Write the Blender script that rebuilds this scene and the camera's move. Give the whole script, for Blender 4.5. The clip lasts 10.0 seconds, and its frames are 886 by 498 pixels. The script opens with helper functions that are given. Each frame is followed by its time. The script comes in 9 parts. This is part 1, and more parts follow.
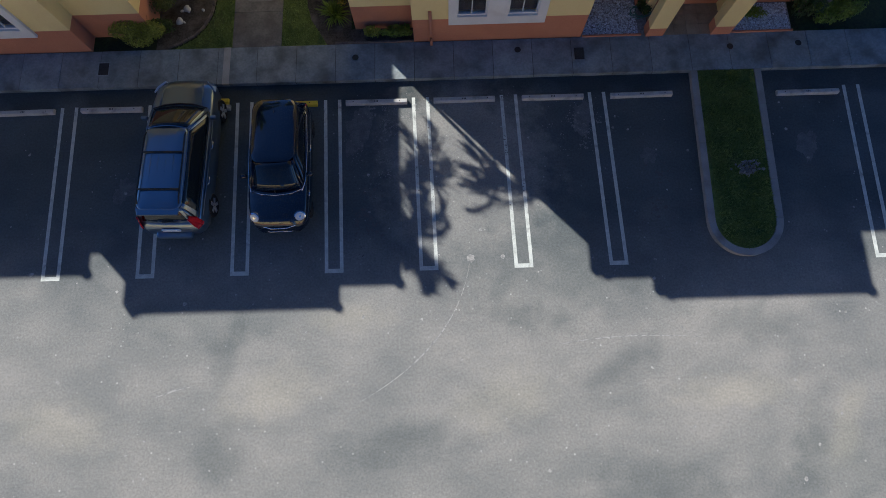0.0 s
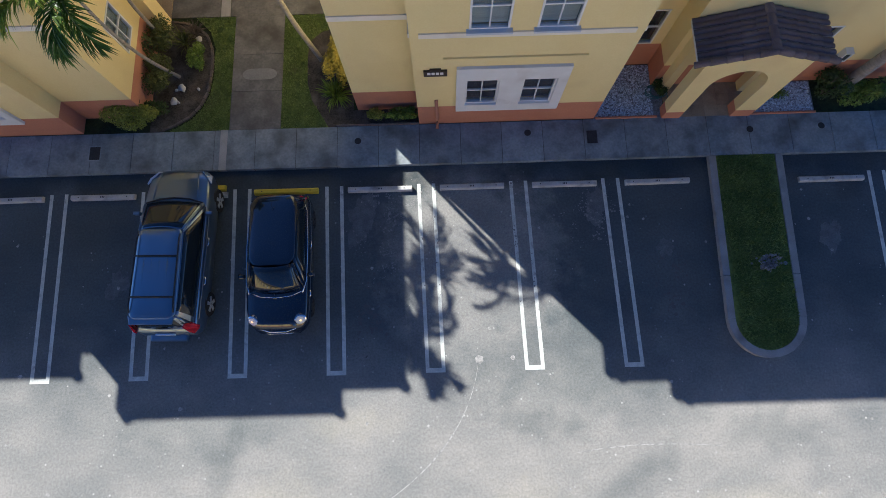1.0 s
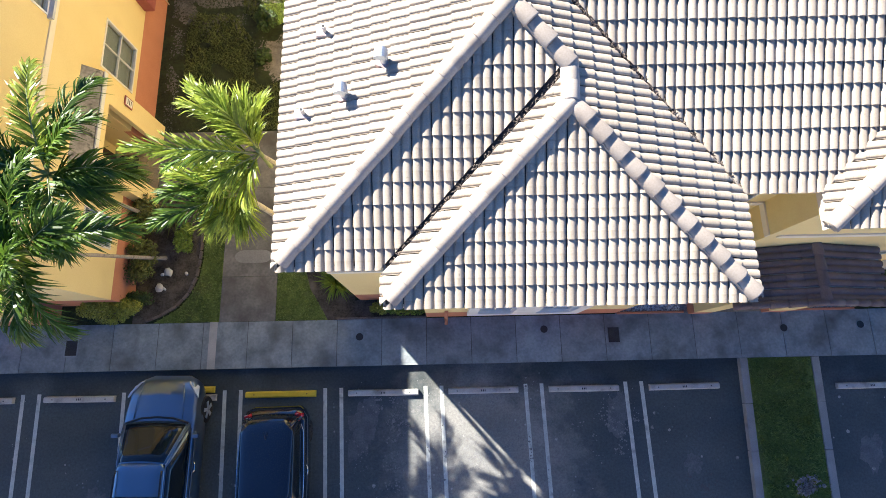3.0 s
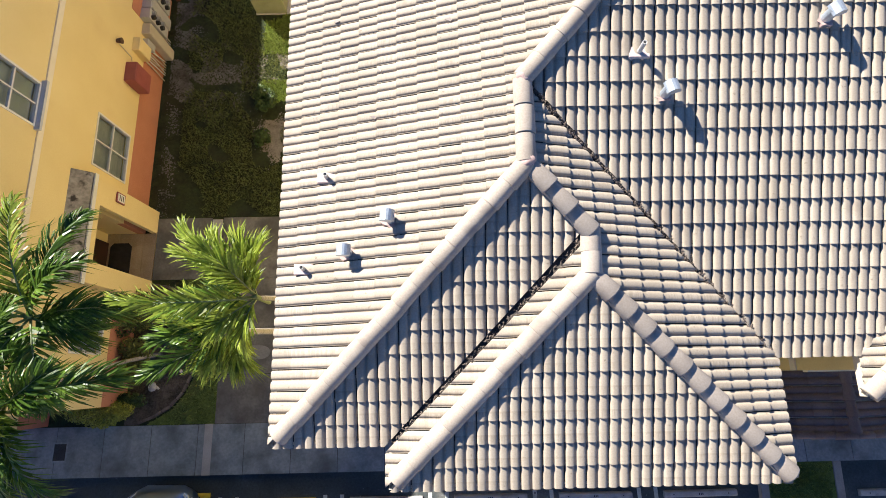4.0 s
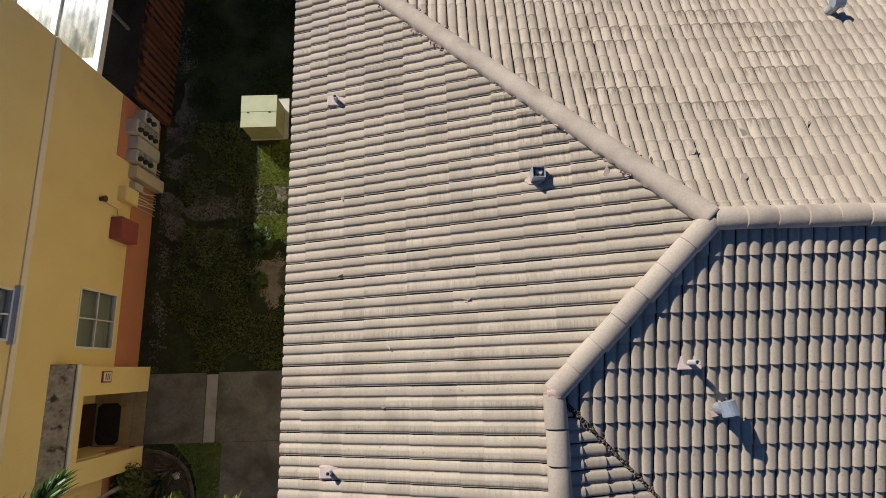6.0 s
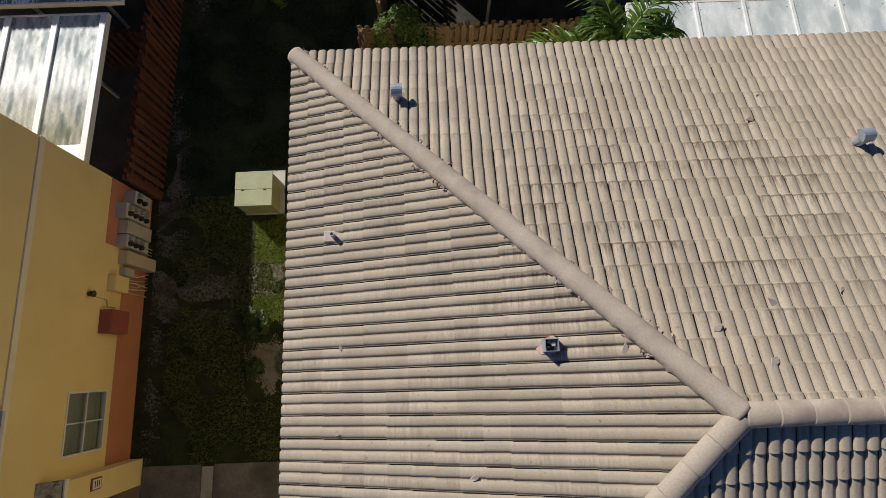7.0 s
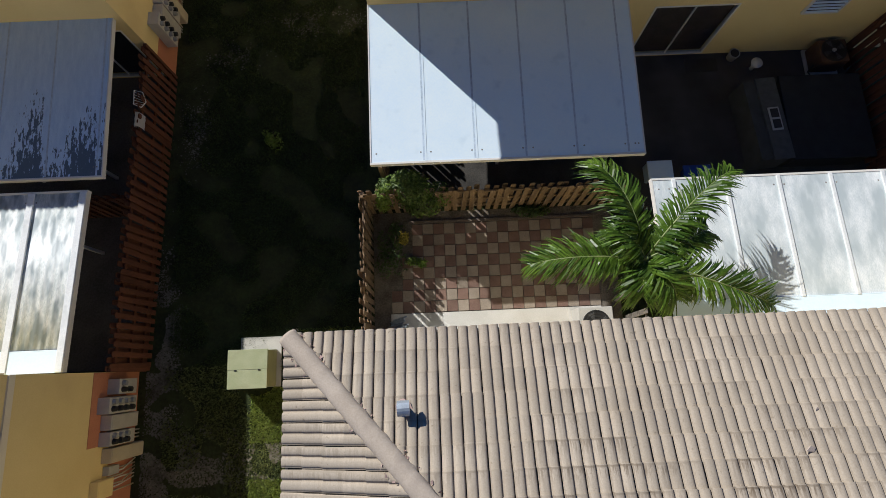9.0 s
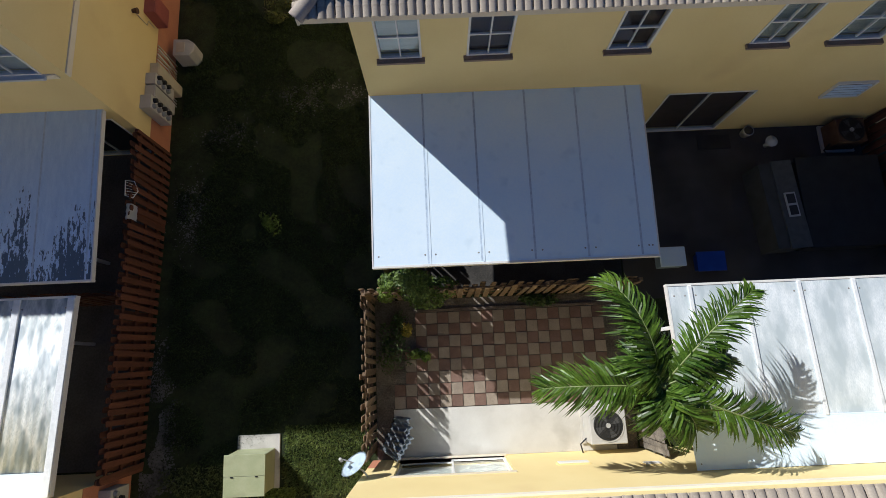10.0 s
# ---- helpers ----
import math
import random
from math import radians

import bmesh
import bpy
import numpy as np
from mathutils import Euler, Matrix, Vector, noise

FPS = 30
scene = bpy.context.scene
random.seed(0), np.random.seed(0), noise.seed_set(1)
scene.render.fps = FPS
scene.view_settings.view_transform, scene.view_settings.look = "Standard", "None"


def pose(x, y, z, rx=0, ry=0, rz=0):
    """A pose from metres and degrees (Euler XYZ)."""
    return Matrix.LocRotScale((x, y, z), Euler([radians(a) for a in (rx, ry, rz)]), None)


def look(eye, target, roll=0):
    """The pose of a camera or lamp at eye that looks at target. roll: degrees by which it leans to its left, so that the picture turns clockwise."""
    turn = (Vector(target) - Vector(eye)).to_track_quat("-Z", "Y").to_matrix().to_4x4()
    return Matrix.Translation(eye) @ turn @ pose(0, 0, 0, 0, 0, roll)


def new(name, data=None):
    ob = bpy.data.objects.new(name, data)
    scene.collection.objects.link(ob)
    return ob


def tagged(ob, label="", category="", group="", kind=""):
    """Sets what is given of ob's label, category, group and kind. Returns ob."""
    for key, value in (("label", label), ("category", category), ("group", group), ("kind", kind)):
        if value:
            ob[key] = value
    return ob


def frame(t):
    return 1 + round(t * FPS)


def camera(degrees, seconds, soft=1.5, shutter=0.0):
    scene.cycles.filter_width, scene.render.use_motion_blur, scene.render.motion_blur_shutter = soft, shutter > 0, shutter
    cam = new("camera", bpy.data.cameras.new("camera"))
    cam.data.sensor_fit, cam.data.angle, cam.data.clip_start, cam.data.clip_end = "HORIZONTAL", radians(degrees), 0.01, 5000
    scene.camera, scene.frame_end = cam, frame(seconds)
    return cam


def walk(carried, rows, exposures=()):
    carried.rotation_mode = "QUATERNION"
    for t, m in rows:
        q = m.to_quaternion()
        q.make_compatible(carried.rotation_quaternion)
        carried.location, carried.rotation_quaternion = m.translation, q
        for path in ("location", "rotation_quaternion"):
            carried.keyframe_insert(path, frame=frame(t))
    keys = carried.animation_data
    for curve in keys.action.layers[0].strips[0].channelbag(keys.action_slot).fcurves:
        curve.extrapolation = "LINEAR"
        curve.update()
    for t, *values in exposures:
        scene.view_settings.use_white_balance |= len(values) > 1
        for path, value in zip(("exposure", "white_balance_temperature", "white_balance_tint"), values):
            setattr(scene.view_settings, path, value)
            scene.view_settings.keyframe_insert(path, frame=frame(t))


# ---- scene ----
cam = camera(80.1, 10.0, soft=0.3)
ROWS = [
    (0, (0.455, -2.818, 14.611), (0.449, -2.367, 12.663), -2.40),
    (0.5, (0.395, -1.344, 14.600), (0.383, -0.900, 12.650), -3.10),
    (1, (0.344, 0.122, 14.587), (0.337, 0.556, 12.635), -2.60),
    (1.5, (0.301, 1.567, 14.579), (0.301, 1.995, 12.625), -1.70),
    (2, (0.255, 2.983, 14.575), (0.261, 3.415, 12.622), -0.90),
    (3.5, (0.028, 7.011, 14.588), (0.042, 7.471, 12.641), 0.70),
    (4, (-0.017, 8.260, 14.589), (-0.001, 8.724, 12.643), 0.80),
    (4.5, (-0.069, 9.433, 14.592), (-0.055, 9.897, 12.647), 0.60),
    (5, (-0.111, 10.535, 14.597), (-0.097, 10.992, 12.650), 0.30),
    (5.5, (-0.139, 11.604, 14.601), (-0.128, 12.049, 12.651), -0.20),
    (7, (-0.140, 14.961, 14.589), (-0.126, 15.399, 12.637), -0.30),
    (7.5, (-0.106, 16.171, 14.589), (-0.091, 16.612, 12.638), -0.40),
    (8, (-0.087, 17.392, 14.588), (-0.075, 17.835, 12.638), -0.80),
    (8.5, (-0.093, 18.593, 14.586), (-0.084, 19.022, 12.633), -1.30),
    (9, (-0.113, 19.814, 14.579), (-0.106, 20.238, 12.625), -1.50),
    (9.5, (-0.140, 21.062, 14.572), (-0.129, 21.484, 12.617), -0.90),
    (10, (-0.167, 22.324, 14.565), (-0.154, 22.747, 12.610), -0.80),
]
EXPOSURES = [(0, 0.85, 5150, 10), (0.5, 1.15, 5150, 10), (1.0, 1.45, 5150, 10), (2.0, 2.26, 5250, 10), (2.3, 2.36, 5280, 10), (3.5, 1.88, 5400, 10), (4.5, 1.17, 5400, 10), (5.5, 0.62, 5400, 10), (7.0, -0.03, 5450, 10), (8.0, 0.0, 5300, 10), (8.5, 0.08, 5220, 10), (9.0, 0.14, 5150, 10), (10, 0.3, 5020, 10)]
walk(cam, [(t, look(eye, target, roll)) for t, eye, target, roll in ROWS], EXPOSURES)

# ---- light: low sun from the north-west of the plan, clear sky ----
SUN_TO = Vector((-1.12, 1.19, 1.0)).normalized()
sun = new("sun", bpy.data.lights.new("sun", "SUN"))
sun.data.energy, sun.data.angle, sun.data.color = 5.0, radians(0.53), (1.0, 0.84, 0.63)
sun.matrix_world = look(SUN_TO * 60, (0, 0, 0))
world = bpy.data.worlds.new("world")
scene.world = world
world.use_nodes = True
sky = world.node_tree.nodes.new("ShaderNodeTexSky")
sky.ozone_density, sky.dust_density, sky.air_density = 7.0, 0.1, 0.6
sky.sky_type, sky.sun_disc = "NISHITA", False
sky.sun_elevation, sky.sun_rotation = math.asin(SUN_TO.z), math.atan2(SUN_TO.x, SUN_TO.y)
background = world.node_tree.nodes["Background"]
background.inputs["Strength"].default_value = 0.056
world.node_tree.links.new(sky.outputs[0], background.inputs["Color"])

# ---- materials ----
def material(name, dark, light, rough=0.8, metal=0.0, scale=3.0, fine=60.0, bump=0.15, bump_scale=None, spread=0.0, stain=None, stain_scale=0.6, stain_at=(0.55, 0.75), stretch=(1, 1, 1), island=False, grime=None, coat=0.0, spec=0.5, depth=0.01):
    """Two-scale mottled paint, stone or metal: dark and light are its base colours; spread varies piece by piece."""
    m = bpy.data.materials.new(name)
    m.use_nodes = True
    nt = m.node_tree
    n, l = nt.nodes, nt.links
    p = n["Principled BSDF"]
    mp = n.new("ShaderNodeMapping")
    mp.inputs["Scale"].default_value = stretch
    geo = n.new("ShaderNodeNewGeometry")
    l.new(geo.outputs["Position"], mp.inputs["Vector"])
    big, small = n.new("ShaderNodeTexNoise"), n.new("ShaderNodeTexNoise")
    big.inputs["Scale"].default_value, big.inputs["Detail"].default_value = scale, 5
    small.inputs["Scale"].default_value, small.inputs["Detail"].default_value = fine, 3
    for t in (big, small):
        l.new(mp.outputs[0], t.inputs["Vector"])
    mixf = n.new("ShaderNodeMath")
    mixf.operation = "MULTIPLY_ADD"
    mixf.inputs[1].default_value = 0.45
    half = n.new("ShaderNodeMath")
    half.operation = "MULTIPLY"
    half.inputs[1].default_value = 0.55
    l.new(big.outputs[0], half.inputs[0])
    l.new(small.outputs[0], mixf.inputs[0])
    l.new(half.outputs[0], mixf.inputs[2])
    ramp = n.new("ShaderNodeValToRGB")
    ramp.color_ramp.elements[0].position, ramp.color_ramp.elements[1].position = 0.36, 0.64
    ramp.color_ramp.elements[0].color, ramp.color_ramp.elements[1].color = (*dark, 1), (*light, 1)
    l.new(mixf.outputs[0], ramp.inputs[0])
    out = ramp.outputs[0]
    if stain:
        st = n.new("ShaderNodeTexNoise")
        st.inputs["Scale"].default_value, st.inputs["Detail"].default_value = stain_scale, 6
        l.new(mp.outputs[0], st.inputs["Vector"])
        sr = n.new("ShaderNodeMapRange")
        sr.inputs["From Min"].default_value, sr.inputs["From Max"].default_value = stain_at
        l.new(st.outputs[0], sr.inputs["Value"])
        mx = n.new("ShaderNodeMix")
        mx.data_type = "RGBA"
        l.new(sr.outputs[0], mx.inputs[0])
        l.new(out, mx.inputs[6])
        mx.inputs[7].default_value = (*stain, 1)
        out = mx.outputs[2]
    if grime:
        # dark lichen runs: long down the slope, gathered in drifts on the shaded side of the roof
        runs, drift, spot = n.new("ShaderNodeTexNoise"), n.new("ShaderNodeTexNoise"), n.new("ShaderNodeTexNoise")
        slim = n.new("ShaderNodeMapping")
        slim.inputs["Scale"].default_value = (26.0, 2.6, 1.0)
        l.new(geo.outputs["Position"], slim.inputs["Vector"])
        l.new(slim.outputs[0], runs.inputs["Vector"])
        runs.inputs["Scale"].default_value, runs.inputs["Detail"].default_value, runs.inputs["Roughness"].default_value = 1.0, 6, 0.75
        drift.inputs["Scale"].default_value, drift.inputs["Detail"].default_value = 1.1, 3
        spot.inputs["Scale"].default_value, spot.inputs["Detail"].default_value = 17.0, 5
        far = n.new("ShaderNodeVectorMath")
        far.operation = "DISTANCE"
        flat = n.new("ShaderNodeMapping")
        flat.inputs["Scale"].default_value = (0.62, 1.0, 0.0)
        l.new(geo.outputs["Position"], flat.inputs["Vector"])
        l.new(flat.outputs[0], far.inputs[0])
        far.inputs[1].default_value = (3.1 * 0.62, 17.2, 0.0)
        near = n.new("ShaderNodeMapRange")
        near.inputs["From Min"].default_value, near.inputs["From Max"].default_value = 2.5, 1.0
        near.inputs["To Min"].default_value, near.inputs["To Max"].default_value = 0.35, 1.0
        l.new(far.outputs["Value"], near.inputs["Value"])
        # heaviest at the low end of each course, with a dark line along its lip
        split, row, part_, tail, lip = n.new("ShaderNodeSeparateXYZ"), n.new("ShaderNodeMath"), n.new("ShaderNodeMath"), n.new("ShaderNodeMapRange"), n.new("ShaderNodeMapRange")
        l.new(geo.outputs["Position"], split.inputs[0])
        row.operation, part_.operation = "MULTIPLY_ADD", "FRACT"
        row.inputs[1].default_value, row.inputs[2].default_value = -1 / 0.3236, 20.36 / 0.3236
        l.new(split.outputs["Y"], row.inputs[0])
        l.new(row.outputs[0], part_.inputs[0])
        tail.inputs["From Min"].default_value, tail.inputs["From Max"].default_value = 0.65, 0.08
        tail.inputs["To Min"].default_value = 0.25
        l.new(part_.outputs[0], tail.inputs["Value"])
        lip.inputs["From Min"].default_value, lip.inputs["From Max"].default_value = 0.11, 0.06
        lip.inputs["To Max"].default_value = 0.75
        l.new(part_.outputs[0], lip.inputs["Value"])
        ra, rb, rc = n.new("ShaderNodeMapRange"), n.new("ShaderNodeMapRange"), n.new("ShaderNodeMapRange")
        ra.inputs["From Min"].default_value, ra.inputs["From Max"].default_value = 0.455, 0.565
        rb.inputs["From Min"].default_value, rb.inputs["From Max"].default_value = 0.42, 0.54
        rc.inputs["From Min"].default_value, rc.inputs["From Max"].default_value = 0.64, 0.74
        rc.inputs["To Max"].default_value = 0.5
        for tex, rng_ in ((runs, ra), (drift, rb), (spot, rc)):
            if tex is not runs:
                l.new(geo.outputs["Position"], tex.inputs["Vector"])
            l.new(tex.outputs[0], rng_.inputs["Value"])
        g1, g2, g3 = n.new("ShaderNodeMath"), n.new("ShaderNodeMath"), n.new("ShaderNodeMath")
        g1.operation, g2.operation, g3.operation = "MULTIPLY", "MULTIPLY", "MAXIMUM"
        ends, edge_ = n.new("ShaderNodeMath"), n.new("ShaderNodeMath")
        ends.operation, edge_.operation = "MULTIPLY", "MAXIMUM"
        l.new(ra.outputs[0], ends.inputs[0])
        l.new(tail.outputs[0], ends.inputs[1])
        l.new(ends.outputs[0], edge_.inputs[0])
        l.new(lip.outputs[0], edge_.inputs[1])
        l.new(edge_.outputs[0], g1.inputs[0])
        l.new(rb.outputs[0], g1.inputs[1])
        l.new(g1.outputs[0], g2.inputs[0])
        l.new(near.outputs[0], g2.inputs[1])
        soft = n.new("ShaderNodeMath")
        soft.operation = "MULTIPLY"
        soft.inputs[1].default_value = 0.95
        l.new(g2.outputs[0], soft.inputs[0])
        l.new(soft.outputs[0], g3.inputs[0])
        l.new(rc.outputs[0], g3.inputs[1])
        gx = n.new("ShaderNodeMix")
        gx.data_type = "RGBA"
        l.new(g3.outputs[0], gx.inputs[0])
        l.new(out, gx.inputs[6])
        gx.inputs[7].default_value = (*grime, 1)
        out = gx.outputs[2]
    if spread:
        hsv = n.new("ShaderNodeHueSaturation")
        if island:
            src = geo.outputs["Random Per Island"]
        else:
            src = n.new("ShaderNodeObjectInfo").outputs["Random"]
        rng = n.new("ShaderNodeMapRange")
        rng.inputs["To Min"].default_value, rng.inputs["To Max"].default_value = 1 - spread, 1 + spread
        l.new(src, rng.inputs["Value"])
        l.new(rng.outputs[0], hsv.inputs["Value"])
        l.new(out, hsv.inputs["Color"])
        out = hsv.outputs[0]
    l.new(out, p.inputs["Base Color"])
    p.inputs["Roughness"].default_value, p.inputs["Metallic"].default_value = rough, metal
    p.inputs["Coat Weight"].default_value = coat
    p.inputs["Specular IOR Level"].default_value = spec
    if bump:
        bt = n.new("ShaderNodeTexNoise")
        bt.inputs["Scale"].default_value, bt.inputs["Detail"].default_value = bump_scale or fine, 4
        l.new(mp.outputs[0], bt.inputs["Vector"])
        b = n.new("ShaderNodeBump")
        b.inputs["Strength"].default_value, b.inputs["Distance"].default_value = bump, depth
        l.new(bt.outputs[0], b.inputs["Height"])
        l.new(b.outputs[0], p.inputs["Normal"])
    return m


DAMP, GREYED, BLEACHED = (0.74, 0.77, 0.785), (0.82, 0.85, 0.86), (1.17, 1.14, 1.07)
STAINS = [  # middle, half width, half length, slant, tint
    (5.1, -2.8, 1.5, 0.45, 25, DAMP), (10.0, -4.55, 0.5, 1.5, -25, DAMP), (-1.0, -4.7, 1.9, 0.7, 10, DAMP), (8.8, -1.75, 1.6, 0.6, 5, DAMP), (2.6, -1.4, 1.7, 0.5, -12, DAMP), (-5.6, -2.1, 0.5, 1.3, -15, DAMP), (-5.7, -4.7, 0.8, 1.0, 20, DAMP), (6.0, -5.8, 1.8, 0.7, -8, DAMP), (4.6, -0.4, 5.5, 1.3, 1, GREYED), (-6.5, -1.2, 4.0, 0.8, -2, GREYED), (10.5, -5.6, 2.2, 1.6, 10, GREYED),
    (-4.3, -3.3, 1.6, 0.9, 15, BLEACHED), (8.1, -3.5, 1.9, 0.5, 4, BLEACHED), (10.9, -4.45, 0.5, 1.5, -22, BLEACHED), (-2.2, -1.3, 1.4, 0.5, 0, BLEACHED), (-10.0, -4.0, 1.8, 0.8, -10, BLEACHED), (2.0, -3.6, 1.6, 0.8, 18, BLEACHED)]


def asphalt():
    """Bleached asphalt: wide pale and dark areas, drifts along the aisle, aggregate speckle and white flecks."""
    m = material("asphalt", (0.186, 0.189, 0.177), (0.262, 0.253, 0.229), 0.93, scale=0.22, fine=0.7, bump=0.18, bump_scale=60, stain=(0.125, 0.135, 0.135), stain_scale=0.33, stain_at=(0.54, 0.86), stretch=(0.75, 1.25, 1), depth=0.01)
    nt = m.node_tree
    n, l = nt.nodes, nt.links
    p = n["Principled BSDF"]
    base = p.inputs["Base Color"].links[0].from_socket
    ramp = [k for k in n if k.bl_idname == "ShaderNodeValToRGB"][0].color_ramp
    ramp.elements[0].position, ramp.elements[1].position = 0.41, 0.585
    geo = n.new("ShaderNodeNewGeometry")
    grain = n.new("ShaderNodeTexNoise")
    grain.inputs["Scale"].default_value, grain.inputs["Detail"].default_value, grain.inputs["Roughness"].default_value = 16.0, 6, 0.8
    l.new(geo.outputs["Position"], grain.inputs["Vector"])
    gr = n.new("ShaderNodeMapRange")
    gr.inputs["From Min"].default_value, gr.inputs["From Max"].default_value = 0.30, 0.70
    gr.inputs["To Min"].default_value, gr.inputs["To Max"].default_value = 0.68, 1.32
    l.new(grain.outputs[0], gr.inputs["Value"])
    mul = n.new("ShaderNodeMix")
    mul.data_type, mul.blend_type = "RGBA", "MULTIPLY"
    mul.inputs[0].default_value = 1.0
    l.new(base, mul.inputs[6])
    l.new(gr.outputs[0], mul.inputs[7])
    fleck = n.new("ShaderNodeTexVoronoi")
    fleck.inputs["Scale"].default_value = 4.0
    l.new(geo.outputs["Position"], fleck.inputs["Vector"])
    where = n.new("ShaderNodeMapRange")
    where.inputs["From Min"].default_value, where.inputs["From Max"].default_value = 0.13, 0.05
    l.new(fleck.outputs["Distance"], where.inputs["Value"])
    dust = n.new("ShaderNodeTexNoise")
    dust.inputs["Scale"].default_value, dust.inputs["Detail"].default_value = 0.55, 3
    l.new(geo.outputs["Position"], dust.inputs["Vector"])
    only = n.new("ShaderNodeMapRange")
    only.inputs["From Min"].default_value, only.inputs["From Max"].default_value = 0.50, 0.60
    l.new(dust.outputs[0], only.inputs["Value"])
    both = n.new("ShaderNodeMath")
    both.operation = "MULTIPLY"
    l.new(where.outputs[0], both.inputs[0])
    l.new(only.outputs[0], both.inputs[1])
    mx = n.new("ShaderNodeMix")
    mx.data_type = "RGBA"
    l.new(both.outputs[0], mx.inputs[0])
    l.new(mul.outputs[2], mx.inputs[6])
    mx.inputs[7].default_value = (0.45, 0.44, 0.41, 1)
    # the stalls: seal coat worn off along the aisle, darkened further to paint in the building's shade; damp dirt lies
    # in the gutter
    sep, wob, at = n.new("ShaderNodeSeparateXYZ"), n.new("ShaderNodeTexNoise"), n.new("ShaderNodeMath")
    l.new(geo.outputs["Position"], sep.inputs[0])
    wob.inputs["Scale"].default_value, wob.inputs["Detail"].default_value = 0.7, 5
    l.new(geo.outputs["Position"], wob.inputs["Vector"])
    at.operation = "MULTIPLY_ADD"
    at.inputs[1].default_value = 3.0
    l.new(wob.outputs[0], at.inputs[0])
    l.new(sep.outputs["Y"], at.inputs[2])
    coat, gutter, both2 = n.new("ShaderNodeMapRange"), n.new("ShaderNodeMapRange"), n.new("ShaderNodeMix")
    coat.inputs["From Min"].default_value, coat.inputs["From Max"].default_value = 0.6, 3.2
    l.new(at.outputs[0], coat.inputs["Value"])
    tint = n.new("ShaderNodeMix")
    tint.data_type = "RGBA"
    tint.inputs[6].default_value, tint.inputs[7].default_value = (1, 1, 1, 1), (0.37, 0.45, 0.50, 1)
    # a pale oval over two stalls paints in the sunlit wedge, along with dusty scouring
    away, patch, keeps = n.new("ShaderNodeVectorMath"), n.new("ShaderNodeMapRange"), n.new("ShaderNodeMath")
    oval = n.new("ShaderNodeMapping")
    oval.inputs["Scale"].default_value = (1 / 2.3, 1 / 3.0, 0.0)
    l.new(geo.outputs["Position"], oval.inputs["Vector"])
    away.operation = "DISTANCE"
    away.inputs[1].default_value = (1.1 / 2.3, 3.0 / 3.0, 0.0)
    l.new(oval.outputs[0], away.inputs[0])
    ragged = n.new("ShaderNodeMath")
    ragged.operation = "MULTIPLY_ADD"
    ragged.inputs[1].default_value = 1.5
    oval_noise = n.new("ShaderNodeTexNoise")
    oval_noise.inputs["Scale"].default_value, oval_noise.inputs["Detail"].default_value, oval_noise.inputs["Roughness"].default_value = 1.3, 7, 0.65
    l.new(geo.outputs["Position"], oval_noise.inputs["Vector"])
    l.new(oval_noise.outputs[0], ragged.inputs[0])
    l.new(away.outputs["Value"], ragged.inputs[2])
    patch.inputs["From Min"].default_value, patch.inputs["From Max"].default_value = 1.45, 2.0
    patch.inputs["To Min"].default_value, patch.inputs["To Max"].default_value = 0.0, 1.0
    l.new(ragged.outputs[0], patch.inputs["Value"])
    keeps.operation = "MULTIPLY"
    l.new(coat.outputs[0], keeps.inputs[0])
    l.new(patch.outputs[0], keeps.inputs[1])
    l.new(keeps.outputs[0], tint.inputs[0])
    gutter.inputs["From Min"].default_value, gutter.inputs["From Max"].default_value = 6.5, 7.1
    gutter.inputs["To Min"].default_value, gutter.inputs["To Max"].default_value = 1.0, 0.62
    l.new(at.outputs[0], gutter.inputs["Value"])
    both2.data_type, both2.blend_type = "RGBA", "MULTIPLY"
    both2.inputs[0].default_value = 1.0
    l.new(tint.outputs[2], both2.inputs[6])
    l.new(gutter.outputs[0], both2.inputs[7])
    stall_tone = n.new("ShaderNodeMix")
    stall_tone.data_type, stall_tone.blend_type = "RGBA", "MULTIPLY"
    stall_tone.inputs[0].default_value = 1.0
    l.new(mx.outputs[2], stall_tone.inputs[6])
    l.new(both2.outputs[2], stall_tone.inputs[7])
    # broad soft stains: damp grey ones and bleached cream ones, each of its own size and slant
    out = stall_tone.outputs[2]
    for cx, cy, rx, ry, turn, tone in STAINS:
        mp, size, warp, edge, soft_, mix = n.new("ShaderNodeMapping"), n.new("ShaderNodeVectorMath"), n.new("ShaderNodeTexNoise"), n.new("ShaderNodeMath"), n.new("ShaderNodeMapRange"), n.new("ShaderNodeMix")
        mp.vector_type = "TEXTURE"
        mp.inputs["Location"].default_value, mp.inputs["Rotation"].default_value, mp.inputs["Scale"].default_value = (cx, cy, 0), (0, 0, radians(turn)), (rx, ry, 1)
        l.new(geo.outputs["Position"], mp.inputs["Vector"])
        size.operation, edge.operation = "LENGTH", "MULTIPLY_ADD"
        l.new(mp.outputs[0], size.inputs[0])
        warp.inputs["Scale"].default_value, warp.inputs["Detail"].default_value = 1.7, 5
        l.new(geo.outputs["Position"], warp.inputs["Vector"])
        edge.inputs[1].default_value = 1.6
        l.new(warp.outputs[0], edge.inputs[0])
        l.new(size.outputs["Value"], edge.inputs[2])
        soft_.interpolation_type = "SMOOTHSTEP"
        soft_.inputs["From Min"].default_value, soft_.inputs["From Max"].default_value = 2.0, 0.9
        l.new(edge.outputs[0], soft_.inputs["Value"])
        mix.data_type, mix.blend_type = "RGBA", "MULTIPLY"
        l.new(soft_.outputs[0], mix.inputs[0])
        l.new(out, mix.inputs[6])
        mix.inputs[7].default_value = (*tone, 1)
        out = mix.outputs[2]
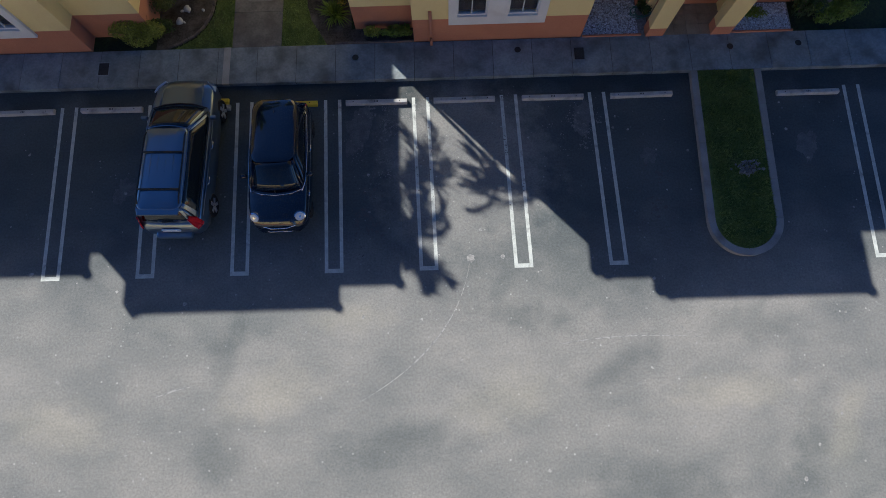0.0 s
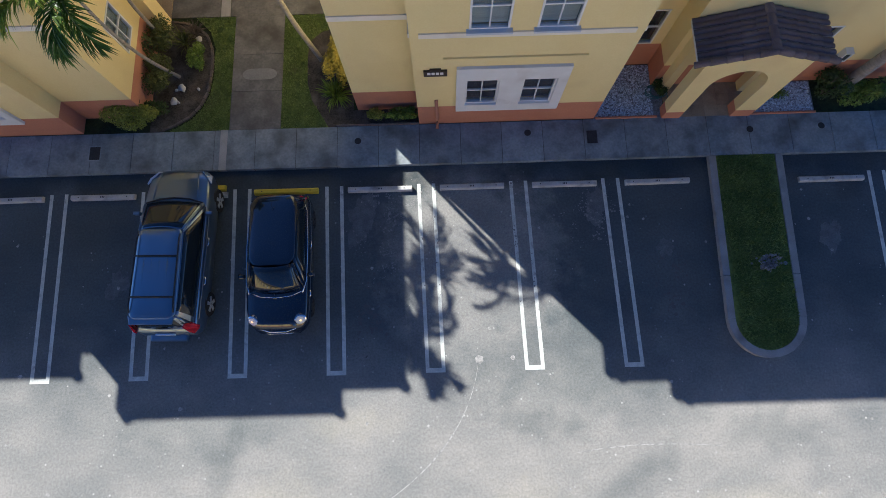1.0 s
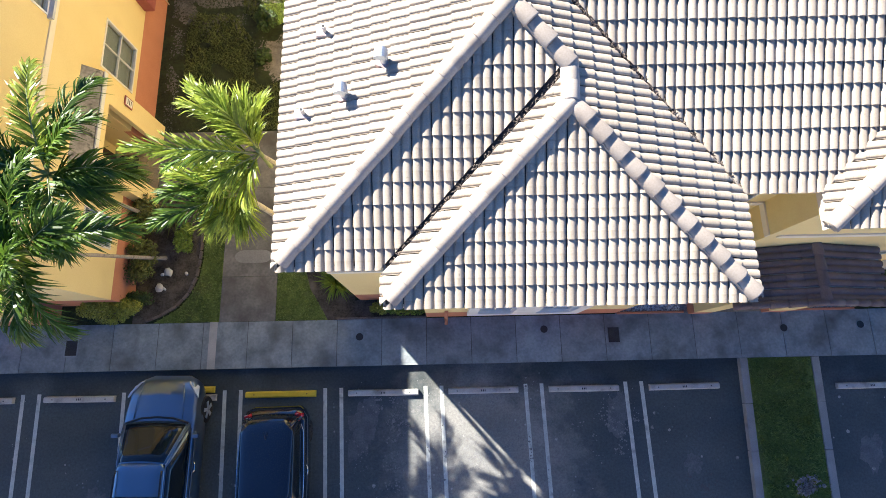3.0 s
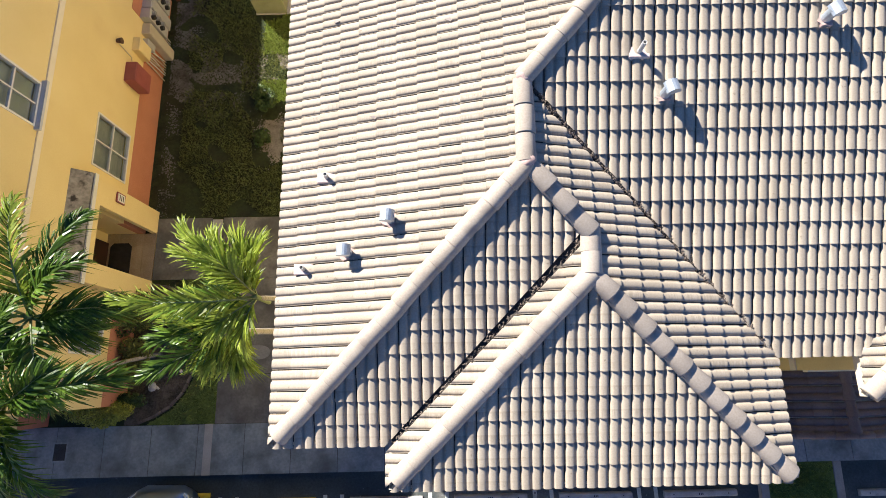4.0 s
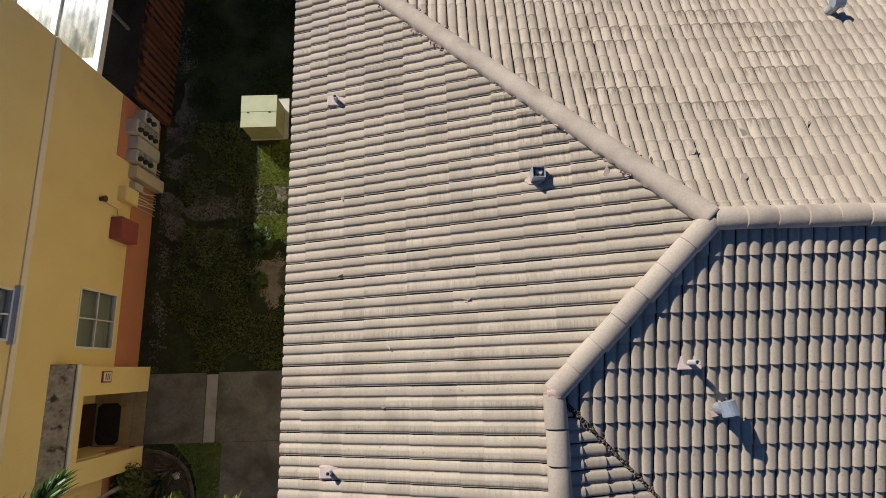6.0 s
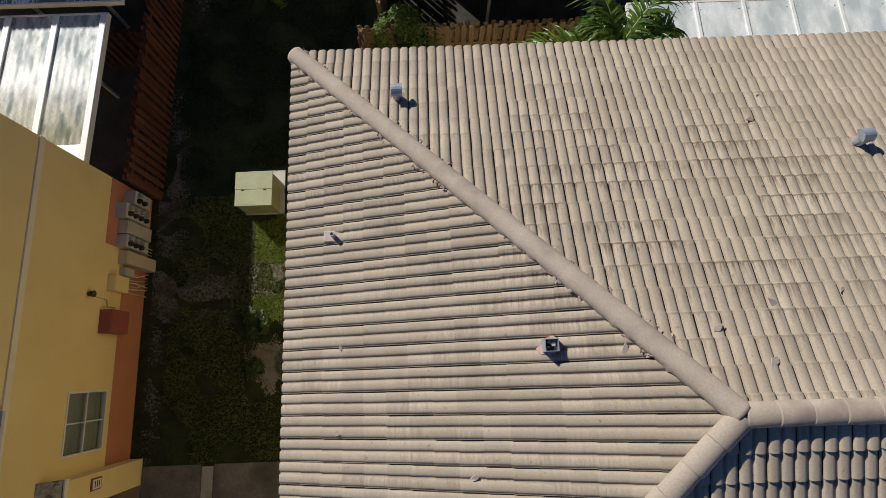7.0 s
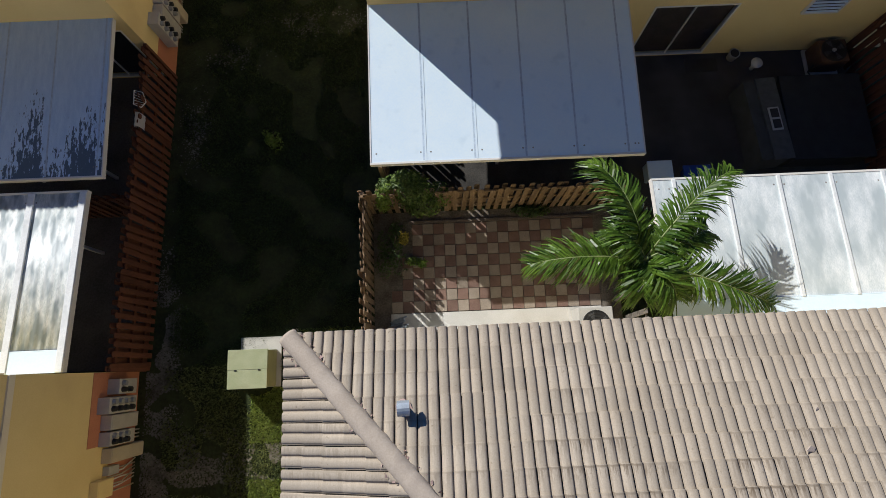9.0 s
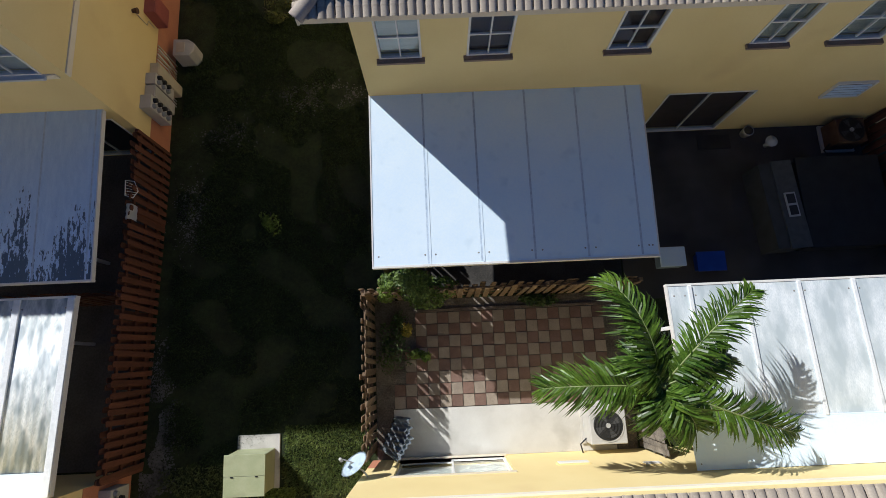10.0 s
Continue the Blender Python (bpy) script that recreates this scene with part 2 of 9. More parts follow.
    l.new(out, p.inputs["Base Color"])
    return m


def shiny(name, colour, rough=0.08, metal=0.0, coat=0.0, alpha=None, transmission=0.0):
    m = bpy.data.materials.new(name)
    m.use_nodes = True
    p = m.node_tree.nodes["Principled BSDF"]
    p.inputs["Base Color"].default_value = (*colour, 1)
    p.inputs["Roughness"].default_value, p.inputs["Metallic"].default_value = rough, metal
    p.inputs["Coat Weight"].default_value, p.inputs["Transmission Weight"].default_value = coat, transmission
    return m


STUCCO = material("stucco_yellow", (0.79, 0.632, 0.275), (0.86, 0.705, 0.328), 0.9, scale=0.8, fine=40, bump=0.25, bump_scale=90, stain=(0.70, 0.53, 0.24), stain_scale=0.5, stain_at=(0.58, 0.85))
TERRACOTTA = material("stucco_terracotta", (0.47, 0.195, 0.105), (0.56, 0.245, 0.135), 0.9, scale=1.2, fine=40, bump=0.25, bump_scale=90, stain=(0.41, 0.19, 0.115), stain_scale=0.9)
TRIM = material("white_trim", (0.70, 0.68, 0.63), (0.80, 0.79, 0.75), 0.7, scale=2, fine=50, bump=0.05, stain=(0.55, 0.51, 0.44), stain_scale=1.5, stain_at=(0.6, 0.9))
CREAM_TRIM = material("cream_trim", (0.80, 0.725, 0.55), (0.87, 0.80, 0.635), 0.8, scale=2, fine=50, bump=0.05, stain=(0.66, 0.58, 0.42), stain_scale=1.5, stain_at=(0.6, 0.9))
FASCIA = material("cream_fascia", (0.66, 0.56, 0.40), (0.76, 0.66, 0.49), 0.85, scale=2, fine=50, bump=0.1, stain=(0.45, 0.37, 0.27), stain_scale=1.5, stain_at=(0.6, 0.9))
ASPHALT = asphalt()
CONCRETE = material("concrete_walk", (0.182, 0.212, 0.222), (0.298, 0.332, 0.342), 0.9, scale=2.2, fine=16, bump=0.35, bump_scale=70, stain=(0.10, 0.105, 0.105), stain_scale=1.4, stain_at=(0.46, 0.72), spread=0.09)
PALE_CONCRETE = material("pale_concrete", (0.50, 0.48, 0.43), (0.62, 0.60, 0.55), 0.88, scale=1.5, fine=60, bump=0.15, stain=(0.38, 0.36, 0.31), stain_scale=1.0)
PAINT_WHITE = material("road_paint_white", (0.42, 0.44, 0.40), (0.66, 0.68, 0.62), 0.8, scale=5, fine=60, bump=0.2, stain=(0.20, 0.20, 0.19), stain_scale=4.0, stain_at=(0.58, 0.78))
PAINT_YELLOW = material("road_paint_yellow", (0.55, 0.42, 0.02), (0.72, 0.55, 0.04), 0.75, scale=4, fine=60, bump=0.2)
# the back lawn's deep shade is partly put into this darker green
GRASS_SHADED = material("lawn", (0.010, 0.018, 0.004), (0.040, 0.056, 0.013), 0.95, scale=2.2, fine=13, bump=1.0, bump_scale=45, stain=(0.034, 0.034, 0.017), stain_scale=0.5, stain_at=(0.52, 0.92), depth=0.04)
GRASS_FRONT = material("front_grass", (0.080, 0.120, 0.024), (0.200, 0.260, 0.060), 0.95, scale=3.5, fine=16, bump=1.0, bump_scale=45, stain=(0.13, 0.115, 0.055), stain_scale=0.8, stain_at=(0.58, 0.8), depth=0.04)
SOIL = material("bare_soil", (0.075, 0.062, 0.048), (0.20, 0.175, 0.14), 0.95, scale=2.5, fine=22, bump=0.8, bump_scale=30, depth=0.03)
TILE_DARK, TILE_LIGHT = (0.372, 0.311, 0.228), (0.464, 0.398, 0.304)
TILE_ONE = material("roof_tile", TILE_DARK, TILE_LIGHT, 0.85, scale=1.1, fine=45, bump=0.15, stain=(0.26, 0.21, 0.16), stain_scale=1.6, stain_at=(0.60, 0.90), spread=0.10, grime=(0.13, 0.095, 0.058))
TILE_MANY = material("roof_tile_field", TILE_DARK, TILE_LIGHT, 0.85, scale=1.1, fine=45, bump=0.15, stain=(0.26, 0.21, 0.16), stain_scale=1.6, stain_at=(0.60, 0.90), spread=0.10, island=True, grime=(0.13, 0.095, 0.058))
CAP = material("ridge_cap", (0.375, 0.312, 0.240), (0.470, 0.402, 0.320), 0.85, scale=1.5, fine=40, bump=0.2, stain=(0.28, 0.23, 0.185), stain_scale=2.0, spread=0.06)
UNDERLAY = material("roof_underlay", (0.05, 0.042, 0.035), (0.10, 0.085, 0.07), 0.95)
MORTAR = material("pink_mortar", (0.44, 0.30, 0.25), (0.56, 0.41, 0.35), 0.95, scale=6, fine=50)
WOOD = material("fence_wood", (0.150, 0.100, 0.055), (0.30, 0.210, 0.120), 0.85, scale=2, fine=30, bump=0.3, stretch=(1, 1, 0.2), spread=0.18)
WOOD_RED = material("stained_fence_wood", (0.085, 0.030, 0.014), (0.150, 0.056, 0.026), 0.85, scale=2, fine=30, bump=0.3, stretch=(1, 1, 0.2), spread=0.16)
WOOD_GREY = material("weathered_wood", (0.10, 0.088, 0.072), (0.28, 0.25, 0.21), 0.9, scale=4, fine=40, bump=0.4, spread=0.15, stain=(0.05, 0.04, 0.03), stain_scale=5)
METAL_WHITE = material("white_roof_sheet", (0.74, 0.87, 0.98), (0.80, 0.91, 0.98), 0.30, scale=1.5, fine=20, bump=0.03, stain=(0.64, 0.77, 0.88), stain_scale=2.5, stain_at=(0.6, 0.8))
METAL_WORN = material("stained_roof_sheet", (0.62, 0.68, 0.70), (0.88, 0.91, 0.92), 0.4, scale=3.4, fine=30, bump=0.05, stretch=(1.6, 0.6, 1), stain=(0.50, 0.56, 0.58), stain_scale=1.3, stain_at=(0.44, 0.62))
METAL_STREAK = material("mildewed_roof_sheet", (0.52, 0.66, 0.84), (0.66, 0.79, 0.94), 0.42, scale=1.6, fine=14, bump=0.05, stretch=(7.0, 1.6, 1), stain=(0.045, 0.068, 0.100), stain_scale=1.5, stain_at=(0.515, 0.545))
GALV = material("galvanised_vent", (0.36, 0.40, 0.44), (0.50, 0.55, 0.60), 0.45, metal=0.5, scale=6, fine=50, bump=0.05)
DARK = material("dark_plastic", (0.012, 0.012, 0.012), (0.03, 0.03, 0.03), 0.6)
GLASS = shiny("window_glass", (0.85, 0.90, 0.90), 0.02, transmission=1.0)
GREEN_PAINT = material("green_enamel", (0.34, 0.37, 0.20), (0.42, 0.44, 0.26), 0.5, scale=3, fine=50, bump=0.05, stain=(0.30, 0.30, 0.17), stain_scale=2)
GREY_BOX = material("grey_enamel", (0.44, 0.43, 0.40), (0.54, 0.53, 0.50), 0.5, scale=4, fine=50, bump=0.05)
RED_BOX = material("maroon_enamel", (0.27, 0.075, 0.065), (0.34, 0.10, 0.085), 0.6, scale=4, fine=40, bump=0.05)


# ---- mesh helpers ----
def box(bm, x0, x1, y0, y1, z0, z1):
    x0, x1, y0, y1, z0, z1 = min(x0, x1), max(x0, x1), min(y0, y1), max(y0, y1), min(z0, z1), max(z0, z1)
    v = [bm.verts.new((x, y, z)) for z in (z0, z1) for y in (y0, y1) for x in (x0, x1)]
    for f in ((0, 2, 3, 1), (4, 5, 7, 6), (0, 1, 5, 4), (2, 6, 7, 3), (0, 4, 6, 2), (1, 3, 7, 5)):
        bm.faces.new([v[i] for i in f])
    return v


def prism(bm, outline, z0, z1):
    """A slab over a plan outline, counter-clockwise; z0 and z1 may be functions of x, y."""
    def at(z, p):
        return z(*p) if callable(z) else z
    lo = [bm.verts.new((*p, at(z0, p))) for p in outline]
    hi = [bm.verts.new((*p, at(z1, p))) for p in outline]
    bm.faces.new(hi)
    bm.faces.new(lo[::-1])
    k = len(outline)
    for i in range(k):
        bm.faces.new((lo[i], lo[(i + 1) % k], hi[(i + 1) % k], hi[i]))


def tube(bm, pts, radii, sides=10, cap=True):
    """A tapered tube along points."""
    rings = []
    for i, p in enumerate(pts):
        p = Vector(p)
        d = (Vector(pts[min(i + 1, len(pts) - 1)]) - Vector(pts[max(i - 1, 0)])).normalized()
        a = d.orthogonal().normalized() if abs(d.z) < 0.9 else Vector((1, 0, 0)).cross(d).normalized()
        b = d.cross(a)
        r = radii[i] if isinstance(radii, (list, tuple)) else radii
        rings.append([bm.verts.new(p + r * (math.cos(6.2832 * j / sides) * a + math.sin(6.2832 * j / sides) * b)) for j in range(sides)])
    for r0, r1 in zip(rings, rings[1:]):
        for j in range(sides):
            bm.faces.new((r0[j], r0[(j + 1) % sides], r1[(j + 1) % sides], r1[j]))
    if cap:
        bm.faces.new(rings[0][::-1])
        bm.faces.new(rings[-1])


def mesh_of(name, bm, mat, smooth=False, bevel=0.0):
    if bevel:
        bmesh.ops.bevel(bm, geom=list(bm.edges), offset=bevel, segments=2, affect="EDGES", profile=0.5)
    bmesh.ops.recalc_face_normals(bm, faces=list(bm.faces))
    me = bpy.data.meshes.new(name)
    bm.to_mesh(me)
    bm.free()
    me.materials.append(mat)
    if smooth:
        me.polygons.foreach_set("use_smooth", [True] * len(me.polygons))
    return me


def part(name, bm, mat, parent=None, label="", smooth=False, bevel=0.0):
    ob = new(name, mesh_of(name, bm, mat, smooth, bevel))
    ob.parent = parent
    if label:
        ob["label"] = label
    return ob


def thing(name, label, category, group="", kind="", at=(0, 0, 0)):
    ob = tagged(new(name), label, category, group, kind)
    ob.location = at
    ob.empty_display_size = 0.1
    return ob


def B():
    return bmesh.new()


def structure(name, bm, mat, label, category, smooth=False, bevel=0.0):
    return tagged(part(name, bm, mat, None, "", smooth, bevel), label, category, kind="structure")


def let_light_through(m, share=0.35):
    """Thin leaves: part of the light passes through them."""
    nt = m.node_tree
    n, l = nt.nodes, nt.links
    p, end = n["Principled BSDF"], n["Material Output"]
    tr, mix = n.new("ShaderNodeBsdfTranslucent"), n.new("ShaderNodeMixShader")
    l.new(p.inputs["Base Color"].links[0].from_socket, tr.inputs["Color"])
    mix.inputs[0].default_value = share
    l.new(p.outputs[0], mix.inputs[1])
    l.new(tr.outputs[0], mix.inputs[2])
    l.new(mix.outputs[0], end.inputs["Surface"])
    return m


# mildew grows up from the low end of the sheet: solid at the edge, broken into drips and specks higher up, thick in
# the middle of each pan
def low_end(m, y_low, x_thick, pan):
    nt = m.node_tree
    n, l = nt.nodes, nt.links
    mix = [k for k in n if k.bl_idname == "ShaderNodeMix"][0]
    geo, sep = n.new("ShaderNodeNewGeometry"), n.new("ShaderNodeSeparateXYZ")
    l.new(geo.outputs["Position"], sep.inputs[0])
    wave, swell = n.new("ShaderNodeMath"), n.new("ShaderNodeMath")
    wave.operation, swell.operation = "MULTIPLY_ADD", "COSINE"
    wave.inputs[1].default_value, wave.inputs[2].default_value = 2 * math.pi / pan, -2 * math.pi * x_thick / pan
    l.new(sep.outputs["X"], wave.inputs[0])
    l.new(wave.outputs[0], swell.inputs[0])
    total, gain = swell.outputs[0], 0.62
    lift = n.new("ShaderNodeMath")
    lift.operation = "MULTIPLY_ADD"
    lift.inputs[1].default_value, lift.inputs[2].default_value = gain, y_low + 0.42
    l.new(total, lift.inputs[0])
    total = lift.outputs[0]
    for scale, reach, detail in (((0.7, 0.2, 1.0), 2.6, 2), ((9.0, 0.7, 1.0), 3.6, 4), ((17.0, 4.5, 1.0), 4.6, 4), ((34.0, 16.0, 1.0), 1.6, 3)):
        mp, tex, mid, mul = n.new("ShaderNodeMapping"), n.new("ShaderNodeTexNoise"), n.new("ShaderNodeMath"), n.new("ShaderNodeMath")
        mp.inputs["Scale"].default_value = scale
        l.new(geo.outputs["Position"], mp.inputs["Vector"])
        l.new(mp.outputs[0], tex.inputs["Vector"])
        tex.inputs["Scale"].default_value, tex.inputs["Detail"].default_value, tex.inputs["Roughness"].default_value = 1.0, detail, 0.6
        mid.operation, mul.operation = "SUBTRACT", "MULTIPLY_ADD"
        mid.inputs[1].default_value = 0.5
        l.new(tex.outputs[0], mid.inputs[0])
        mul.inputs[1].default_value = reach
        l.new(mid.outputs[0], mul.inputs[0])
        l.new(total, mul.inputs[2])
        total = mul.outputs[0]
    sub, rng = n.new("ShaderNodeMath"), n.new("ShaderNodeMapRange")
    sub.operation = "SUBTRACT"
    l.new(total, sub.inputs[0])
    l.new(sep.outputs["Y"], sub.inputs[1])
    rng.inputs["From Min"].default_value, rng.inputs["From Max"].default_value = 0.0, 0.22
    rng.inputs["To Max"].default_value = 0.90
    l.new(sub.outputs[0], rng.inputs["Value"])
    l.new(rng.outputs[0], mix.inputs[0])


low_end(METAL_STREAK, 24.55, -9.96, 1.5)

# ---- ground, parking court, pavement ----
KERB_Y, WALK_N, LAWN_Z, WALK_Z = 5.89, 7.13, 0.12, 0.15
PITCH, STRIPE_N = 2.68, 5.33
bm = B()
prism(bm, [(-700, -900), (900, -900), (900, 900), (-700, 900)], -0.4, -0.02)
structure("ground", bm, SOIL, "flat sandy ground reaching the horizon", "ground")
bm = B()
prism(bm, [(-60, -60), (70, -60), (70, KERB_Y), (-60, KERB_Y)], -0.018, 0.0)
structure("parking_court", bm, ASPHALT, "grey weathered asphalt parking court with pale stains", "asphalt")
bm = B()
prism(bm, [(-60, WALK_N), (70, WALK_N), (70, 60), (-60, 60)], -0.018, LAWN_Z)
structure("lawn", bm, GRASS_SHADED, "patchy green lawn between yellow buildings, coloured dark as in shade", "lawn")
walk_base = B()
prism(walk_base, [(-60, KERB_Y + 0.005), (70, KERB_Y + 0.005), (70, WALK_N), (-60, WALK_N)], -0.018, WALK_Z - 0.012)
pavement = structure("pavement", walk_base, material("walk_joint", (0.05, 0.048, 0.045), (0.09, 0.085, 0.08), 0.95), "grey concrete pavement of scored slabs with kerb", "pavement")
for i in range(-16, 26):
    bm = B()
    x0 = -2.73 + 1.21 * i
    box(bm, x0 + 0.008, x0 + 1.202, KERB_Y, WALK_N, 0.0, WALK_Z + random.uniform(-0.002, 0.003))
    part("slab", bm, CONCRETE, pavement)
# stall markings: hairpin stripes
for i in range(-5, 11):
    if i in (7, 8):
        continue
    shift, slant = (0.0, -0.148) if i < 7 else (-0.55, 0.09)
    xb, xt = shift + (i - 4) * PITCH, shift + (i - 4) * PITCH + slant
    bm = B()
    for side in (-1, 1):
        o = side * 0.215
        prism(bm, [(xb + o - 0.05, 0.08), (xb + o + 0.05, 0.08), (xt + o + 0.05, STRIPE_N), (xt + o - 0.05, STRIPE_N)], 0.0005, 0.004)
    prism(bm, [(xb - 0.265, -0.04), (xb + 0.265, -0.04), (xb + 0.265, 0.08), (xb - 0.265, 0.08)], 0.0005, 0.004)
    tagged(part("stall_marking", bm, PAINT_WHITE), "worn white painted hairpin stripe on the asphalt", "road marking", "stall markings", "structure")
# pale scuffs and spots lying on the asphalt
SCUFF = material("chalky_scuff", (0.28, 0.275, 0.255), (0.42, 0.41, 0.385), 0.95, scale=6, fine=40, bump=0.1, stain=(0.2, 0.2, 0.19), stain_scale=9, stain_at=(0.45, 0.6))


def scuff(pts, w):
    bm = B()
    k = len(pts)
    l_, r_ = [], []
    for i, (x, y) in enumerate(pts):
        (xa, ya), (xb, yb) = pts[max(i - 1, 0)], pts[min(i + 1, k - 1)]
        d = math.hypot(xb - xa, yb - ya)
        nx, ny = -(yb - ya) / d, (xb - xa) / d
        ww = w * random.uniform(0.5, 1.2) * (0.3 + 0.7 * math.sin(math.pi * (i + 0.5) / k))
        l_.append(bm.verts.new((x + nx * ww, y + ny * ww, 0.0022)))
        r_.append(bm.verts.new((x - nx * ww, y - ny * ww, 0.0022)))
    for i in range(k - 1):
        bm.faces.new((l_[i], r_[i], r_[i + 1], l_[i + 1]))
    tagged(part("scuff_mark", bm, SCUFF), "thin pale curved scuff across the asphalt", "scuff mark", "scuff marks", "structure")


def bow(p, c, q, n=30):
    return [((1 - s) ** 2 * p[0] + 2 * s * (1 - s) * c[0] + s * s * q[0], (1 - s) ** 2 * p[1] + 2 * s * (1 - s) * c[1] + s * s * q[1]) for s in (i / n for i in range(n + 1))]


scuff(bow((1.15, 0.15), (0.75, -2.2), (-2.0, -3.6)), 0.018)
scuff(bow((-7.4, -3.3), (-6.9, -3.1), (-6.5, -3.05), 10), 0.022)
scuff(bow((3.5, -2.2), (5.2, -1.9), (7.4, -2.1)), 0.014)
scuff(bow((-13, -6.0), (-12, -5.8), (-11.2, -6.1), 12), 0.02)


def spots(n, x0, x1, y0, y1, label, mat, seed=5, knot=None, size=0.020, lift=0.0):
    rnd = random.Random(seed)
    verts, faces = [], []
    for _ in range(n):
        x, y, r = rnd.uniform(x0, x1), rnd.uniform(y0, y1), abs(rnd.gauss(0, size)) + 0.008
        if knot:
            x, y = rnd.gauss(knot[0], knot[2]), rnd.gauss(knot[1], knot[3])
            if y > 5.5 or noise.noise(Vector((x * 2.2, y * 2.2, seed))) < 0.02:
                continue
        if rnd.random() < 0.03:
            r *= 1.7
        k = len(verts)
        verts += [(x + r * rnd.uniform(0.5, 1.2) * math.cos(6.2832 * j / 8), y + r * rnd.uniform(0.5, 1.2) * math.sin(6.2832 * j / 8), 0.0012 + 0.0000006 * k + lift) for j in range(8)]
        faces.append(tuple(range(k, k + 8)))
    me = bpy.data.meshes.new("asphalt_spots")
    me.from_pydata(verts, [], faces)
    me.materials.append(mat)
    tagged(new("asphalt_spots", me), label, "spots", kind="stuff")


spots(420, -13, 13, -8, 5.2, "pale droppings and chalky spots scattered on the asphalt", SCUFF)
WORN = material("worn_pale_asphalt", (0.15, 0.152, 0.15), (0.26, 0.258, 0.25), 0.95, scale=6, fine=40, bump=0.1)
spots(2800, 0, 1, 0, 1, "pale scoured flecks under the palm in the stall", WORN, 6, (1.2, 3.6, 0.8, 0.95), 0.011, 0.0006)
spots(1000, 0, 1, 0, 1, "pale scoured flecks beside the stall marking", WORN, 7, (-1.2, 4.0, 0.55, 0.8), 0.011, 0.0006)
spots(500, 0, 1, 0, 1, "pale scoured flecks near the kerbed island", WORN, 8, (4.6, 4.2, 0.5, 0.4), 0.012, 0.0006)
DUST = material("dusty_asphalt", (0.090, 0.100, 0.106), (0.165, 0.172, 0.174), 0.95, scale=5, fine=26, bump=0.2)
for cx, cy, rx, ry, sd in ((4.72, 4.55, 0.30, 0.52, 1), (-2.0, 4.35, 0.42, 0.62, 2), (6.55, 3.2, 0.20, 0.28, 3), (11.3, 3.4, 0.30, 0.5, 4), (-8.9, 2.6, 0.3, 0.4, 5)):
    bm = B()
    ring = []
    for k in range(56):
        a = 6.2832 * k / 56
        q = 1 + 0.55 * noise.noise(Vector((1.6 * math.cos(a), 1.6 * math.sin(a), sd * 3.1))) + 0.30 * noise.noise(Vector((7 * math.cos(a), 7 * math.sin(a), sd * 1.7)))
        ring.append((cx + rx * q * math.cos(a) + 0.15 * ry * q * math.sin(a), cy + ry * q * math.sin(a)))
    prism(bm, ring, 0.0002, 0.0010)
    tagged(part("dust_patch", bm, DUST), "dusty paler patch worn into the dark asphalt", "patch", "dust patches", "structure")
OIL = material("oil_stain", (0.075, 0.077, 0.077), (0.105, 0.106, 0.105), 0.8, scale=6, fine=40, bump=0.1)
spots(160, 0, 1, 0, 1, "dark oil drips in the stall", OIL, 9, (-1.7, 1.6, 0.25, 0.5), 0.025, 0.0012)
spots(110, 0, 1, 0, 1, "dark oil drips in an empty stall", OIL, 10, (6.6, 2.4, 0.25, 0.5), 0.025, 0.0012)
for x, y, r in ((1.18, 0.28, 0.13), (2.1, 0.3, 0.07), (1.5, 1.1, 0.05)):
    bm = B()
    prism(bm, [(x + r * random.uniform(0.7, 1.1) * math.cos(6.2832 * j / 14), y + r * random.uniform(0.7, 1.1) * math.sin(6.2832 * j / 14)) for j in range(14)], 0.0005, 0.003)
    tagged(part("chalk_patch", bm, SCUFF), "pale chalky patch on the asphalt", "patch", "chalk patches", "structure")

# ---- the buildings: one plan, mirrored about the lawn and about the back fence ----
EAVE, SLOPE, SLOPE_L = 6.44, 0.352, 0.366
MX, MY = -10.59, 48.62


def flips(mx, my):
    def f(x, y):
        return (MX - x if mx else x), (MY - y if my else y)
    return f


def wall_boxes(bm, f, axis, at, thick, a0, a1, z0, z1, holes=()):
    """A wall in the plane axis = at, from a0 to a1 along the other axis, with real openings (a, b, z, Z) through it."""
    cuts = sorted({a0, a1, *[h[0] for h in holes if a0 < h[0] < a1], *[h[1] for h in holes if a0 < h[1] < a1]})
    levels = sorted({z0, z1, *[h[2] for h in holes if z0 < h[2] < z1], *[h[3] for h in holes if z0 < h[3] < z1]})
    for p, q in zip(cuts, cuts[1:]):
        for u, v in zip(levels, levels[1:]):
            mid_a, mid_z = (p + q) / 2, (u + v) / 2
            if any(h[0] < mid_a < h[1] and h[2] < mid_z < h[3] for h in holes):
                continue
            if axis == "y":
                c = [f(p, at), f(q, at + thick)]
            else:
                c = [f(at, p), f(at + thick, q)]
            box(bm, c[0][0], c[1][0], c[0][1], c[1][1], u, v)


def fbox(bm, f, x0, x1, y0, y1, z0, z1):
    a, b = f(x0, y0), f(x1, y1)
    box(bm, a[0], b[0], a[1], b[1], z0, z1)


